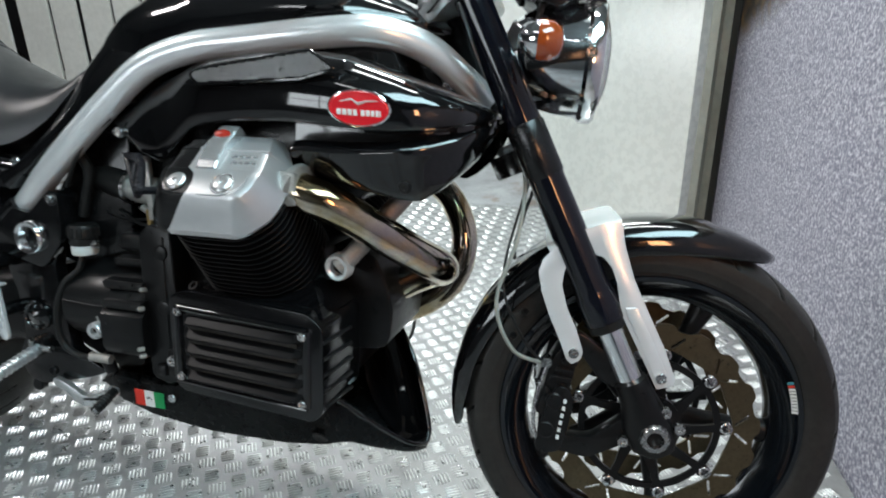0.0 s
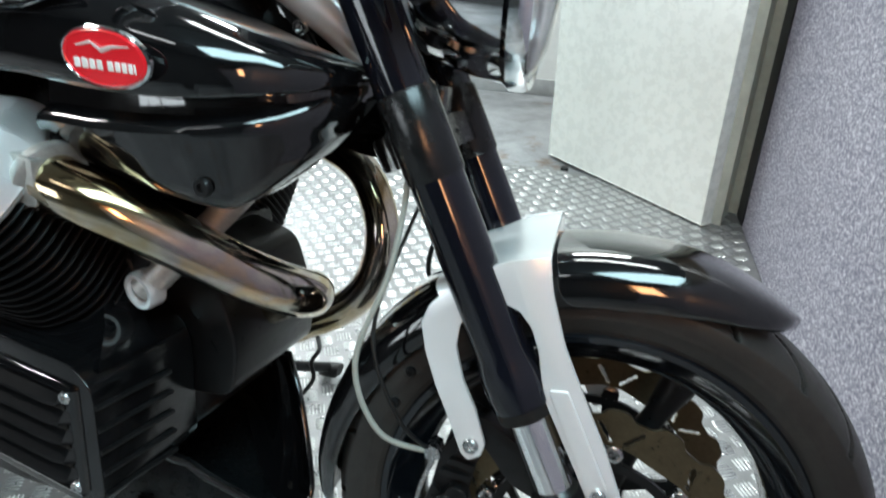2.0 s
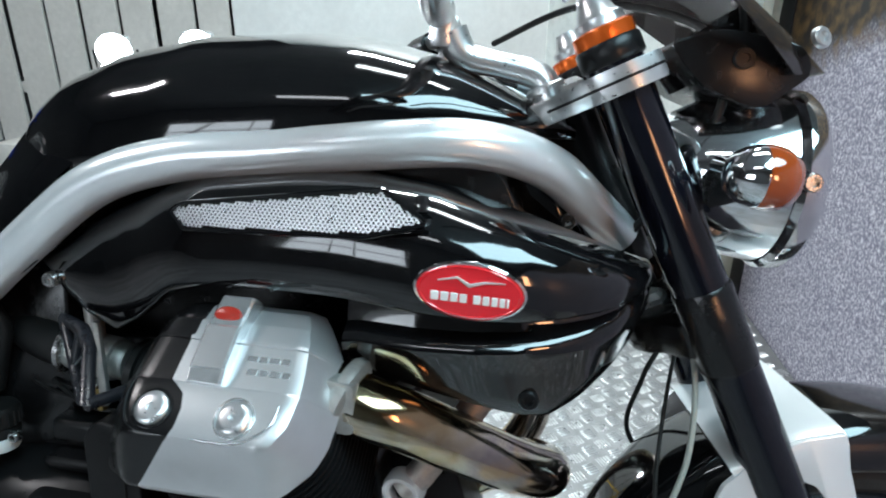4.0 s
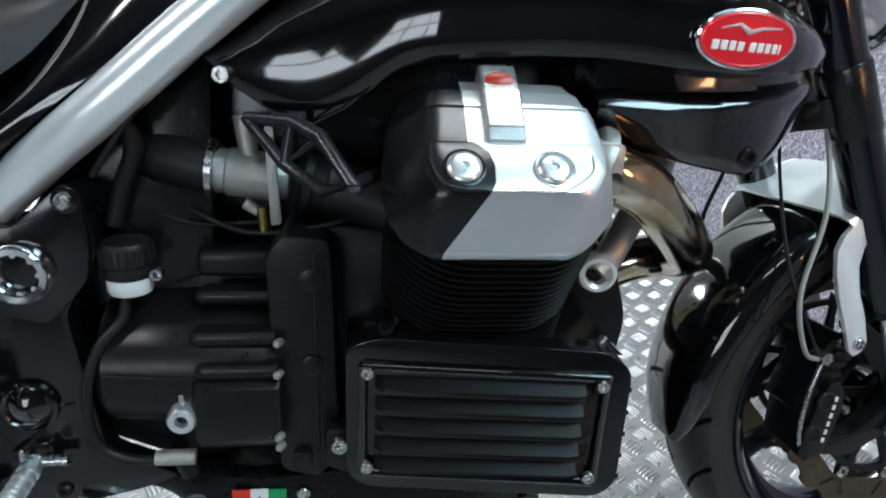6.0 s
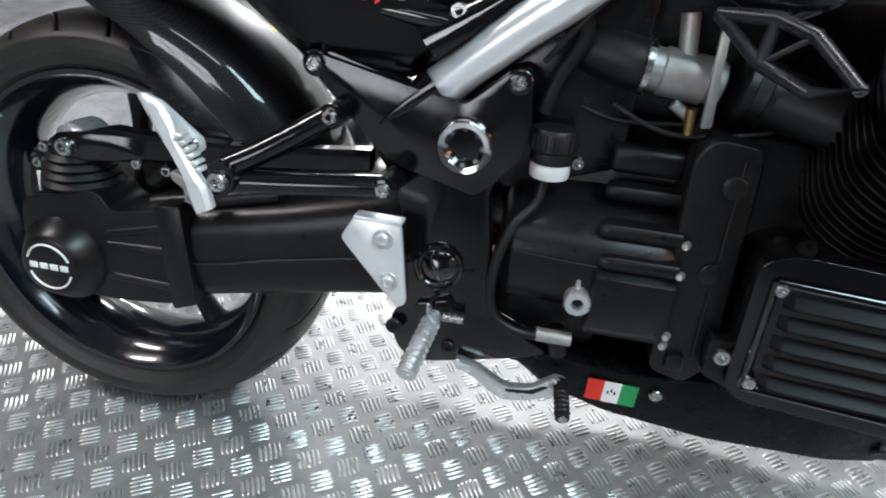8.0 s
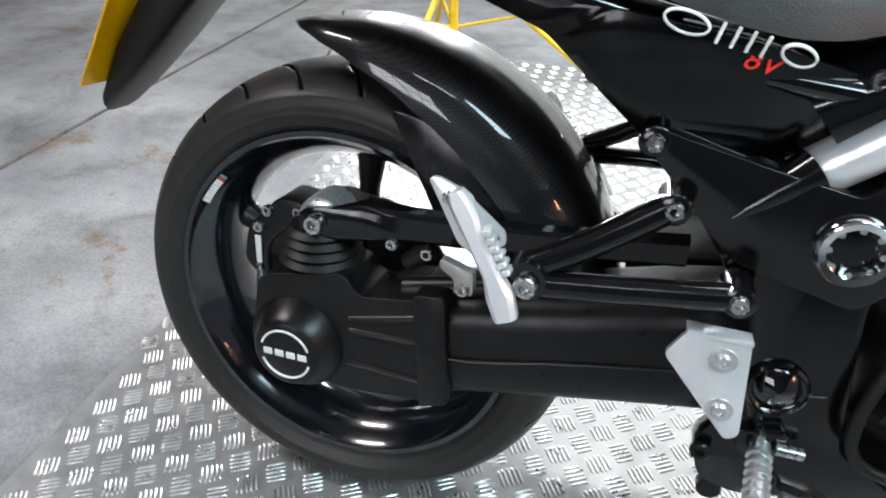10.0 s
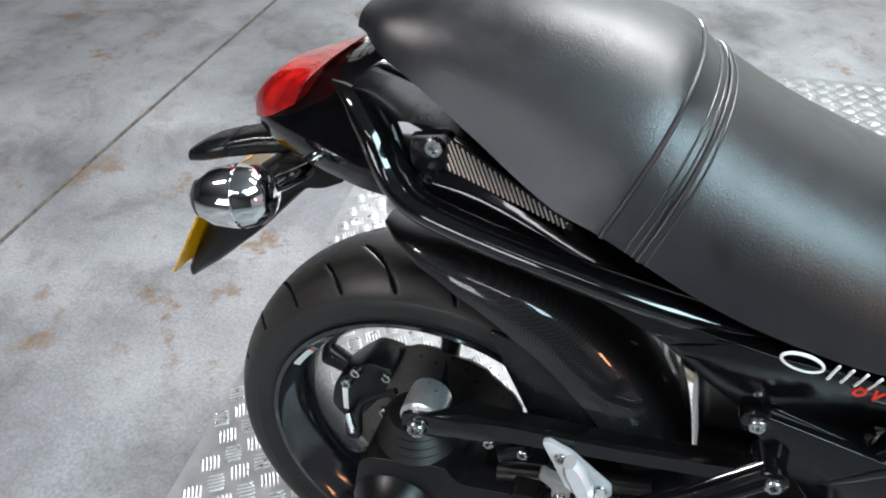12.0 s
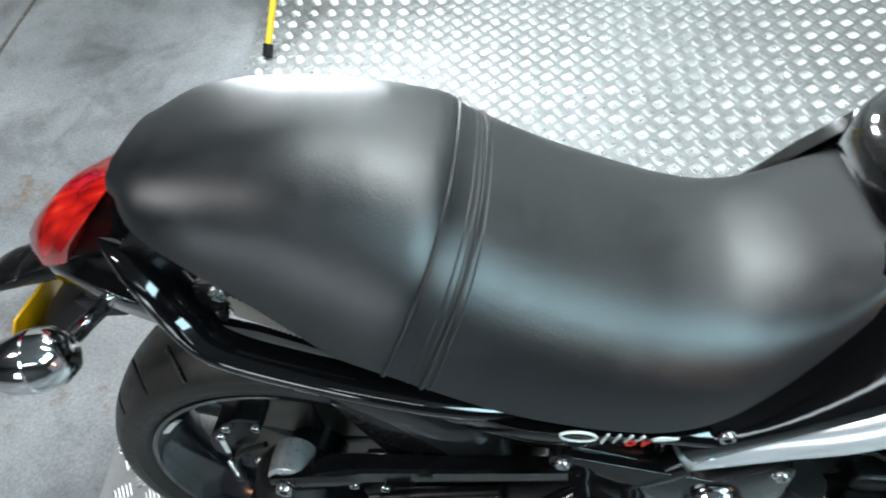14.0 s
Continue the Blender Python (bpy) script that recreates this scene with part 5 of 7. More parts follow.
COVBLK = grain(material("satin_black_cover", (0.005, 0.005, 0.0055), 0.2), 14, 0.3, 6, 0.2, 0.08, 900)
COVSIL = grain(material("silver_painted_cover", (0.62, 0.63, 0.64), 0.24, 0.8), 16, 0.04, 8, 0.06, 0.03, 900)
for s in (-1, 1):
    m = cyl_frame(s)
    bm = flat_plate(rounded([(x * 0.84, b * 0.84) for x, b in FIN], 0.02), 0.12, 0.36, 0.004)
    bm.transform(m)
    cyl = part("cylinder", bm, BLACK, bike, "black finned air-cooled cylinder")
    for k in range(15):
        o = 0.3705 - 0.0108 * (k + 1)
        dn = 0.0012 * k
        bm = flat_plate(rounded([(x * (1 + 0.004 * k), b - dn if b < 0 else b) for x, b in FIN], 0.03, 4), o, o + 0.0028, 0.0008, 1)
        bm.transform(m)
        part("fin", bm, FINBLK, cyl)
    bm = head_cover_shell()
    bm.transform(m)
    hc = part("head_cover", bm, two_tone(s), bike, "two-tone black and silver cylinder head cover", sharp=24)
    strap = loft([[(x, b, h) for x, h in ((-0.0205, 0.395), (-0.0205, top - 0.002), (-0.0185, top), (0.0090, top), (0.0110, top - 0.002), (0.0110, 0.395))]
                  for b, top in ((0.0310, 0.4235), (0.0320, 0.4255), (0.0430, 0.4270), (0.0440, 0.4285), (0.0820, 0.4265), (0.0840, 0.4245), (0.1150, 0.4180), (0.1170, 0.4120))])
    strap.transform(m)
    part("cover_strap", strap, COVSIL, hc, "silver strap on the cover", sharp=24)
    bm = lathe([(1.0, -0.001), (1.0, 0.0012), (0.86, 0.0020), (0.0, 0.0024)], (0, 0, 0), (0, 0, 1), 28, cap=False)
    bm.transform(m @ Matrix.Translation((-0.0055, 0.0945, 0.4226)) @ pose(0, 0, 0, 12, 0, 0) @ Matrix.Diagonal((0.0125, 0.0072, 1, 1)))
    part("strap_badge", bm, DARKRED, hc, "dark red oval badge")
    for bx, mat_ in ((-0.0405, COVBLK), (0.0310, COVSIL)):
        bm = lathe([(0.0172, -0.006), (0.0170, 0.0010), (0.0158, 0.0014), (0.0150, 0.0004), (0.0150, -0.003)], (bx, 0.0068, 0.4225), (0, 0, 1), 32)
        bm.transform(m)
        part("bolt_recess", bm, mat_ if bx > 0 else COVBLK, hc)
        bm = lathe([(0.0140, 0), (0.0140, 0.0028), (0.0120, 0.0048), (0.0085, 0.0053), (0.0035, 0.0056), (0.0030, 0.0030), (0.0, 0.0030)], (bx, 0.0068, 0.4215), (0, 0, 1), 28, cap=False)
        bm.transform(m)
        part("cover_bolt", bm, ALU, hc, "polished cover bolt")
    # moulded arcs beside the bolts
    for arc, rad in (((-0.066, 0.029), 0.0021), ((0.0640, 0.0215), 0.0012)):
        line_ = [(arc[0], arc[1], 0.4222), (arc[0] * 1.01 if arc[0] < 0 else arc[0] - 0.001, arc[1] - 0.014, 0.4224), (-0.060 if arc[0] < 0 else 0.0540, -0.005 if arc[0] < 0 else -0.0030, 0.4224), (-0.046 if arc[0] < 0 else 0.0350, -0.0125, 0.4220), (-0.024 if arc[0] < 0 else 0.0, -0.0130, 0.4218)]
        bm = tube(catmull(line_, 5), [rad * 0.4, rad, rad, rad, rad * 0.4], 8)
        bm.transform(m)
        part("cover_crease", bm, COVBLK if arc[0] < 0 else COVSIL, hc)
    # raised foundry lettering, too worn to read
    for k in range(2):
        for j, (x0, x1) in enumerate(((0.022, 0.031), (0.033, 0.040), (0.042, 0.051), (0.053, 0.060))):
            bm = flat_plate([(x0 + 0.004 * k, 0.0625 - 0.0120 * k), (x1 + 0.004 * k, 0.0625 - 0.0120 * k), (x1 + 0.004 * k, 0.0570 - 0.0120 * k), (x0 + 0.004 * k, 0.0570 - 0.0120 * k)], 0.413, 0.4161 + 0.0015 * k, 0.0003, 1)
            for v in bm.verts:
                if v.co.z > 0.4138:
                    v.co.z = 0.4180 - 0.127 * (v.co.y - 0.044) + 0.0005
            bm.transform(m)
            part("cast_mark", bm, COVSIL, hc)
    # intake stub and manifold
    it = part("intake_manifold", tube(catmull([(0.900, s * 0.16, 0.590), (0.868, s * 0.150, 0.603), (0.823, s * 0.130, 0.613), (0.785, s * 0.120, 0.620)], 5), [0.026, 0.027, 0.030, 0.030], 22), RUBBER_PART, bike, "black rubber intake manifold")
    for x in (0.805, 0.782):
        part("hose_band", lathe([(0.0315, -0.005), (0.033, -0.004), (0.033, 0.004), (0.0315, 0.005)], (x, s * 0.123, 0.617 + (0.805 - x) * 0.2), (-1, 0, 0.2), 28), RUBBER_PART, it)
    tb = part("throttle_body", lathe([(0.019, -0.040), (0.0225, -0.038), (0.0225, -0.026), (0.0245, -0.024), (0.0245, 0.020), (0.0215, 0.022), (0.0215, 0.034), (0.020, 0.036)], (0.726, s * 0.117, 0.626), (1, 0, -0.12), 36), CAST, bike, "grey cast throttle body")
    part("hose_band", lathe([(0.028, -0.004), (0.030, -0.003), (0.030, 0.003), (0.028, 0.004)], (0.686, s * 0.115, 0.631), (1, 0, -0.1), 30), STEEL, tb, "bright hose band")
    part("injector", rod((0.723, s * 0.120, 0.646), (0.718, s * 0.118, 0.686), 0.0095, 14), CAST, tb)
    part("throttle_lever", prism(rounded([(0.743, 0.680), (0.751, 0.680), (0.756, 0.584), (0.746, 0.582)], 0.002), s * 0.146, s * 0.152, 0.001), CAST, tb, "grey throttle lever")
    part("brass_linkage", rod((0.736, s * 0.138, 0.598), (0.738, s * 0.138, 0.572), 0.006, 10), material("brass", (0.35, 0.25, 0.10), 0.35, 1.0), tb)
    part("spring", rod((0.718, s * 0.132, 0.600), (0.740, s * 0.132, 0.586), 0.006, 10), CAST, tb)
    part("air_duct", tube(catmull([(0.690, s * 0.115, 0.630), (0.660, s * 0.110, 0.636), (0.620, s * 0.095, 0.645), (0.590, s * 0.07, 0.660)], 5), [0.026, 0.028, 0.030, 0.028], 24), RUBBER_PART, bike, "black rubber air duct")
    web = {"a": (0.731, 0.174, 0.691), "b": (0.775, 0.200, 0.692), "c": (0.801, 0.224, 0.683), "d": (0.829, 0.266, 0.651), "e": (0.803, 0.240, 0.640), "f": (0.768, 0.206, 0.655)}
    web = {k: Vector((x, s * y, z)) for k, (x, y, z) in web.items()}
    tg = part("truss_guard", tube([web[k] for k in "abcdefa"], [0.0055, 0.007, 0.0065, 0.0065, 0.006, 0.006, 0.0055], 10, cap=False), GUARD, bike, "black plastic truss-shaped guard")
    for a, b, r in (("f", "b", 0.0060), ("c", "f", 0.0030)):
        part("strut", rod(web[a], web[b], r, 10), GUARD, tg)
    part("guard_stay", rod(web["d"], (0.850, s * 0.190, 0.645), 0.006, 10), GUARD, tg)
    wire("breather_hose", [(0.600, s * 0.150, 0.700), (0.620, s * 0.140, 0.660), (0.600, s * 0.130, 0.610), (0.590, s * 0.130, 0.575)], 0.009, RUBBER_PART, bike, "thick black breather hose")

# airbox and frame between the tubes, which close the view through the engine
part("airbox", prism(rounded([(0.575, 0.690), (0.640, 0.770), (0.900, 0.800), (1.180, 0.820), (1.200, 0.720), (1.080, 0.620), (0.900, 0.545), (0.640, 0.520), (0.585, 0.560)], 0.02), -0.070, 0.070, 0.01), PLASTIC, bike, "black plastic airbox")
part("inner_panel", prism(rounded([(0.70, 0.780), (0.80, 0.850), (0.95, 0.872), (1.10, 0.880), (1.17, 0.860), (1.20, 0.80), (0.90, 0.76)], 0.01), -0.13, 0.13, 0.005), PLASTIC, bike, "black inner panel below the tank")
part("rear_casting", prism(rounded([(0.560, 0.440), (0.680, 0.440), (0.690, 0.300), (0.640, 0.290), (0.548, 0.330)], 0.012), -0.125, 0.125, 0.010, 2), BLACK, bike, "black casting between the gearbox and the pivot plates")
part("frame_web", prism(rounded([(0.490, 0.560), (0.560, 0.660), (0.640, 0.745), (0.690, 0.745), (0.680, 0.520), (0.560, 0.480), (0.500, 0.500)], 0.012), -0.118, 0.118, 0.006, 2), PLASTIC, bike, "black inner frame panel")
part("arm_cradle", prism(rounded([(0.345, 0.430), (0.500, 0.445), (0.520, 0.340), (0.360, 0.330)], 0.012), -0.010, 0.130, 0.008, 2), BLACK, bike, "black swing-arm cradle")
part("lower_bracket", prism(rounded([(0.590, 0.345), (0.650, 0.345), (0.665, 0.270), (0.610, 0.262)], 0.008), -0.10, 0.10, 0.004), BLACK, bike, "black bracket below the gearbox")
part("engine_core", prism(rounded([(0.56, 0.53), (1.05, 0.56), (1.06, 0.34), (0.56, 0.34)], 0.02), -0.11, 0.11, 0.01), BLACK, bike, "black inner castings")

# brake fluid reservoir
rs = part("fluid_reservoir", lathe([(0.020, 0.0), (0.0215, 0.003), (0.0215, 0.016), (0.0200, 0.018)], (0.606, -0.150, 0.512), (0, 0, 1), 28), MILKY, bike, "milky plastic brake fluid reservoir")
part("cap", lathe([(0.0225, 0.0), (0.0235, 0.004), (0.0225, 0.012), (0.0245, 0.014), (0.0245, 0.032), (0.022, 0.036), (0.010, 0.037)], (0.606, -0.150, 0.529), (0, 0, 1), 32), RUBBER_PART, rs, "black ribbed screw cap")
for k in range(20):
    a = 2 * math.pi * k / 20
    part("cap_rib", rod((0.606 + 0.0245 * math.cos(a), -0.150 + 0.0245 * math.sin(a), 0.544), (0.606 + 0.0245 * math.cos(a), -0.150 + 0.0245 * math.sin(a), 0.560), 0.0016, 6), RUBBER_PART, rs)
screw(rs, (0.634, -0.152, 0.532), RAX, 0.007, 0.008)
wire("fluid_hose", [(0.602, -0.152, 0.513), (0.598, -0.160, 0.485), (0.578, -0.176, 0.460), (0.565, -0.182, 0.420), (0.562, -0.182, 0.375), (0.572, -0.180, 0.345), (0.600, -0.178, 0.330), (0.640, -0.175, 0.328)], 0.0058, RUBBER_PART, bike, "black fluid hose")
part("hose_fitting", rod((0.620, -0.175, 0.330), (0.660, -0.172, 0.328), 0.0085, 12), CAST, bike, "grey hose fitting")
part("master_cylinder", rod((0.640, -0.165, 0.335), (0.650, -0.160, 0.300), 0.011, 14), BLACK, bike, "black rear master cylinder")
wire("cable", [(0.66, -0.120, 0.590), (0.72, -0.135, 0.570), (0.80, -0.140, 0.580), (0.85, -0.13, 0.60)], 0.003, RUBBER_PART, bike, "black cable")
wire("cable", [(0.59, -0.110, 0.60), (0.66, -0.120, 0.575), (0.735, -0.130, 0.580)], 0.0025, RUBBER_PART, bike, "black cable")
wire("cable", [(0.585, -0.155, 0.63), (0.640, -0.17, 0.700), (0.70, -0.168, 0.75)], 0.003, RUBBER_PART, bike, "thin black cable along the tube")

# oil cooler with its louvred cover
OC = [(0.820, 0.474), (0.850, 0.488), (1.078, 0.482), (1.104, 0.462), (1.104, 0.328), (1.086, 0.310), (0.840, 0.314), (0.822, 0.328)]
bm = prism(rounded(OC, 0.012, 3), -0.10, -0.213, 0.010, 3)
for v in bm.verts:
    v.co.y -= 0.11 * (v.co.x - 0.842) * (1 if v.co.y < -0.2 else 0)
oc = part("oil_cooler_cover", bm, PLATEBLK, bike, "glossy black louvred oil cooler cover")


def oc_y(x, o=0.0):
    return -0.213 - 0.11 * (x - 0.842) - o


CORE = grain(material("cooler_core", (0.05, 0.048, 0.042), 0.5, 0.6), 30, 0.4)
for k in range(5):
    zt = 0.449 - 0.0235 * k
    rows_ = []
    for x, e in ((0.850, 0.15), (0.858, 0.85), (0.866, 1.0), (0.955, 1.0), (1.046, 1.0), (1.058, 0.75), (1.068, 0.15)):
        rows_.append([(x, oc_y(x, o * e), zz) for o, zz in ((-0.001, zt), (0.0115, zt - 0.0115), (0.0125, zt - 0.0140), (0.0110, zt - 0.0150), (-0.001, zt - 0.004))])
    part("louvre", loft(rows_), FINBLK, oc, "black louvre blade", sharp=18)
    bm = loft([[(x, oc_y(x, o), zz) for o, zz in ((0.0006, zt - 0.0235), (0.0016, zt - 0.0235), (0.0016, zt - 0.014), (0.0006, zt - 0.014))] for x in np.linspace(0.858, 1.060, 8)])
    part("cooler_slot", bm, CORE, oc, "finned cooler core")
    bm = bmesh.new()
    for x in np.linspace(0.86, 1.058, 46):
        rod((x, oc_y(x, 0.002), zt - 0.0230), (x, oc_y(x, 0.002), zt - 0.0145), 0.0007, 4, bm)
    part("core_fins", bm, CORE, oc)
frame_pts = [(0.838, 0.460), (1.080, 0.456), (1.078, 0.333), (0.838, 0.336)]
for i in range(4):
    a, b = frame_pts[i], frame_pts[(i + 1) % 4]
    part("cover_rim", tube([(a[0], oc_y(a[0], 0.002), a[1]), (b[0], oc_y(b[0], 0.002), b[1])], 0.006, 10, flat=0.7), GLOSS, oc)
for p in ((0.842, 0.343), (1.071, 0.340), (0.842, 0.453), (1.073, 0.448)):
    screw(oc, (p[0], oc_y(p[0], 0.005), p[1]), RAX, 0.0068, 0.005)
for k in range(5):
    part("front_louvre", rod((1.104, -0.240, 0.440 - 0.026 * k), (1.106, -0.14, 0.432 - 0.026 * k), 0.003, 8), BLACK, oc)
part("cover_shoulder", loft([[(0.895, -0.10, 0.522), (1.030, -0.10, 0.530), (1.030, -0.150, 0.530), (0.895, -0.158, 0.520)], [(0.872, -0.10, 0.490), (1.075, -0.10, 0.494), (1.068, -0.185, 0.500), (0.880, -0.175, 0.494)], [(0.850, -0.10, 0.476), (1.098, -0.10, 0.470), (1.098, -0.226, 0.472), (0.856, -0.206, 0.480)]]), GLOSS, oc, "glossy black shoulder of the cover")
screw(oc, (0.860, -0.196, 0.487), (0, -0.6, 0.8), 0.009, 0.008, BLACK)
screw(bike, (0.814, -0.200, 0.359), RAX, 0.0095, 0.008)
part("side_bracket", prism(rounded([(0.800, 0.375), (0.830, 0.375), (0.835, 0.315), (0.800, 0.330)], 0.006), -0.17, -0.198, 0.004), BLACK, bike)

# belly pan: x, half width at the top, top, bottom, half width at the bottom
BP = [(0.590, 0.125, 0.262, 0.246, 0.10), (0.64, 0.146, 0.290, 0.222, 0.12), (0.72, 0.154, 0.285, 0.204, 0.125), (0.84, 0.160, 0.300, 0.193, 0.12), (0.98, 0.160, 0.315, 0.193, 0.11), (1.05, 0.138, 0.306, 0.190, 0.095), (1.079, 0.100, 0.268, 0.186, 0.080), (1.10, 0.094, 0.250, 0.180, 0.074), (1.14, 0.074, 0.217, 0.171, 0.060), (1.17, 0.054, 0.190, 0.164, 0.046), (1.188, 0.034, 0.176, 0.163, 0.030), (1.197, 0.014, 0.170, 0.166, 0.012)]
rings = []
for x in np.linspace(0.590, 1.197, 44):
    w, zt, zb, wb = (lerp_table(x, BP, k) for k in (1, 2, 3, 4))
    half = [(w - 0.006, zt), (w, zt - 0.004), (w, zt - 0.4 * (zt - zb)), (wb + 0.7 * (w - wb), zb + 0.014), (wb, zb + 0.003), (wb * 0.6, zb - 0.008), (0, zb - 0.012)]
    out = [(x, -y, z) for y, z in half] + [(x, y, z) for y, z in half[:-1]][::-1]
    inn = [(x, y * 0.94, z + 0.003 if z > zb + 0.01 else z + 0.008) for _, y, z in out][::-1]
    rings.append(out + inn)
bp = part("belly_pan", loft(rings), grain(material("dusty_black_paint", (0.004, 0.0045, 0.005), 0.30, 0, 0.0, 0.14), 8, 0.4, 10, 0.05, 0.12, 200), bike, "glossy black belly pan with a front scoop")
fl = Matrix.Translation((0.721, -0.1555, 0.254)) @ pose(0, 0, 0, 96, 0, 0) @ pose(0, 0, 0, 0, 0, -1.5)
for k, mt in enumerate((REDTXT, WHITE, GREEN)):
    bm = block((-0.030 + 0.020 * k, -0.0155, -0.001), (-0.010 + 0.020 * k, 0.0155, 0.0012))
    bm.transform(fl)
    part("flag_stripe", bm, mt, bp, ("red", "white", "green")[k] + " stripe of a flag sticker")
for k in range(3):
    bm = block((-0.005 + 0.004 * k, -0.002 + 0.003 * (k % 2), 0.0012), (-0.003 + 0.004 * k, 0.003 + 0.003 * (k % 2), 0.0016))
    bm.transform(fl)
    part("sticker_mark", bm, PLASTIC, bp)
screw(bp, (0.771, -0.1585, 0.264), RAX, 0.0075, 0.004)
# No hole is cut here: a black dished disc paints its shade.
part("drain_hole", lathe([(0.014, 0), (0.012, 0.002), (0.0, 0.0005)], (1.045, -0.135, 0.222), (0, -1, -0.6), 20, cap=False), RUBBER_PART, bp, "dark dished disc standing for a shaded drain hole")
lip_line = [(x, lerp_table(x, BP, 1) - 0.003, lerp_table(x, BP, 2)) for x in np.linspace(1.045, 1.195, 14)]
part("scoop_lip", tube([(x, -y, z) for x, y, z in lip_line] + [(1.199, 0.0, 0.169)] + [(x, y, z) for x, y, z in lip_line[::-1]], 0.0045, 10), GLOSS, bp)
# tall curved shield that rises out of the nose
edge = catmull([(1.118, 0.082, 0.352), (1.132, 0.070, 0.337), (1.156, 0.052, 0.300), (1.176, 0.035, 0.255), (1.191, 0.020, 0.215), (1.199, 0.009, 0.186), (1.198, -0.006, 0.170)], 5)
root = catmull([(1.020, 0.090, 0.352), (1.024, 0.090, 0.330), (1.032, 0.086, 0.285), (1.050, 0.070, 0.235), (1.080, 0.045, 0.200), (1.115, 0.015, 0.180), (1.165, -0.012, 0.168)], 5)
rings = []
for i, (a, b) in enumerate(zip(edge, root)):
    belly = 0.030 * math.sin(math.pi * min(1.0, (i + 4) / len(edge)))
    face = [a.lerp(b, t) + Vector((0.4, 0.8, -0.2)) * belly * math.sin(math.pi * t) * (1 - 0.35 * math.cos(3 * math.pi * t)) for t in np.linspace(0, 1, 13)]
    rings.append(face + [p + Vector((0.003, 0.004, 0)) for p in face[::-1]])
part("scoop_shield", loft(rings), GLOSS, bp, "glossy black curved shield of the scoop", sharp=50)
part("shield_edge", tube(edge, 0.0048, 10), GLOSS, bp)

# exhaust headers
def heat_steel():
    m = material("heat_tinted_steel", (0.34, 0.30, 0.25), 0.12, 1.0)
    b = m.node_tree.nodes["Principled BSDF"]
    co = node(m, "ShaderNodeTexCoord")
    n1 = node(m, "ShaderNodeTexNoise", Scale=11.0, Detail=5.0)
    link(m, co, "Object", n1, "Vector")
    r = node(m, "ShaderNodeValToRGB")
    els = r.color_ramp.elements
    els[0].position, els[0].color = 0.30, (0.30, 0.19, 0.10, 1)
    els[1].position, els[1].color = 0.75, (0.60, 0.57, 0.52, 1)
    for p, c in ((0.42, (0.48, 0.38, 0.23, 1)), (0.50, (0.60, 0.53, 0.43, 1)), (0.58, (0.44, 0.38, 0.36, 1)), (0.64, (0.55, 0.38, 0.24, 1))):
        els.new(p).color = c
    link(m, n1, 0, r, 0)
    link(m, r, 0, b, "Base Color")
    return m


HEATED = heat_steel()
hp = part("header_pipe", tube(catmull([(1.030, -0.205, 0.668), (1.065, -0.212, 0.655), (1.105, -0.200, 0.638), (1.160, -0.158, 0.595), (1.203, -0.116, 0.557), (1.228, -0.082, 0.534), (1.230, -0.045, 0.517), (1.205, -0.015, 0.503), (1.16, -0.002, 0.480), (1.10, 0.0, 0.44)], 8), 0.0285, 28), HEATED, bike, "heat-tinted steel exhaust header")
part("header_flange", lathe([(0.034, -0.008), (0.037, -0.004), (0.037, 0.004), (0.030, 0.008)], (1.050, -0.211, 0.662), (0.9, -0.1, -0.35), 28), CAST, hp, "grey header flange")
part("flange_lug", prism(rounded([(1.030, 0.690), (1.066, 0.686), (1.066, 0.640), (1.045, 0.640)], 0.006), -0.205, -0.240, 0.004), CAST, hp)
part("header_pipe", tube(catmull([(1.050, 0.212, 0.662), (1.110, 0.225, 0.640), (1.165, 0.218, 0.610), (1.198, 0.205, 0.565), (1.213, 0.192, 0.515), (1.205, 0.182, 0.455), (1.170, 0.172, 0.405), (1.10, 0.155, 0.365), (1.02, 0.11, 0.335)], 8), 0.0265, 28), HEATED, bike, "heat-tinted steel exhaust header")
st = part("down_tube_stub", tube([(1.088, -0.150, 0.532), (1.105, -0.142, 0.548), (1.175, -0.085, 0.640), (1.215, -0.050, 0.72)], 0.0155, 18), CAST, bike, "grey frame down tube")
part("stub_ring", lathe([(0.013, -0.004), (0.013, 0.006), (0.016, 0.009), (0.020, 0.009), (0.022, 0.004), (0.022, -0.010)], (1.090, -0.150, 0.533), (-0.15, -1, -0.1), 30, cap=False), SILVER, st, "bright ring end")
part("stub_core", lathe([(0.0135, -0.004), (0.006, -0.003), (0.006, 0.006), (0.0, 0.006)], (1.090, -0.150, 0.533), (-0.15, -1, -0.1), 24, cap=False), BLACK, st)
screw(bike, (1.040, -0.140, 0.502), RAX, 0.010, 0.010)
part("front_casting", prism(rounded([(1.05, 0.560), (1.13, 0.540), (1.16, 0.450), (1.15, 0.380), (1.06, 0.37)], 0.02), -0.09, 0.09, 0.02, 3), BLACK, bike, "black front engine casting")

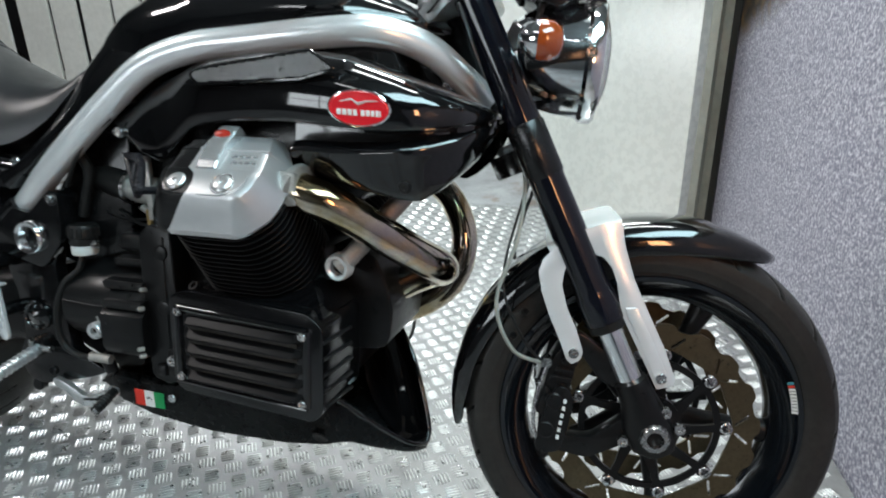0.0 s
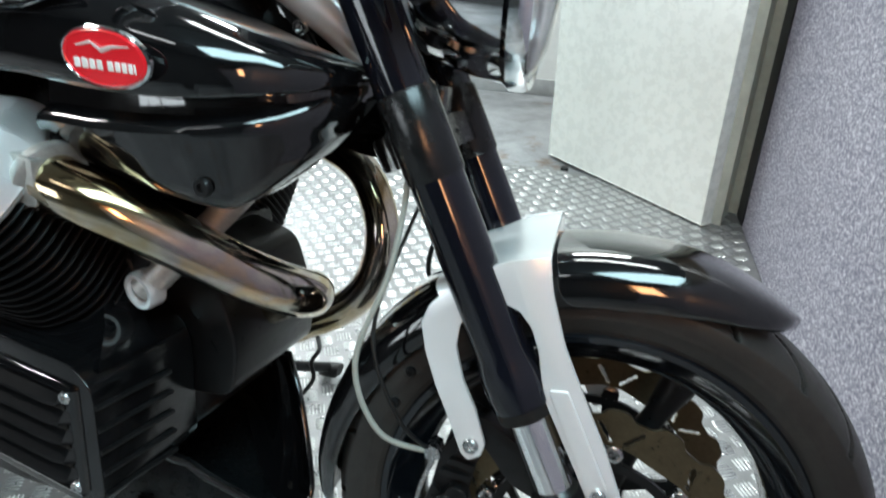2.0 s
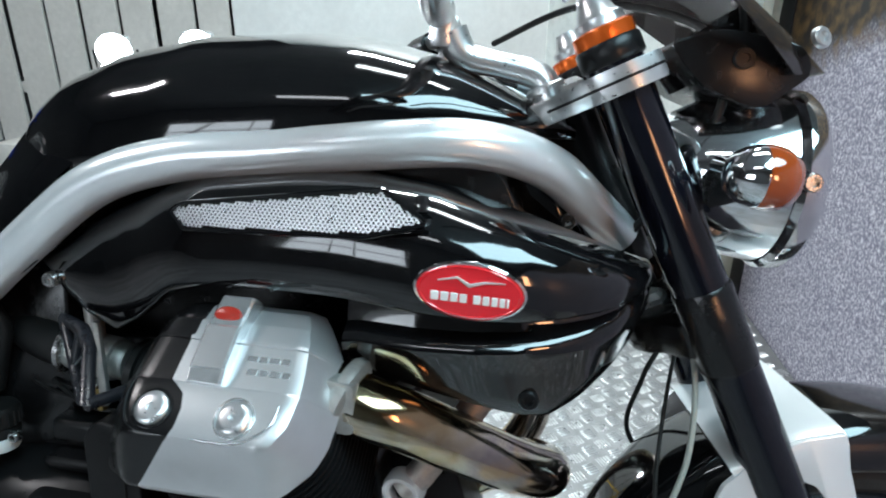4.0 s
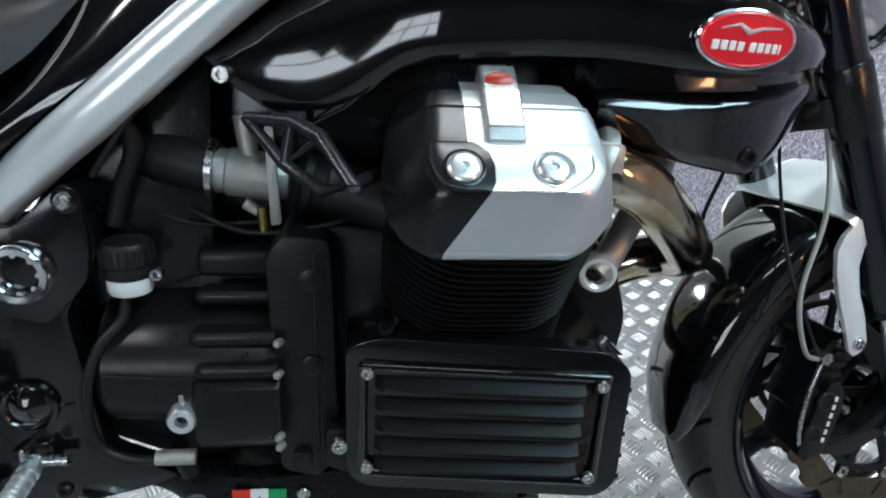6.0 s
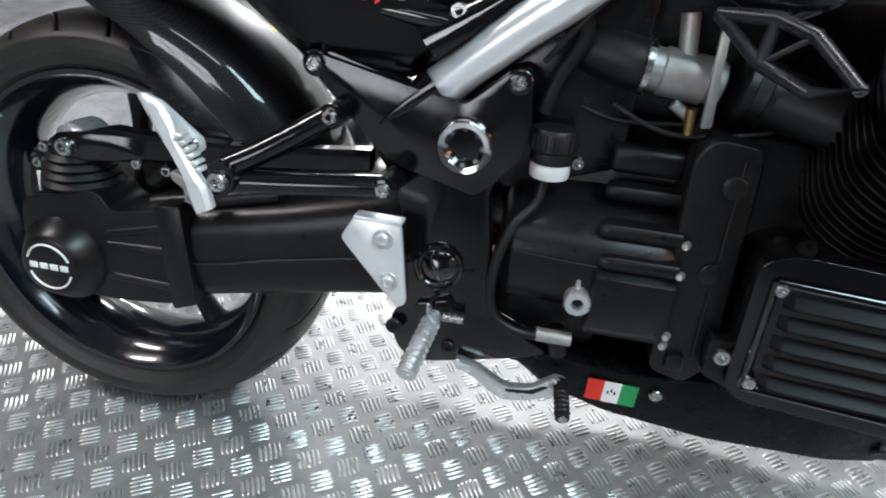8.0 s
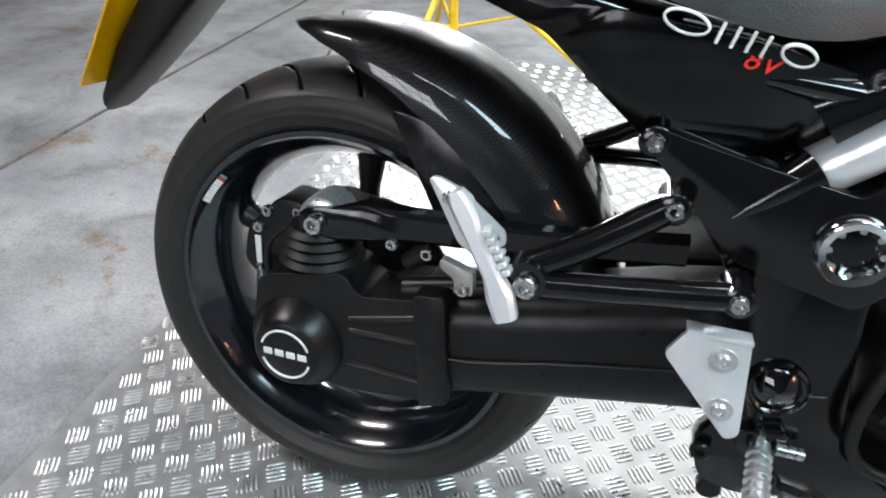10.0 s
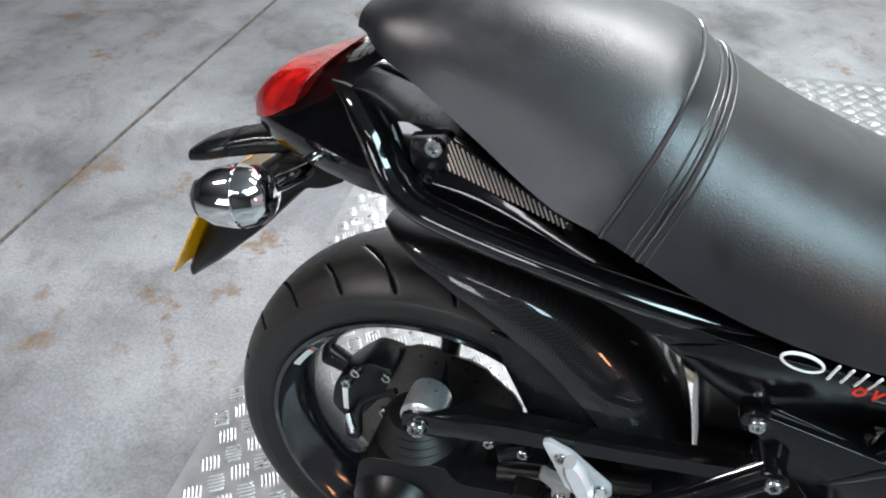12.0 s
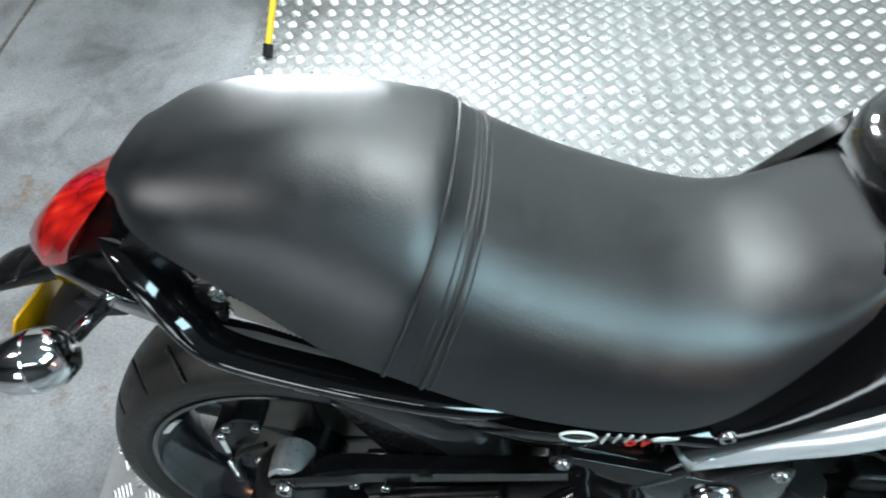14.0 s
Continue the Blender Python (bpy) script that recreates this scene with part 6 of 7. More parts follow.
# side shrouds below the tank: x, lower edge, upper edge, outer y
SH = [(0.690, 0.742, 0.752, 0.150), (0.72, 0.714, 0.775, 0.160), (0.752, 0.694, 0.800, 0.168), (0.789, 0.683, 0.820, 0.176), (0.820, 0.700, 0.831, 0.184), (0.850, 0.724, 0.839, 0.194), (0.868, 0.738, 0.842, 0.200), (0.897, 0.747, 0.850, 0.208), (0.98, 0.755, 0.857, 0.218), (1.046, 0.756, 0.859, 0.226), (1.118, 0.750, 0.852, 0.231), (1.163, 0.748, 0.838, 0.229), (1.20, 0.748, 0.826, 0.222), (1.232, 0.750, 0.814, 0.210), (1.26, 0.753, 0.803, 0.194), (1.285, 0.756, 0.792, 0.172), (1.303, 0.759, 0.784, 0.144), (1.316, 0.762, 0.777, 0.110), (1.321, 0.764, 0.772, 0.076)]
# lower lip of the front part: x, lip top, bottom
LIP = [(1.046, 0.722, 0.712), (1.056, 0.724, 0.694), (1.070, 0.724, 0.678), (1.11, 0.723, 0.669), (1.163, 0.724, 0.658), (1.20, 0.726, 0.651), (1.228, 0.729, 0.648), (1.252, 0.733, 0.662), (1.276, 0.738, 0.684), (1.296, 0.744, 0.706), (1.311, 0.751, 0.732), (1.318, 0.756, 0.748)]
for s in (-1, 1):
    rings = []
    for x in np.concatenate([np.linspace(0.690, 0.90, 22), np.linspace(0.91, 1.14, 16), np.linspace(1.15, 1.27, 14), np.linspace(1.276, 1.321, 12)]):
        zl, zh, yo = (lerp_table(x, SH, k) for k in (1, 2, 3))
        h = zh - zl
        ring = [(0.62, zh), (0.80, zh - 0.03 * h), (0.905, zh - 0.14 * h), (0.965, zh - 0.30 * h), (0.990, zh - 0.46 * h), (1.0, zh - 0.62 * h), (1.0, zh - 0.80 * h), (0.992, zl + 0.06 * h), (0.978, zl + 0.015 * h), (0.95, zl), (0.84, zl + 0.02 * h), (0.62, zl + 0.06 * h)]
        rings.append([(x, s * yo * y, z) for y, z in ring])
    sh = part("side_shroud", loft(rings), GLOSS, bike, "glossy black side shroud with a mesh intake", sharp=32)
    rings = []
    for x in np.linspace(1.046, 1.318, 32):
        zc, yo = lerp_table(x, SH, 1), lerp_table(x, SH, 3)
        lt, zb = lerp_table(x, LIP, 1), lerp_table(x, LIP, 2)
        h = lt - zb
        ring = [(0.60, zc + 0.006), (0.86, zc + 0.006), (0.865, zc - 0.008), (0.875, lt + 0.007), (0.905, lt + 0.003), (0.935, lt - 0.002), (0.945, lt - 0.008), (0.930, lt - 0.016), (0.900, lt - 0.30 * h - 0.012), (0.872, zb + 0.24 * h), (0.850, zb + 0.05 * h), (0.83, zb), (0.60, zb + 0.02 * h)]
        rings.append([(x, s * yo * y, z) for y, z in ring])
    part("intake_scoop", loft(rings), GLOSS, sh, "glossy black scoop below the shroud", sharp=40)
    # mesh grille
    bm = bmesh.new()
    for d in (1, -1):
        for k in range(-30, 90):
            o = 0.86 + k * 0.0042
            run = []
            for t in np.linspace(0, 1, 30):
                x, z = o + d * 0.05 * t, 0.790 + 0.065 * t
                lo = np.interp(x, [0.885, 0.901, 1.073, 1.120], [0.8185, 0.807, 0.816, 0.828])
                hi = np.interp(x, [0.885, 0.896, 1.083, 1.120], [0.8195, 0.825, 0.851, 0.8285])
                if 0.885 <= x <= 1.120 and lo <= z <= hi:
                    run.append((x, z))
            if len(run) > 1:
                yy = lambda q: s * (lerp_table(q[0], SH, 3) * 0.962 + 0.011 - 0.25 * (q[1] - 0.82))
                rod((run[0][0], yy(run[0]), run[0][1]), (run[-1][0], yy(run[-1]), run[-1][1]), 0.0008, 4, bm)
    part("mesh_grille", bm, ALU, sh, "silver wire mesh grille")
    bm = bmesh.new()
    hull = [(0.882, 0.819), (0.900, 0.805), (1.074, 0.814), (1.124, 0.828), (1.084, 0.853), (0.896, 0.827)]
    v = [bm.verts.new((x, s * (lerp_table(x, SH, 3) * 0.962 + 0.0085 - 0.25 * (z - 0.82)), z)) for x, z in hull]
    bm.faces.new(v)
    part("grille_back", bm, RUBBER_PART, sh, "dark grille backing")
    rim = [(x, s * (lerp_table(x, SH, 3) * 0.962 + 0.0115 - 0.25 * (z - 0.82)), z) for x, z in rounded(hull, 0.006)]
    part("grille_rim", tube(rim + [rim[0]], 0.0022, 8, cap=False), GLOSS, sh)
    # badge
    bm = lathe([(1.0, 0.0), (1.0, 0.0035), (0.955, 0.0045), (0.93, 0.0035), (0.0, 0.0042)], (0, 0, 0), (0, 0, 1), 48, cap=False)
    bmat = Matrix.Translation((1.160, s * 0.2335, 0.778)) @ pose(0, 0, 0, 90 if s < 0 else -90, 0, 0) @ pose(0, 0, 0, 7, 0, -2)
    oval = bm.copy()
    for q in bm.verts:
        q.co.x *= 0.0455
        q.co.y *= 0.0250
    bm.transform(bmat)
    badge = part("badge", bm, CHROME, sh, "chrome rim of the oval badge")
    for q in oval.verts:
        q.co.x *= 0.0425
        q.co.y *= 0.0222
        q.co.z += 0.0012
    oval.transform(bmat)
    part("badge_face", oval, RED, badge, "red enamel badge face")
    for pts in ([(-0.026, 0.008), (-0.010, 0.012), (0.0, 0.006), (0.012, 0.010), (0.028, 0.011)],):
        bm = tube([(x, z, 0.0056) for x, z in pts], [0.0008, 0.002, 0.0035, 0.002, 0.0008], 8, flat=0.4)
        bm.transform(bmat)
        part("badge_shape", bm, WHITE, badge, "plain pale winged shape")
    for x0, x1 in ((-0.0310, -0.0245), (-0.0230, -0.0165), (-0.0150, -0.0090), (-0.0075, -0.0015), (0.0035, 0.0095), (0.0110, 0.0165), (0.0180, 0.0230), (0.0245, 0.0290), (0.0300, 0.0320)):
        bm = block((x0, -0.0095, 0.0045), (x1, -0.0015, 0.0058), 0.0008, 1)
        bm.transform(bmat)
        part("badge_bar", bm, WHITE, badge, "plain white bar")
    screw(sh, (1.211, s * 0.190, 0.670), (0, s, 0), 0.009, 0.006, BLACK)
    screw(sh, (0.709, s * 0.158, 0.727), (0, s, 0), 0.0085, 0.008)
    part("head_gusset", prism(rounded([(1.165, 0.872), (1.205, 0.850), (1.262, 0.765), (1.240, 0.745), (1.175, 0.790)], 0.01), s * 0.045, s * 0.065, 0.004), GLOSS, bike, "glossy black gusset by the steering head")
    screw(bike, (1.235, s * 0.066, 0.810), (0, s, 0), 0.008, 0.005)

# ---- front end: built straight ahead, then turned about the steering axis ----
FWD = Vector((0.899, 0, 0.438)).normalized()
AX0 = Vector((1.563, 0, 0.306))
DISCMAT = grain(material("bronze_disc_steel", (0.13, 0.105, 0.065), 0.35, 0.9), 20, 0.2, 8, 0.05, 0.1, 400)


def along(d, y=0.0, f=0.0):
    """A point d metres up the fork from the axle, y to the left and f forward."""
    return AX0 + AXIS * d + FWD * f + Vector((0, y, 0))


for s in (-1, 1):
    y = s * 0.098
    fk = part("fork_leg", lathe([(0.027, 0.185), (0.0300, 0.187), (0.0308, 0.200), (0.0302, 0.225), (0.0288, 0.232), (0.0270, 0.245), (0.0265, 0.46), (0.0265, 0.745)], along(0, y), AXIS, 36), FORKBLK, bike, "blue-black anodised upside-down fork leg", True)
    part("stanchion", lathe([(0.0205, 0.06), (0.0205, 0.19)], along(0, y), AXIS, 32), CHROME, fk, "chromed stanchion", True)
    part("dust_seal", lathe([(0.022, 0.172), (0.0285, 0.174), (0.0285, 0.186), (0.026, 0.188)], along(0, y), AXIS, 32), RUBBER_PART, fk, "black dust seal", True)
    part("axle_clamp", loft([[along(d, y + s * 0.004 + wy * math.cos(a), wf * math.sin(a) - o) for a in np.linspace(0, 2 * math.pi, 20, endpoint=False)] for d, wy, wf, o in ((0.088, 0.025, 0.025, 0), (0.06, 0.0265, 0.027, 0.0), (0.02, 0.028, 0.036, 0.004), (-0.02, 0.026, 0.036, 0.003), (-0.036, 0.018, 0.022, 0))]), BLACK, fk, "black cast axle clamp", True)
    part("axle_nut", lathe([(0.022, 0.0), (0.022, 0.010), (0.019, 0.014), (0.0125, 0.014), (0.011, -0.004), (0, -0.004)], along(0, s * 0.122), (0, s, 0), 28, cap=False), STEEL, fk, "steel axle end", True)
    part("caliper_arm", prism(rounded([(1.545, 0.350), (1.560, 0.300), (1.470, 0.252), (1.405, 0.262), (1.400, 0.285), (1.470, 0.285), (1.515, 0.320)], 0.010), s * 0.080, s * 0.105, 0.005), BLACK, fk, "black cast caliper arm", True)
    part("caliper_arm", prism(rounded([(1.530, 0.395), (1.545, 0.350), (1.480, 0.380), (1.430, 0.440), (1.445, 0.452)], 0.008), s * 0.080, s * 0.102, 0.004), BLACK, fk, "black cast caliper arm", True)
    for p in ((1.520, 0.290), (1.578, 0.342), (1.600, 0.318)):
        screw(fk, (p[0], s * 0.110, p[1]), (0, s, 0), 0.009, 0.008, STEEL, True)
    # lower clamp
    part("lower_clamp", lathe([(0.027, 0.420), (0.0288, 0.424), (0.0288, 0.500), (0.027, 0.504)], along(0, y), AXIS, 36), PLASTIC, fk, "black lower fork clamp", True)
    part("fork_cap", lathe([(0.0268, 0.742), (0.0268, 0.752), (0.0235, 0.756), (0.0225, 0.770), (0.018, 0.774), (0.012, 0.790), (0.0, 0.790)], along(0, y), AXIS, 32, cap=False), ALU, fk, "silver fork cap with adjuster", True)
    part("cap_ring", lathe([(0.0275, 0.748), (0.0282, 0.750), (0.0282, 0.760), (0.0245, 0.762)], along(0, y), AXIS, 32), ORANGE, fk, "orange anodised ring", True)
    part("collar", lathe([(0.0285, 0.728), (0.030, 0.730), (0.030, 0.746), (0.0285, 0.748)], along(0, y), AXIS, 32), BLACK, fk, "black collar", True)
    # front brake
    dc = s * 0.068
    hub_at = Vector((AX0.x, dc, AX0.z - 0.004))
    first = radians(2.5)
    nu, nr = 540, 20
    slots = []
    for k in range(9):
        a = first + 2 * math.pi * k / 9
        for q in (1, -1):
            start = Vector((math.cos(a + q * 0.055), math.sin(a + q * 0.055))) * 0.1295
            slots.append((start, start + Vector((math.cos(a + q * 0.68), math.sin(a + q * 0.68))) * 0.024))
    solid = {}
    for i in range(nu):
        a = 2 * math.pi * (i + 0.5) / nu
        for j in range(nr):
            c = Vector((math.cos(a), math.sin(a))) * (0.1235 + 0.0380 * (j + 0.5) / nr)
            gone = False
            for p, e in slots:
                if (c - p).length < 0.03:
                    t = max(0.0, min(1.0, (c - p).dot(e - p) / (e - p).length_squared))
                    gone = gone or (c - p - (e - p) * t).length < 0.0023
            solid[i, j] = not gone
    bm = bmesh.new()
    grid = {}
    for side in (0, 1):
        for i in range(nu):
            a = 2 * math.pi * i / nu
            for j in range(nr + 1):
                r = 0.1235 + 0.0380 * j / nr + (j / nr) ** 3 * 0.0042 * math.tanh(2.2 * math.sin(18 * (a - first) + 0.8)) + (1 - j / nr) ** 3 * 0.0022 * math.cos(9 * (a - first))
                grid[side, i, j] = bm.verts.new((hub_at.x + r * math.cos(a), dc + (0.0022 if side else -0.0022), hub_at.z + r * math.sin(a)))
    for (i, j), there in solid.items():
        if not there:
            continue
        n = (i + 1) % nu
        for side in (0, 1):
            bm.faces.new([grid[side, *q] for q in ((i, j), (n, j), (n, j + 1), (i, j + 1))][::1 if side else -1])
        for other, p, q in ((((i - 1) % nu, j), (i, j), (i, j + 1)), ((n, j), (n, j), (n, j + 1)), ((i, j - 1), (i, j), (n, j)), ((i, j + 1), (i, j + 1), (n, j + 1))):
            if not solid.get(other, False):
                bm.faces.new((grid[0, *p], grid[0, *q], grid[1, *q], grid[1, *p]))
    disc = part("brake_disc", bm, DISCMAT, bike, "bronze-tinted wave-edge brake disc with milled slots", True)
    for k in range(9):
        a = first + 2 * math.pi * k / 9
        d = Vector((math.cos(a), 0, math.sin(a)))
        t = Vector((-math.sin(a), 0, math.cos(a)))
        rings = [[hub_at + d * r + t * (w * q[0] + bow) + Vector((0, 0.003 * q[1], 0)) for q in ((-1, -1), (1, -1), (1, 1), (-1, 1))] for r, w, bow in ((0.040, 0.011, -0.008), (0.060, 0.0075, -0.006), (0.085, 0.0055, -0.002), (0.100, 0.0065, 0.0), (0.110, 0.0105, 0.0), (0.119, 0.0095, 0.0))]
        part("carrier_arm", loft(rings), BLACK, disc, "black disc carrier arm", True)
        part("bobbin", lathe([(0.0095, -0.004), (0.0095, 0.0035), (0.0082, 0.0045), (0.0060, 0.0045), (0.0050, 0.0030), (0.0, 0.0030)], hub_at + d * 0.1165, (0, s, 0), 20, cap=False), STEEL, disc, "steel bobbin", True)
    part("carrier_ring", lathe([(0.0985, -0.0028), (0.1085, -0.0028), (0.1085, 0.0028), (0.0985, 0.0028), (0.0985, -0.0028)], hub_at, (0, s, 0), 72, cap=False), BLACK, disc, "black carrier ring", True)
    part("carrier_hub", lathe([(0.030, -0.006), (0.050, -0.005), (0.050, 0.005), (0.030, 0.006)], hub_at, (0, s, 0), 36), BLACK, disc, "black carrier hub", True)
    cp = part("front_caliper", prism(rounded([(1.392, 0.258), (1.408, 0.250), (1.426, 0.262), (1.432, 0.330), (1.444, 0.398), (1.440, 0.424), (1.424, 0.430), (1.404, 0.398), (1.392, 0.330)], 0.010), s * 0.034, s * 0.092, 0.008, 3), BLACK, bike, "black four-piston radial brake caliper", True)
    part("outer_half", prism(rounded([(1.387, 0.262), (1.400, 0.252), (1.426, 0.258), (1.436, 0.292), (1.443, 0.334), (1.437, 0.362), (1.418, 0.366), (1.403, 0.334), (1.393, 0.290)], 0.008), s * 0.090, s * 0.1055, 0.0045, 3), BLACK, cp, "black outer caliper half", True)
    for zc, xc in ((0.292, 1.404), (0.340, 1.414)):
        part("piston_housing", lathe([(0.0135, -0.004), (0.0135, 0.0012), (0.0115, 0.0026), (0.0085, 0.0020), (0.0, 0.0020)], (xc, s * 0.1050, zc), (0, s, 0), 24, cap=False), BLACK, cp, "round piston cap", True)
    for k in range(4):
        zc = 0.372 + 0.014 * k
        part("caliper_rib", prism(rounded([(1.404 + 0.008 * k, zc), (1.436 + 0.004 * k, zc - 0.004), (1.438 + 0.004 * k, zc + 0.003), (1.407 + 0.008 * k, zc + 0.007)], 0.002), s * 0.060, s * 0.098, 0.002), BLACK, cp, "", True)
    part("bridge", prism(rounded([(1.386, 0.318), (1.400, 0.312), (1.408, 0.352), (1.398, 0.360)], 0.004), s * 0.030, s * 0.100, 0.003), BLACK, cp, "", True)
    for k in range(6):
        f0 = k / 6
        part("maker_bar", prism([(1.4195 + 0.0095 * f0 + a, 0.279 + 0.0715 * f0 + b) for a, b in ((0.0, 0.0), (0.0048, -0.0011), (0.0056, 0.0058), (0.0010, 0.0069))], s * 0.1055, s * 0.1062), WHITE, cp, "plain pale bar", True)
    part("banjo_bolt", rod((1.398, s * 0.088, 0.402), (1.398, s * 0.110, 0.402), 0.009, 6), STEEL, cp, "steel banjo bolt", True)
    wire("bridge_pipe", [(1.394, s * 0.100, 0.268), (1.384, s * 0.104, 0.300), (1.386, s * 0.104, 0.350), (1.398, s * 0.102, 0.392)], 0.003, STEEL, cp, "thin steel bridge pipe", True)
    for p in ((1.400, 0.262), (1.430, 0.416)):
        screw(cp, (p[0], s * 0.092, p[1]), (0, s, 0), 0.0075, 0.007, STEEL, True)
    # silver fender bracket: one plate with two legs
    outer = [(1.491, 0.627), (1.499, 0.591), (1.516, 0.542), (1.538, 0.498), (1.567, 0.442), (1.588, 0.394), (1.584, 0.383), (1.562, 0.376), (1.555, 0.389), (1.541, 0.416), (1.505, 0.482), (1.498, 0.505), (1.492, 0.534), (1.483, 0.556), (1.470, 0.571), (1.450, 0.578), (1.428, 0.570), (1.415, 0.548), (1.413, 0.525), (1.423, 0.490), (1.438, 0.461), (1.451, 0.424), (1.447, 0.411), (1.435, 0.404), (1.427, 0.411), (1.414, 0.442), (1.396, 0.480), (1.383, 0.515), (1.377, 0.544), (1.383, 0.563), (1.402, 0.584), (1.424, 0.602), (1.455, 0.618)]
    fl_ = part("fender_bracket", prism(rounded(outer, 0.003), s * 0.104, s * 0.111, 0.0025), BRACKET, bike, "silver fender bracket with two legs", True)
    part("leg_ridge", prism(rounded([(1.506, 0.498), (1.524, 0.500), (1.574, 0.402), (1.558, 0.392)], 0.003), s * 0.110, s * 0.1155, 0.002), BRACKET, fl_, "", True)
    screw(fl_, (1.566, s * 0.1155, 0.396), (0, s, 0), 0.0080, 0.004, STEEL, True)
    screw(fl_, (1.437, s * 0.111, 0.422), (0, s, 0), 0.0080, 0.005, STEEL, True)

# front fender
def fender_ring(deg, inset):
    tabs = [(57, 0.025, 0.319, 0.308), (61, 0.050, 0.321, 0.299), (68, 0.066, 0.322, 0.289), (78, 0.073, 0.323, 0.277), (90, 0.075, 0.322, 0.269), (104, 0.076, 0.322, 0.269), (150, 0.073, 0.322, 0.280), (176, 0.066, 0.321, 0.292), (186, 0.050, 0.320, 0.300), (190, 0.035, 0.319, 0.308)]
    w, rc, re = (lerp_table(deg, tabs, k) for k in (1, 2, 3))
    d = Vector((math.cos(radians(deg)), 0, math.sin(radians(deg))))
    return [AX0 + d * (re + (rc - re) * (1 - abs(s) ** 3) - inset) + Vector((0, (w - inset) * math.sin(s * math.pi / 2), 0)) for s in np.linspace(-1, 1, 21)]


fen = part("front_fender", loft([fender_ring(a, 0) + fender_ring(a, 0.003)[::-1] for a in np.linspace(57, 190, 60)]), GLOSS, bike, "glossy black front fender", True, sharp=55)
rings = []
for deg in (102.5, 107, 112, 117, 122.5):
    d = Vector((math.cos(radians(deg)), 0, math.sin(radians(deg))))
    top = [AX0 + d * (0.331 - 0.016 * abs(q) ** 6) + Vector((0, 0.110 * math.sin(q * math.pi / 2), 0)) for q in np.linspace(-1, 1, 27)]
    rings.append(top + [p - d * 0.004 for p in top[::-1]])
part("fender_saddle", loft(rings), SILVER, fen, "silver fender saddle", True)
for p, q in (((1.40, 0.53), 1), ((1.36, 0.47), 1), ((1.345, 0.43), 1)):
    screw(fen, (p[0], -0.071, p[1]), RAX, 0.006, 0.004, BLACK, True)

# triple clamps
def clamp_outline():
    return [(0.030, -0.030), (0.040, -0.075), (0.042, -0.098), (0.034, -0.128), (0.005, -0.138), (-0.030, -0.130), (-0.048, -0.105), (-0.062, -0.080), (-0.085, -0.062), (-0.100, -0.035), (-0.100, 0.035), (-0.085, 0.062), (-0.062, 0.080), (-0.048, 0.105), (-0.030, 0.130), (0.005, 0.138), (0.034, 0.128), (0.042, 0.098), (0.040, 0.075), (0.030, 0.030)]


for d0, d1, mt, lab in ((0.700, 0.724, ALU, "machined aluminium top clamp"), (0.440, 0.475, PLASTIC, "black bottom clamp")):
    out = rounded(clamp_outline(), 0.008, 2)
    out = out if d0 > 0.6 else [(f * 0.62 - 0.012, y * 0.80) for f, y in out]
    bm = loft([[along(d0, y, f * 0.97) for f, y in out], [along(d0 + 0.003, y, f) for f, y in out], [along(d1 - 0.003, y, f) for f, y in out], [along(d1, y, f * 0.97) for f, y in out]])
    tc = part("fork_clamp", bm, mt, bike, lab, True)
    part("stem_nut", lathe([(0.022, d1), (0.022, d1 + 0.006), (0.016, d1 + 0.012), (0.008, d1 + 0.012)], along(0, 0, -0.037), AXIS, 6), ALU, tc, "", True)
    if d0 > 0.6:
        # Thin black bead along the edge of the top clamp.
        part("clamp_groove", tube([along(d0 + 0.012, y, f * 1.004) for f, y in out[2:24]], 0.0014, 6), BLACK, tc, "thin black line round the clamp", True)
for s in (-1, 1):
    ri = part("handlebar_riser", tube(catmull([along(0.722, s * 0.05, -0.060), along(0.748, s * 0.05, -0.062), along(0.775, s * 0.05, -0.095), along(0.795, s * 0.05, -0.120), along(0.820, s * 0.05, -0.125)], 5), [0.017, 0.0145, 0.013, 0.015, 0.018], 18), ALU, bike, "curved aluminium handlebar riser", True)
    part("riser_cap", block(along(0.815, s * 0.05 - 0.018, -0.150), along(0.850, s * 0.05 + 0.018, -0.108), 0.006), ALU, ri, "aluminium riser cap", True)
    screw(ri, along(0.731, s * 0.05, -0.06) + Vector((0, 0, 0.0)), AXIS, 0.020, 0.007, ALU, True)
hb0 = along(0.842, 0, -0.128)
hb = part("handlebar", tube(catmull([hb0 + Vector(p) for p in ((-0.125, -0.42, -0.012), (-0.060, -0.31, 0.015), (-0.005, -0.20, 0.020), (0, -0.10, 0.0), (0, 0, 0), (0, 0.10, 0.0), (-0.005, 0.20, 0.020), (-0.060, 0.31, 0.015), (-0.125, 0.42, -0.012))], 6), [0.011, 0.011, 0.012, 0.0145, 0.0145, 0.0145, 0.012, 0.011, 0.011], 18), ALU, bike, "silver tapered handlebar", True)
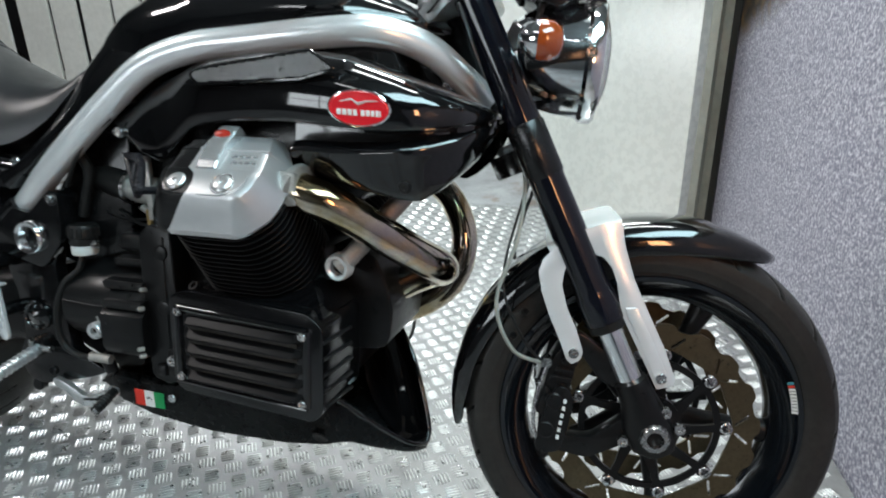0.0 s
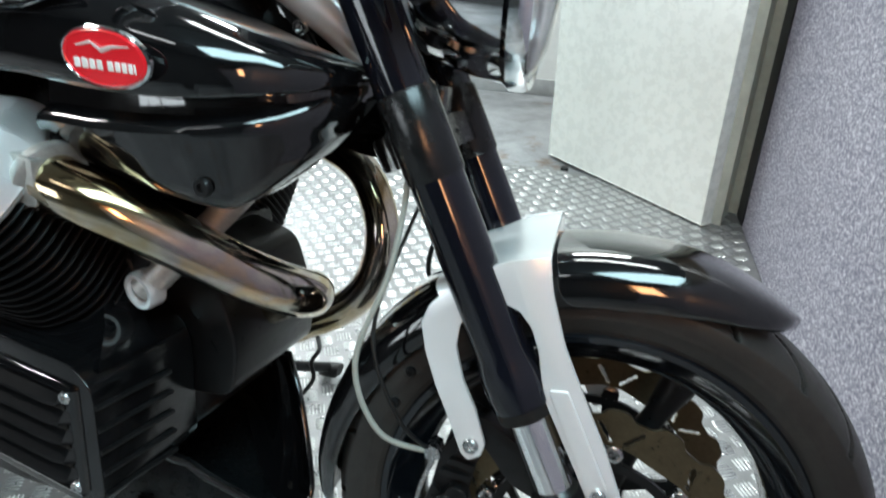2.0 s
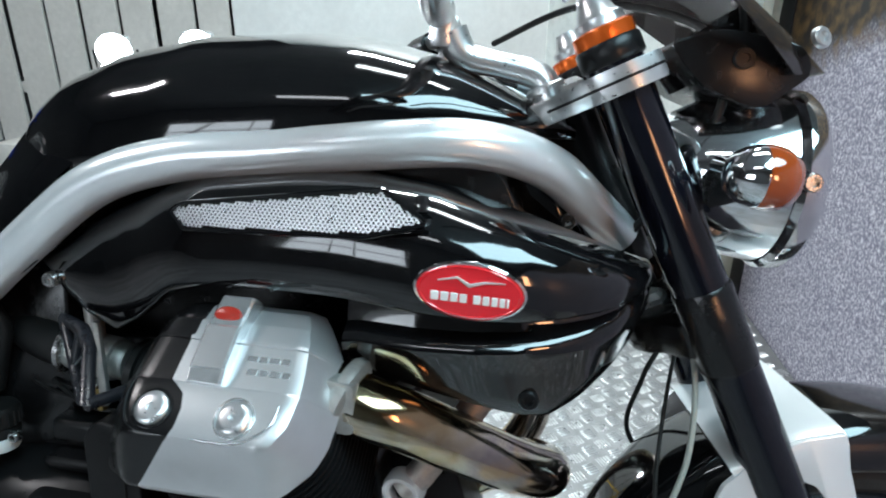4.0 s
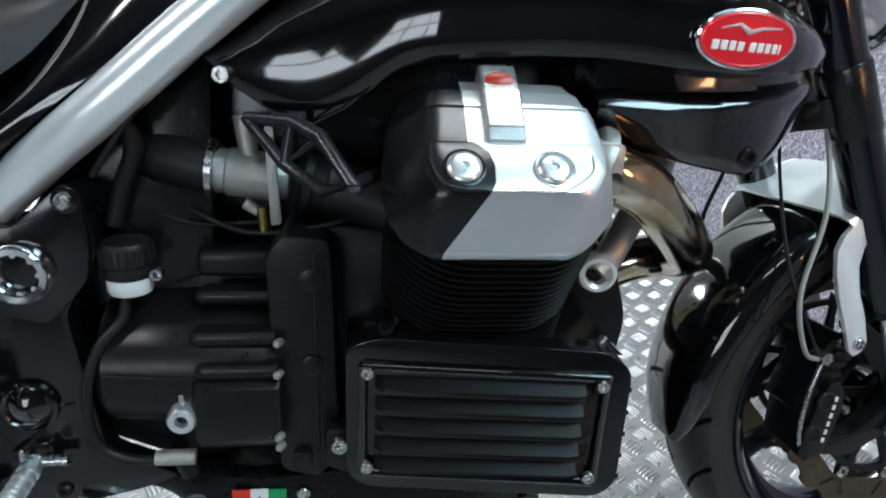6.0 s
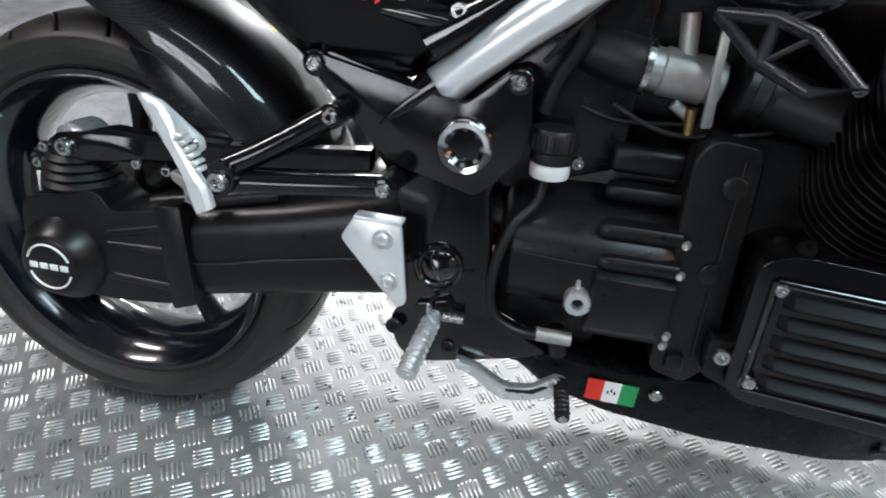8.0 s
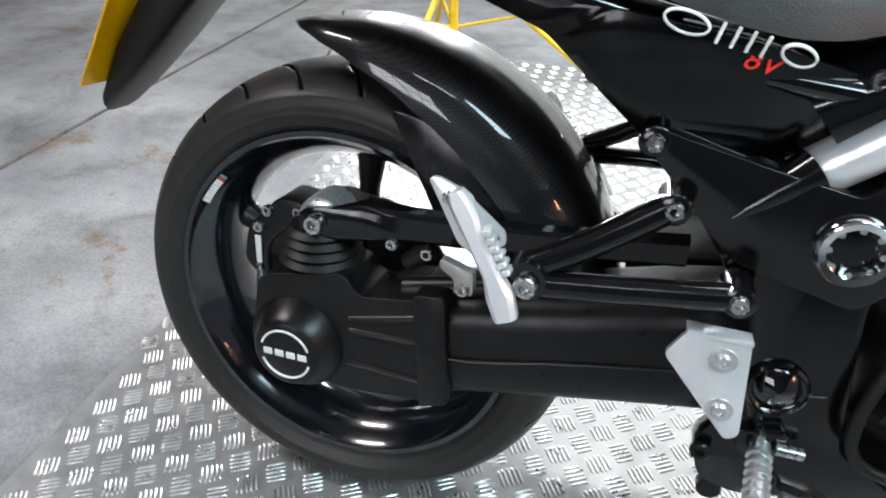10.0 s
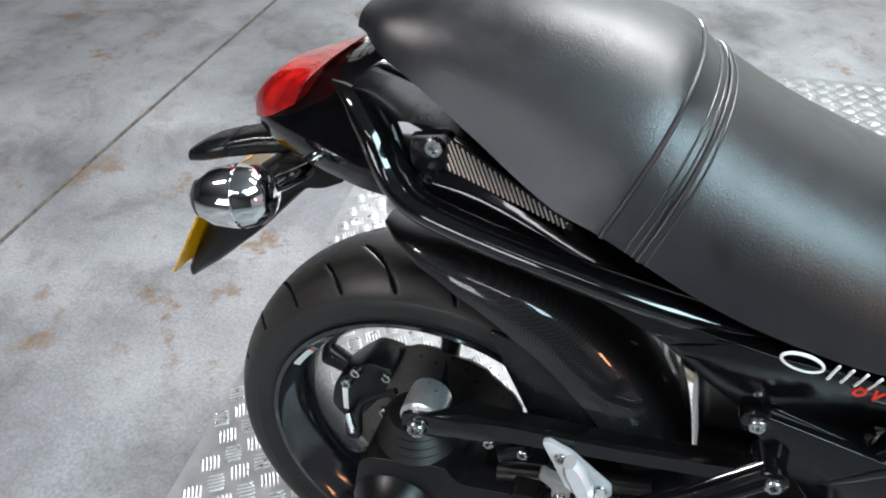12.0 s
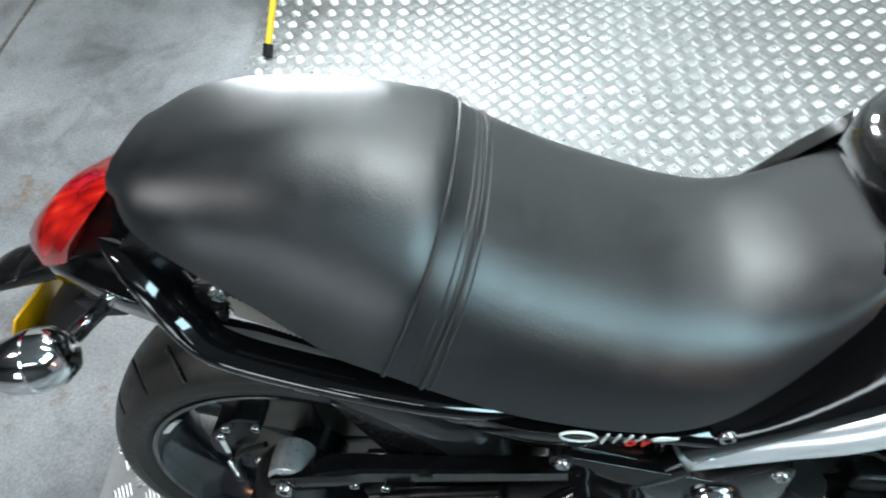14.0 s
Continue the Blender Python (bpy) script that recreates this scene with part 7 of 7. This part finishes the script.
for s in (-1, 1):
    part("grip", tube([hb0 + Vector((-0.068, s * 0.325, 0.012)), hb0 + Vector((-0.128, s * 0.425, -0.013))], 0.0165, 18), RUBBER_PART, hb, "black rubber grip", True)
    part("switch_housing", tube([hb0 + Vector((-0.040, s * 0.275, 0.016)), hb0 + Vector((-0.066, s * 0.320, 0.012))], [0.018, 0.021, 0.018], 16), PLASTIC, hb, "black switch housing", True)
    part("lever", tube(catmull([hb0 + Vector((0.008, s * 0.245, 0.012)), hb0 + Vector((0.000, s * 0.30, 0.006)), hb0 + Vector((-0.040, s * 0.36, -0.004)), hb0 + Vector((-0.075, s * 0.42, -0.020))], 6), [0.007, 0.006, 0.006, 0.007], 12), ALU, hb, "silver hand lever", True)
    part("lever_perch", tube([hb0 + Vector((-0.010, s * 0.215, 0.020)), hb0 + Vector((0.010, s * 0.255, 0.016))], [0.017, 0.019, 0.013], 14), PLASTIC, hb, "black lever perch", True)
part("lock_barrel", lathe([(0.020, 0.0), (0.020, 0.022), (0.017, 0.026), (0.012, 0.026), (0.011, 0.020)], (1.150, 0.030, 0.940), (-0.35, -0.6, 0.6), 28), PLASTIC, bike, "black ignition lock barrel")
part("lock_face", lathe([(0.011, 0.020), (0.010, 0.0235), (0, 0.0235)], (1.150, 0.030, 0.940), (-0.35, -0.6, 0.6), 20, cap=False), CAST, bike)

# headlamp, instruments, fly screen, front indicators
HLC, HLA = Vector((1.440, 0, 0.858)), Vector((1, 0, -0.06)).normalized()
hl = part("headlamp", lathe([(0.030, -0.140), (0.055, -0.128), (0.074, -0.095), (0.084, -0.050), (0.088, -0.012), (0.088, 0.0)], HLC, HLA, 48), CHROME, bike, "chrome headlamp shell", True)
part("headlamp_ring", lathe([(0.089, -0.016), (0.094, -0.010), (0.094, 0.004), (0.090, 0.010), (0.083, 0.008), (0.083, -0.002)], HLC, HLA, 48, cap=False), CHROME, hl, "chrome headlamp ring", True)
HGLASS = material("headlamp_glass", (0.9, 0.9, 0.9), 0.04)
HGLASS.node_tree.nodes["Principled BSDF"].inputs["Transmission Weight"].default_value = 0.85
part("headlamp_glass", lathe([(0.084, 0.003), (0.070, 0.014), (0.045, 0.022), (0.0, 0.025), (0.0, 0.022), (0.045, 0.019), (0.070, 0.011), (0.083, 0.000)], HLC, HLA, 40, cap=False), HGLASS, hl, "clear headlamp glass", True)
part("reflector_bowl", lathe([(0.082, -0.003), (0.062, -0.03), (0.035, -0.05), (0.0, -0.055)], HLC, HLA, 40, cap=False), CHROME, hl, "bright reflector bowl", True)
for s in (-1, 1):
    part("headlamp_bracket", prism(rounded([(1.335, 0.868), (1.380, 0.880), (1.432, 0.874), (1.434, 0.852), (1.385, 0.846), (1.340, 0.832)], 0.01), s * 0.086, s * 0.094, 0.003), PLASTIC, bike, "black headlamp bracket", True)
    screw(bike, (1.432, s * 0.094, 0.862), (0, s, 0), 0.009, 0.006, STEEL, True)
    fi = part("front_indicator", lathe([(0.006, -0.026), (0.015, -0.023), (0.022, -0.014), (0.0265, -0.003), (0.0265, 0.002)], (1.356, s * 0.160, 0.868), (1, 0, -0.08), 34), CHROME, bike, "chrome front indicator shell", True)
    part("lens", lathe([(0.0270, 0.001), (0.0275, 0.008), (0.0260, 0.019), (0.019, 0.030), (0.006, 0.035)], (1.356, s * 0.160, 0.868), (1, 0, -0.08), 30), AMBER, fi, "amber indicator lens", True)
    part("stem", rod((1.352, s * 0.15, 0.870), (1.345, s * 0.10, 0.874), 0.008, 14), CHROME, fi, "", True)
part("instrument", lathe([(0.050, -0.03), (0.052, 0.0), (0.049, 0.012), (0.044, 0.010), (0.0, 0.008)], (1.345, 0.0, 0.995), (-0.55, 0, 0.83), 36, cap=False), PLASTIC, bike, "black round instrument", True)
part("instrument_bracket", prism(rounded([(1.295, 0.985), (1.345, 1.000), (1.420, 0.985), (1.430, 0.960), (1.385, 0.925), (1.330, 0.945)], 0.012), -0.075, 0.075, 0.006), PLASTIC, bike, "black instrument bracket", True)
for s in (-1, 1):
    screw(bike, (1.365, s * 0.075, 0.972), (0, s, 0), 0.010, 0.004, BLACK, True)
SMOKE = material("smoked_screen", (0.06, 0.05, 0.05), 0.05, 0, 0.0)
SMOKE.node_tree.nodes["Principled BSDF"].inputs["Transmission Weight"].default_value = 0.75
rings = []
for t in np.linspace(0, 1, 12):
    x0, z0 = 1.468 - 0.155 * t - 0.02 * t * t, 0.968 + 0.125 * t
    w = 0.085 + 0.045 * math.sin(t * 2.2)
    row = [Vector((x0 - 0.06 * q * q, w * q, z0 - 0.01 * q * q)) for q in np.linspace(-1, 1, 17)]
    rings.append(row + [p - Vector((0.003, 0, -0.001)) for p in row[::-1]])
part("fly_screen", loft(rings), SMOKE, bike, "small smoked fly screen", True)
for s in (-1, 1):
    screw(bike, (1.424, s * 0.086, 0.990), (0.5, s, 0.3), 0.010, 0.006, ALU, True)

# cables and hoses
wire("brake_hose", [(1.30, -0.06, 0.80), (1.345, -0.085, 0.70), (1.345, -0.115, 0.60), (1.318, -0.13, 0.50), (1.345, -0.125, 0.425), (1.395, -0.10, 0.398)], 0.0030, GREYCABLE, bike, "grey braided brake hose", True)
wire("brake_hose", [(1.31, 0.06, 0.79), (1.360, 0.06, 0.68), (1.345, 0.08, 0.60), (1.335, 0.09, 0.52), (1.40, 0.09, 0.44)], 0.0032, RUBBER_PART, bike, "black brake hose", True)
wire("clutch_cable", [(1.13, 0.30, 1.03), (1.24, 0.16, 1.06), (1.34, 0.02, 1.02), (1.36, -0.05, 0.95), (1.33, -0.04, 0.86), (1.26, -0.02, 0.76)], 0.0045, RUBBER_PART, bike, "black control cable", True)
wire("throttle_cable", [(1.12, -0.30, 1.03), (1.22, -0.20, 1.07), (1.345, -0.10, 1.03), (1.37, -0.03, 0.93), (1.32, -0.01, 0.84)], 0.0045, RUBBER_PART, bike, "black control cable", True)
wire("speed_cable", [(1.395, -0.10, 0.398), (1.36, -0.115, 0.44), (1.325, -0.10, 0.52), (1.34, -0.04, 0.62), (1.37, 0.02, 0.72)], 0.0022, RUBBER_PART, bike, "thin black cable", True)
part("hose_splitter", block((1.338, -0.020, 0.735), (1.362, 0.020, 0.765), 0.004), PLASTIC, bike, "black hose splitter", True)
for k in range(3):
    part("brass_union", rod((1.350 + 0.010 * k, -0.062, 0.765 - 0.028 * k), (1.350 + 0.010 * k, -0.046, 0.765 - 0.028 * k), 0.008, 12), material("copper_union", (0.6, 0.33, 0.2), 0.25, 1.0) if k == 0 else bpy.data.materials["copper_union"], bike, "copper hose union", True)

# rims: printed mark, valve
for c, r, yy, a0, st_ in ((AX0, 0.2205, -0.0535, 0.36, True), (RC, 0.2195, -0.0785, 2.35, False)):
    for k in range(10):
        a = a0 + (-1 if st_ else 1) * 0.024 * k
        d = Vector((math.cos(a), 0, math.sin(a)))
        t = Vector((-math.sin(a), 0, math.cos(a)))
        p0 = c + d * r + Vector((0, yy, 0))
        v = [p0 + t * (-0.0020) - d * 0.004 + Vector((0, 0.003, 0)), p0 + t * 0.0020 - d * 0.004 + Vector((0, 0.003, 0)), p0 + t * 0.0020 + d * 0.004 + Vector((0, -0.001, 0)), p0 - t * 0.0020 + d * 0.004 + Vector((0, -0.001, 0))]
        n = Vector((0, -1, 0))
        part("rim_mark", loft([v, [q + n * 0.0008 for q in v]]), (WHITE, REDTXT, material("teal_vinyl", (0.05, 0.3, 0.35), 0.4))[0 if k > 1 else (1 if k == 1 else 2)], front_wheel if st_ else rear_wheel, "plain pale bar", st_)

# side stand, on the far side
part("side_stand", tube(catmull([(0.86, 0.12, 0.24), (0.90, 0.22, 0.21), (0.985, 0.435, 0.116)], 5), [0.013, 0.012, 0.011], 14), BLACK, bike, "black side stand")
part("stand_foot", loft([[(x, 0.450 + w * math.cos(a), 0.096 + h * math.sin(a) + 0.004 * k) for a in np.linspace(0, 2 * math.pi, 16, endpoint=False)] for k, (x, w, h) in enumerate(((0.962, 0.014, 0.010), (0.968, 0.019, 0.015), (1.000, 0.021, 0.016), (1.008, 0.016, 0.012)))]), RUBBER_PART, bike, "black rubber stand foot")
wire("drain_hose", [(1.120, 0.16, 0.345), (1.101, 0.20, 0.298), (1.086, 0.20, 0.270), (1.089, 0.20, 0.238), (1.070, 0.195, 0.205)], 0.0038, RUBBER_PART, bike, "thin black drain hose")
# silencer on the far side and its pipe
part("mid_pipe", tube(catmull([(1.12, 0.0, 0.42), (0.90, 0.05, 0.25), (0.70, 0.10, 0.26), (0.45, 0.15, 0.33), (0.25, 0.19, 0.42)], 6), 0.024, 20), HEATED, bike, "steel exhaust mid pipe")
part("silencer", tube([(0.30, 0.195, 0.40), (0.27, 0.20, 0.415), (0.0, 0.225, 0.51), (-0.14, 0.235, 0.56), (-0.15, 0.235, 0.563)], [0.030, 0.055, 0.058, 0.055, 0.045], 32), ALU, bike, "brushed metal silencer")

# ---- door, jamb, boards, work lamps ----
def upright(name, a, b, t, z0, z1, mat, bevel=0.004):
    """A standing slab from a to b on the plan, t thick towards its left."""
    a, b = Vector((*a, 0)), Vector((*b, 0))
    d = (b - a)
    ln = d.length
    bm = block((0, 0, z0), (ln, t, z1), bevel)
    ang = math.atan2(d.y, d.x)
    bm.transform(Matrix.Translation(a) @ Matrix.Rotation(ang, 4, "Z"))
    return bm


door = finish(upright("door_1", (1.714, 1.600), (1.07, 2.140), -0.042, 0.010, 2.05, DOORPAINT), "door_1", DOORPAINT)
tagged(door, "white gloss-painted door standing ajar", "door", kind="structure")
dk_ = finish(lathe([(0.012, 0), (0.012, 0.03), (0.024, 0.045), (0.024, 0.055), (0.015, 0.062)], (1.17, 2.050, 1.02), (-0.64, -0.77, 0), 24), "door_handle", CHROME, door)
stop = finish(lathe([(0.016, 0), (0.016, 0.016), (0.010, 0.020)], (1.170, 1.985, -0.004), (0, 0, 1), 18), "door_stop", RUBBER_PART)
tagged(stop, "small black rubber door stop on the floor", "door stop")
JAMB = grain(material("cream_jamb_paint", (0.55, 0.54, 0.47), 0.4), 6, 0.15)
jamb = finish(upright("trim", (1.770, 1.790), (1.806, 1.895), -0.06, -0.006, 2.10, JAMB), "trim_door_jamb", JAMB)
tagged(jamb, "cream painted door jamb beside the display board", "door frame", kind="structure")
post = finish(upright("trim", (1.740, 1.650), (1.772, 1.792), -0.03, -0.006, 2.10, JAMB), "trim_door_stile", JAMB)
tagged(post, "cream painted strip between the door and its jamb", "door frame", kind="structure")
hinge = finish(rod((1.757, 1.745, 0.20), (1.757, 1.745, 0.30), 0.010, 12), "hinge", material("worn_brass", (0.35, 0.22, 0.08), 0.4, 0.9), door)

edge_strip = finish(upright("trim", (1.8105, 1.957), (1.8445, 1.670), -0.004, 0.0, 1.59, DARKROOM, 0.0), "trim_board_edge", grain(material("dark_print_margin", (0.018, 0.017, 0.022), 0.45), 12, 0.3))
tagged(edge_strip, "dark printed margin of the display board", "trim", kind="structure")
skirt = finish(block((-0.95, 3.235, -0.006), (4.4, 3.25, 0.09), 0.004), "baseboard", grain(material("grey_skirting", (0.35, 0.36, 0.36), 0.5), 6, 0.15))
tagged(skirt, "grey skirting along the white wall", "skirting", kind="structure")

# white boards with gaps, in front of a dark store
xb = -0.98
widths = (0.215, 0.25, 0.23, 0.26, 0.24, 0.27, 0.24, 0.30, 0.42)
gaps = (0.030, 0.045, 0.030, 0.035, 0.030, 0.050, 0.032, 0.14, 0.0)
first = None
for wd, gp in zip(widths, gaps):
    bm = block((xb - wd, 3.245, 0.0), (xb, 3.270, 2.6), 0.003, 1)
    ob = finish(bm, "wall_board", BOARD)
    tagged(ob, "tall off-white painted board of a slatted partition", "board", "boards of the partition")
    xb -= wd + gp
rail = finish(block((xb, 3.272, 0.35), (-0.96, 3.32, 0.43), 0.004), "partition_rail", BOARD)
tagged(rail, "off-white rail behind the partition boards", "rail", kind="structure")
rail2 = finish(block((xb, 3.272, 2.1), (-0.96, 3.32, 2.18), 0.004), "partition_rail", BOARD)
tagged(rail2, "off-white rail behind the partition boards", "rail", kind="structure")

# work lamp stand: tripod, post, bar and two flood lamps
ST = Vector((-0.480, 1.78, 0))
stand = new("work_lamp_stand")
stand.matrix_world = Matrix.Translation(ST)
tagged(stand, "yellow and black tripod work lamp stand on the tread plate", "lamp stand")
feet = [(-0.066, -0.440), (0.558, 0.020), (-0.213, 0.330)]
for fx, fy in feet:
    lg = part("leg", tube([(0, 0, 0.42), (fx, fy, 0.018)], 0.011, 14), YPAINT, stand, "yellow tubular leg")
    part("rubber_foot", tube([(fx * 0.96, fy * 0.96, 0.034), (fx * 1.02, fy * 1.02, 0.003)], 0.017, 14), RUBBER_PART, lg, "black rubber foot")
    part("strut", tube([(0, 0, 0.16), (fx * 0.52, fy * 0.52, 0.23)], 0.006, 10), YPAINT, stand, "yellow strut")
for z0, z1, mt in ((0.10, 0.22, YPAINT), (0.22, 0.40, YPAINT), (0.40, 0.50, PLASTIC), (0.50, 0.58, YPAINT), (0.58, 0.72, PLASTIC)):
    part("post_band", rod((0, 0, z0), (0, 0, z1), 0.019 if z0 < 0.45 else 0.017, 18), mt, stand, "yellow band" if mt is YPAINT else "black band")
part("hub", rod((0, 0, 0.385), (0, 0, 0.435), 0.028, 20), PLASTIC, stand, "black hub")
part("cross_bar", block((-0.26, -0.012, 0.695), (0.28, 0.012, 0.719), 0.003), YPAINT, stand, "yellow cross bar")
for kx in (-0.14, 0.235):
    part("bar_knob", rod((kx - 0.03, 0.0, 0.678), (kx + 0.03, 0.0, 0.678), 0.010, 12), PLASTIC, stand, "black knob")
GLOW = bpy.data.materials.new("lamp_glow")
GLOW.use_nodes = True
GLOW.node_tree.nodes["Principled BSDF"].inputs["Emission Color"].default_value = (0.84, 0.95, 1.0, 1)
GLOW.node_tree.nodes["Principled BSDF"].inputs["Emission Strength"].default_value = 14
for pos, aim in ((FLOOD_A, (0.5, -0.6, 0.55)), (FLOOD_B, (0.6, -0.6, 0.50))):
    m = look(Vector(pos) + (Vector(pos) - Vector(aim)).normalized() * 0.006, aim)
    fl2 = new("flood_lamp")
    fl2.matrix_world = m
    tagged(fl2, "lit square work flood lamp on the yellow bar", "flood lamp", "flood lamps")
    part("housing", block((-0.060, -0.055, 0.004), (0.060, 0.055, 0.055), 0.012, 2), ALU, fl2, "pale metal finned housing")
    part("glow_panel", lathe([(0.068, 0.003), (0.068, -0.001), (0.062, -0.002), (0.0, -0.002)], (0, 0, 0), (0, 0, 1), 32), GLOW, fl2, "glowing lamp panel")
    for k in range(6):
        part("cooling_fin", block((-0.052 + 0.020 * k, -0.045, 0.054), (-0.048 + 0.020 * k, 0.045, 0.072)), ALU, fl2)
    part("yoke", tube([(-0.082, 0.0, 0.03), (-0.082, -0.090, 0.03), (0.082, -0.090, 0.03), (0.082, 0.0, 0.03)], 0.005, 8), PLASTIC, fl2, "black yoke")

# blue motorcycle parked in the store behind the partition
blue = new("parked_motorcycle")
blue.matrix_world = pose(-5.75, 4.15, -0.006, 0, 0, 12)
tagged(blue, "blue faired motorcycle parked behind the white partition", "motorcycle")
for wx in (-0.70, 0.70):
    bw = part("wheel", lathe([(0.20, -0.03), (0.215, -0.035), (0.215, 0.035), (0.20, 0.03)], (wx, 0, 0.305), (0, 1, 0), 40, cap=False), RIMBLK, blue, "black wheel rim")
    part("tyre", lathe([(0.215, -0.055), (0.26, -0.062), (0.295, -0.040), (0.305, 0.0), (0.295, 0.040), (0.26, 0.062), (0.215, 0.055)], (wx, 0, 0.305), (0, 1, 0), 48, cap=False), RUBBER, bw, "black tyre")
    part("disc", lathe([(0.06, -0.002), (0.14, -0.002), (0.14, 0.002), (0.06, 0.002)], (wx, -0.05, 0.305), (0, 1, 0), 36, cap=False), STEEL, bw, "steel brake disc")
    part("hub", rod((wx, -0.06, 0.305), (wx, 0.06, 0.305), 0.05, 20), RIMBLK, bw)
    for k in range(3):
        a = 2.09 * k
        part("spoke", rod((wx, 0, 0.305), (wx + 0.205 * math.cos(a), 0, 0.305 + 0.205 * math.sin(a)), 0.018, 8), RIMBLK, bw)


def blue_shell(st):
    return loft([[(x, w * math.copysign(abs(math.cos(a)) ** 0.7, math.cos(a)), zc + h * math.copysign(abs(math.sin(a)) ** 0.8, math.sin(a))) for a in np.linspace(0, 2 * math.pi, 24, endpoint=False)] for x, w, zc, h in st])


part("fairing", blue_shell(((0.20, 0.16, 0.62, 0.20), (0.35, 0.21, 0.68, 0.28), (0.55, 0.20, 0.82, 0.26), (0.72, 0.14, 0.90, 0.16), (0.84, 0.05, 0.90, 0.06))), BLUE, blue, "glossy blue fairing")
part("fuel_tank", blue_shell(((-0.12, 0.10, 0.86, 0.06), (0.0, 0.15, 0.90, 0.11), (0.18, 0.17, 0.94, 0.13), (0.34, 0.13, 0.94, 0.11), (0.42, 0.07, 0.92, 0.07))), BLUE, blue, "glossy blue fuel tank")
part("tail", blue_shell(((-0.90, 0.04, 1.02, 0.03), (-0.72, 0.10, 0.98, 0.07), (-0.50, 0.13, 0.92, 0.08), (-0.35, 0.12, 0.86, 0.06))), BLUE, blue, "glossy blue tail")
part("seat", blue_shell(((-0.55, 0.09, 0.98, 0.03), (-0.40, 0.13, 0.92, 0.05), (-0.22, 0.13, 0.88, 0.05), (-0.08, 0.08, 0.90, 0.04))), RUBBER_PART, blue, "black seat")
part("engine", blue_shell(((-0.25, 0.14, 0.46, 0.14), (-0.10, 0.19, 0.48, 0.20), (0.20, 0.19, 0.50, 0.22), (0.34, 0.13, 0.52, 0.16))), BLACK, blue, "black engine")
part("swing_arm", rod((-0.70, 0.09, 0.305), (-0.15, 0.10, 0.45), 0.03, 12), BLACK, blue)
for s in (-1, 1):
    part("fork_leg", rod((0.70, s * 0.09, 0.305), (0.46, s * 0.09, 0.98), 0.024, 14), ALU, blue, "silver fork leg")
    part("grip", rod((0.44, s * 0.20, 1.00), (0.34, s * 0.34, 0.98), 0.017, 12), RUBBER_PART, blue, "black grip")
    part("mirror", blue_shell(((0.58, 0.03, 1.20, 0.02), (0.62, 0.07, 1.21, 0.04), (0.66, 0.03, 1.21, 0.02))), PLASTIC, blue, "black mirror")
    blue.children[-1].location.y = s * 0.22
    part("mirror_stem", rod((0.62, s * 0.22, 1.19), (0.66, s * 0.10, 1.03), 0.008, 8), PLASTIC, blue)
part("screen", blue_shell(((0.50, 0.13, 1.08, 0.02), (0.62, 0.13, 1.06, 0.05), (0.74, 0.09, 0.99, 0.05))), SMOKE, blue, "smoked screen")
part("side_stand", rod((-0.05, 0.15, 0.36), (-0.02, 0.30, 0.004), 0.012, 10), BLACK, blue)

# small white boxes on the concrete by the partition
for x0, x1, y0, hh in ((-2.33, -2.17, 2.62, 0.14), (-2.09, -1.80, 2.73, 0.11)):
    bx_ = finish(block((x0, y0, -0.006), (x1, y0 + 0.20, hh), 0.004), "white_box", BOARD)
    tagged(bx_, "small white box on the concrete by the partition", "box", "boxes by the partition")
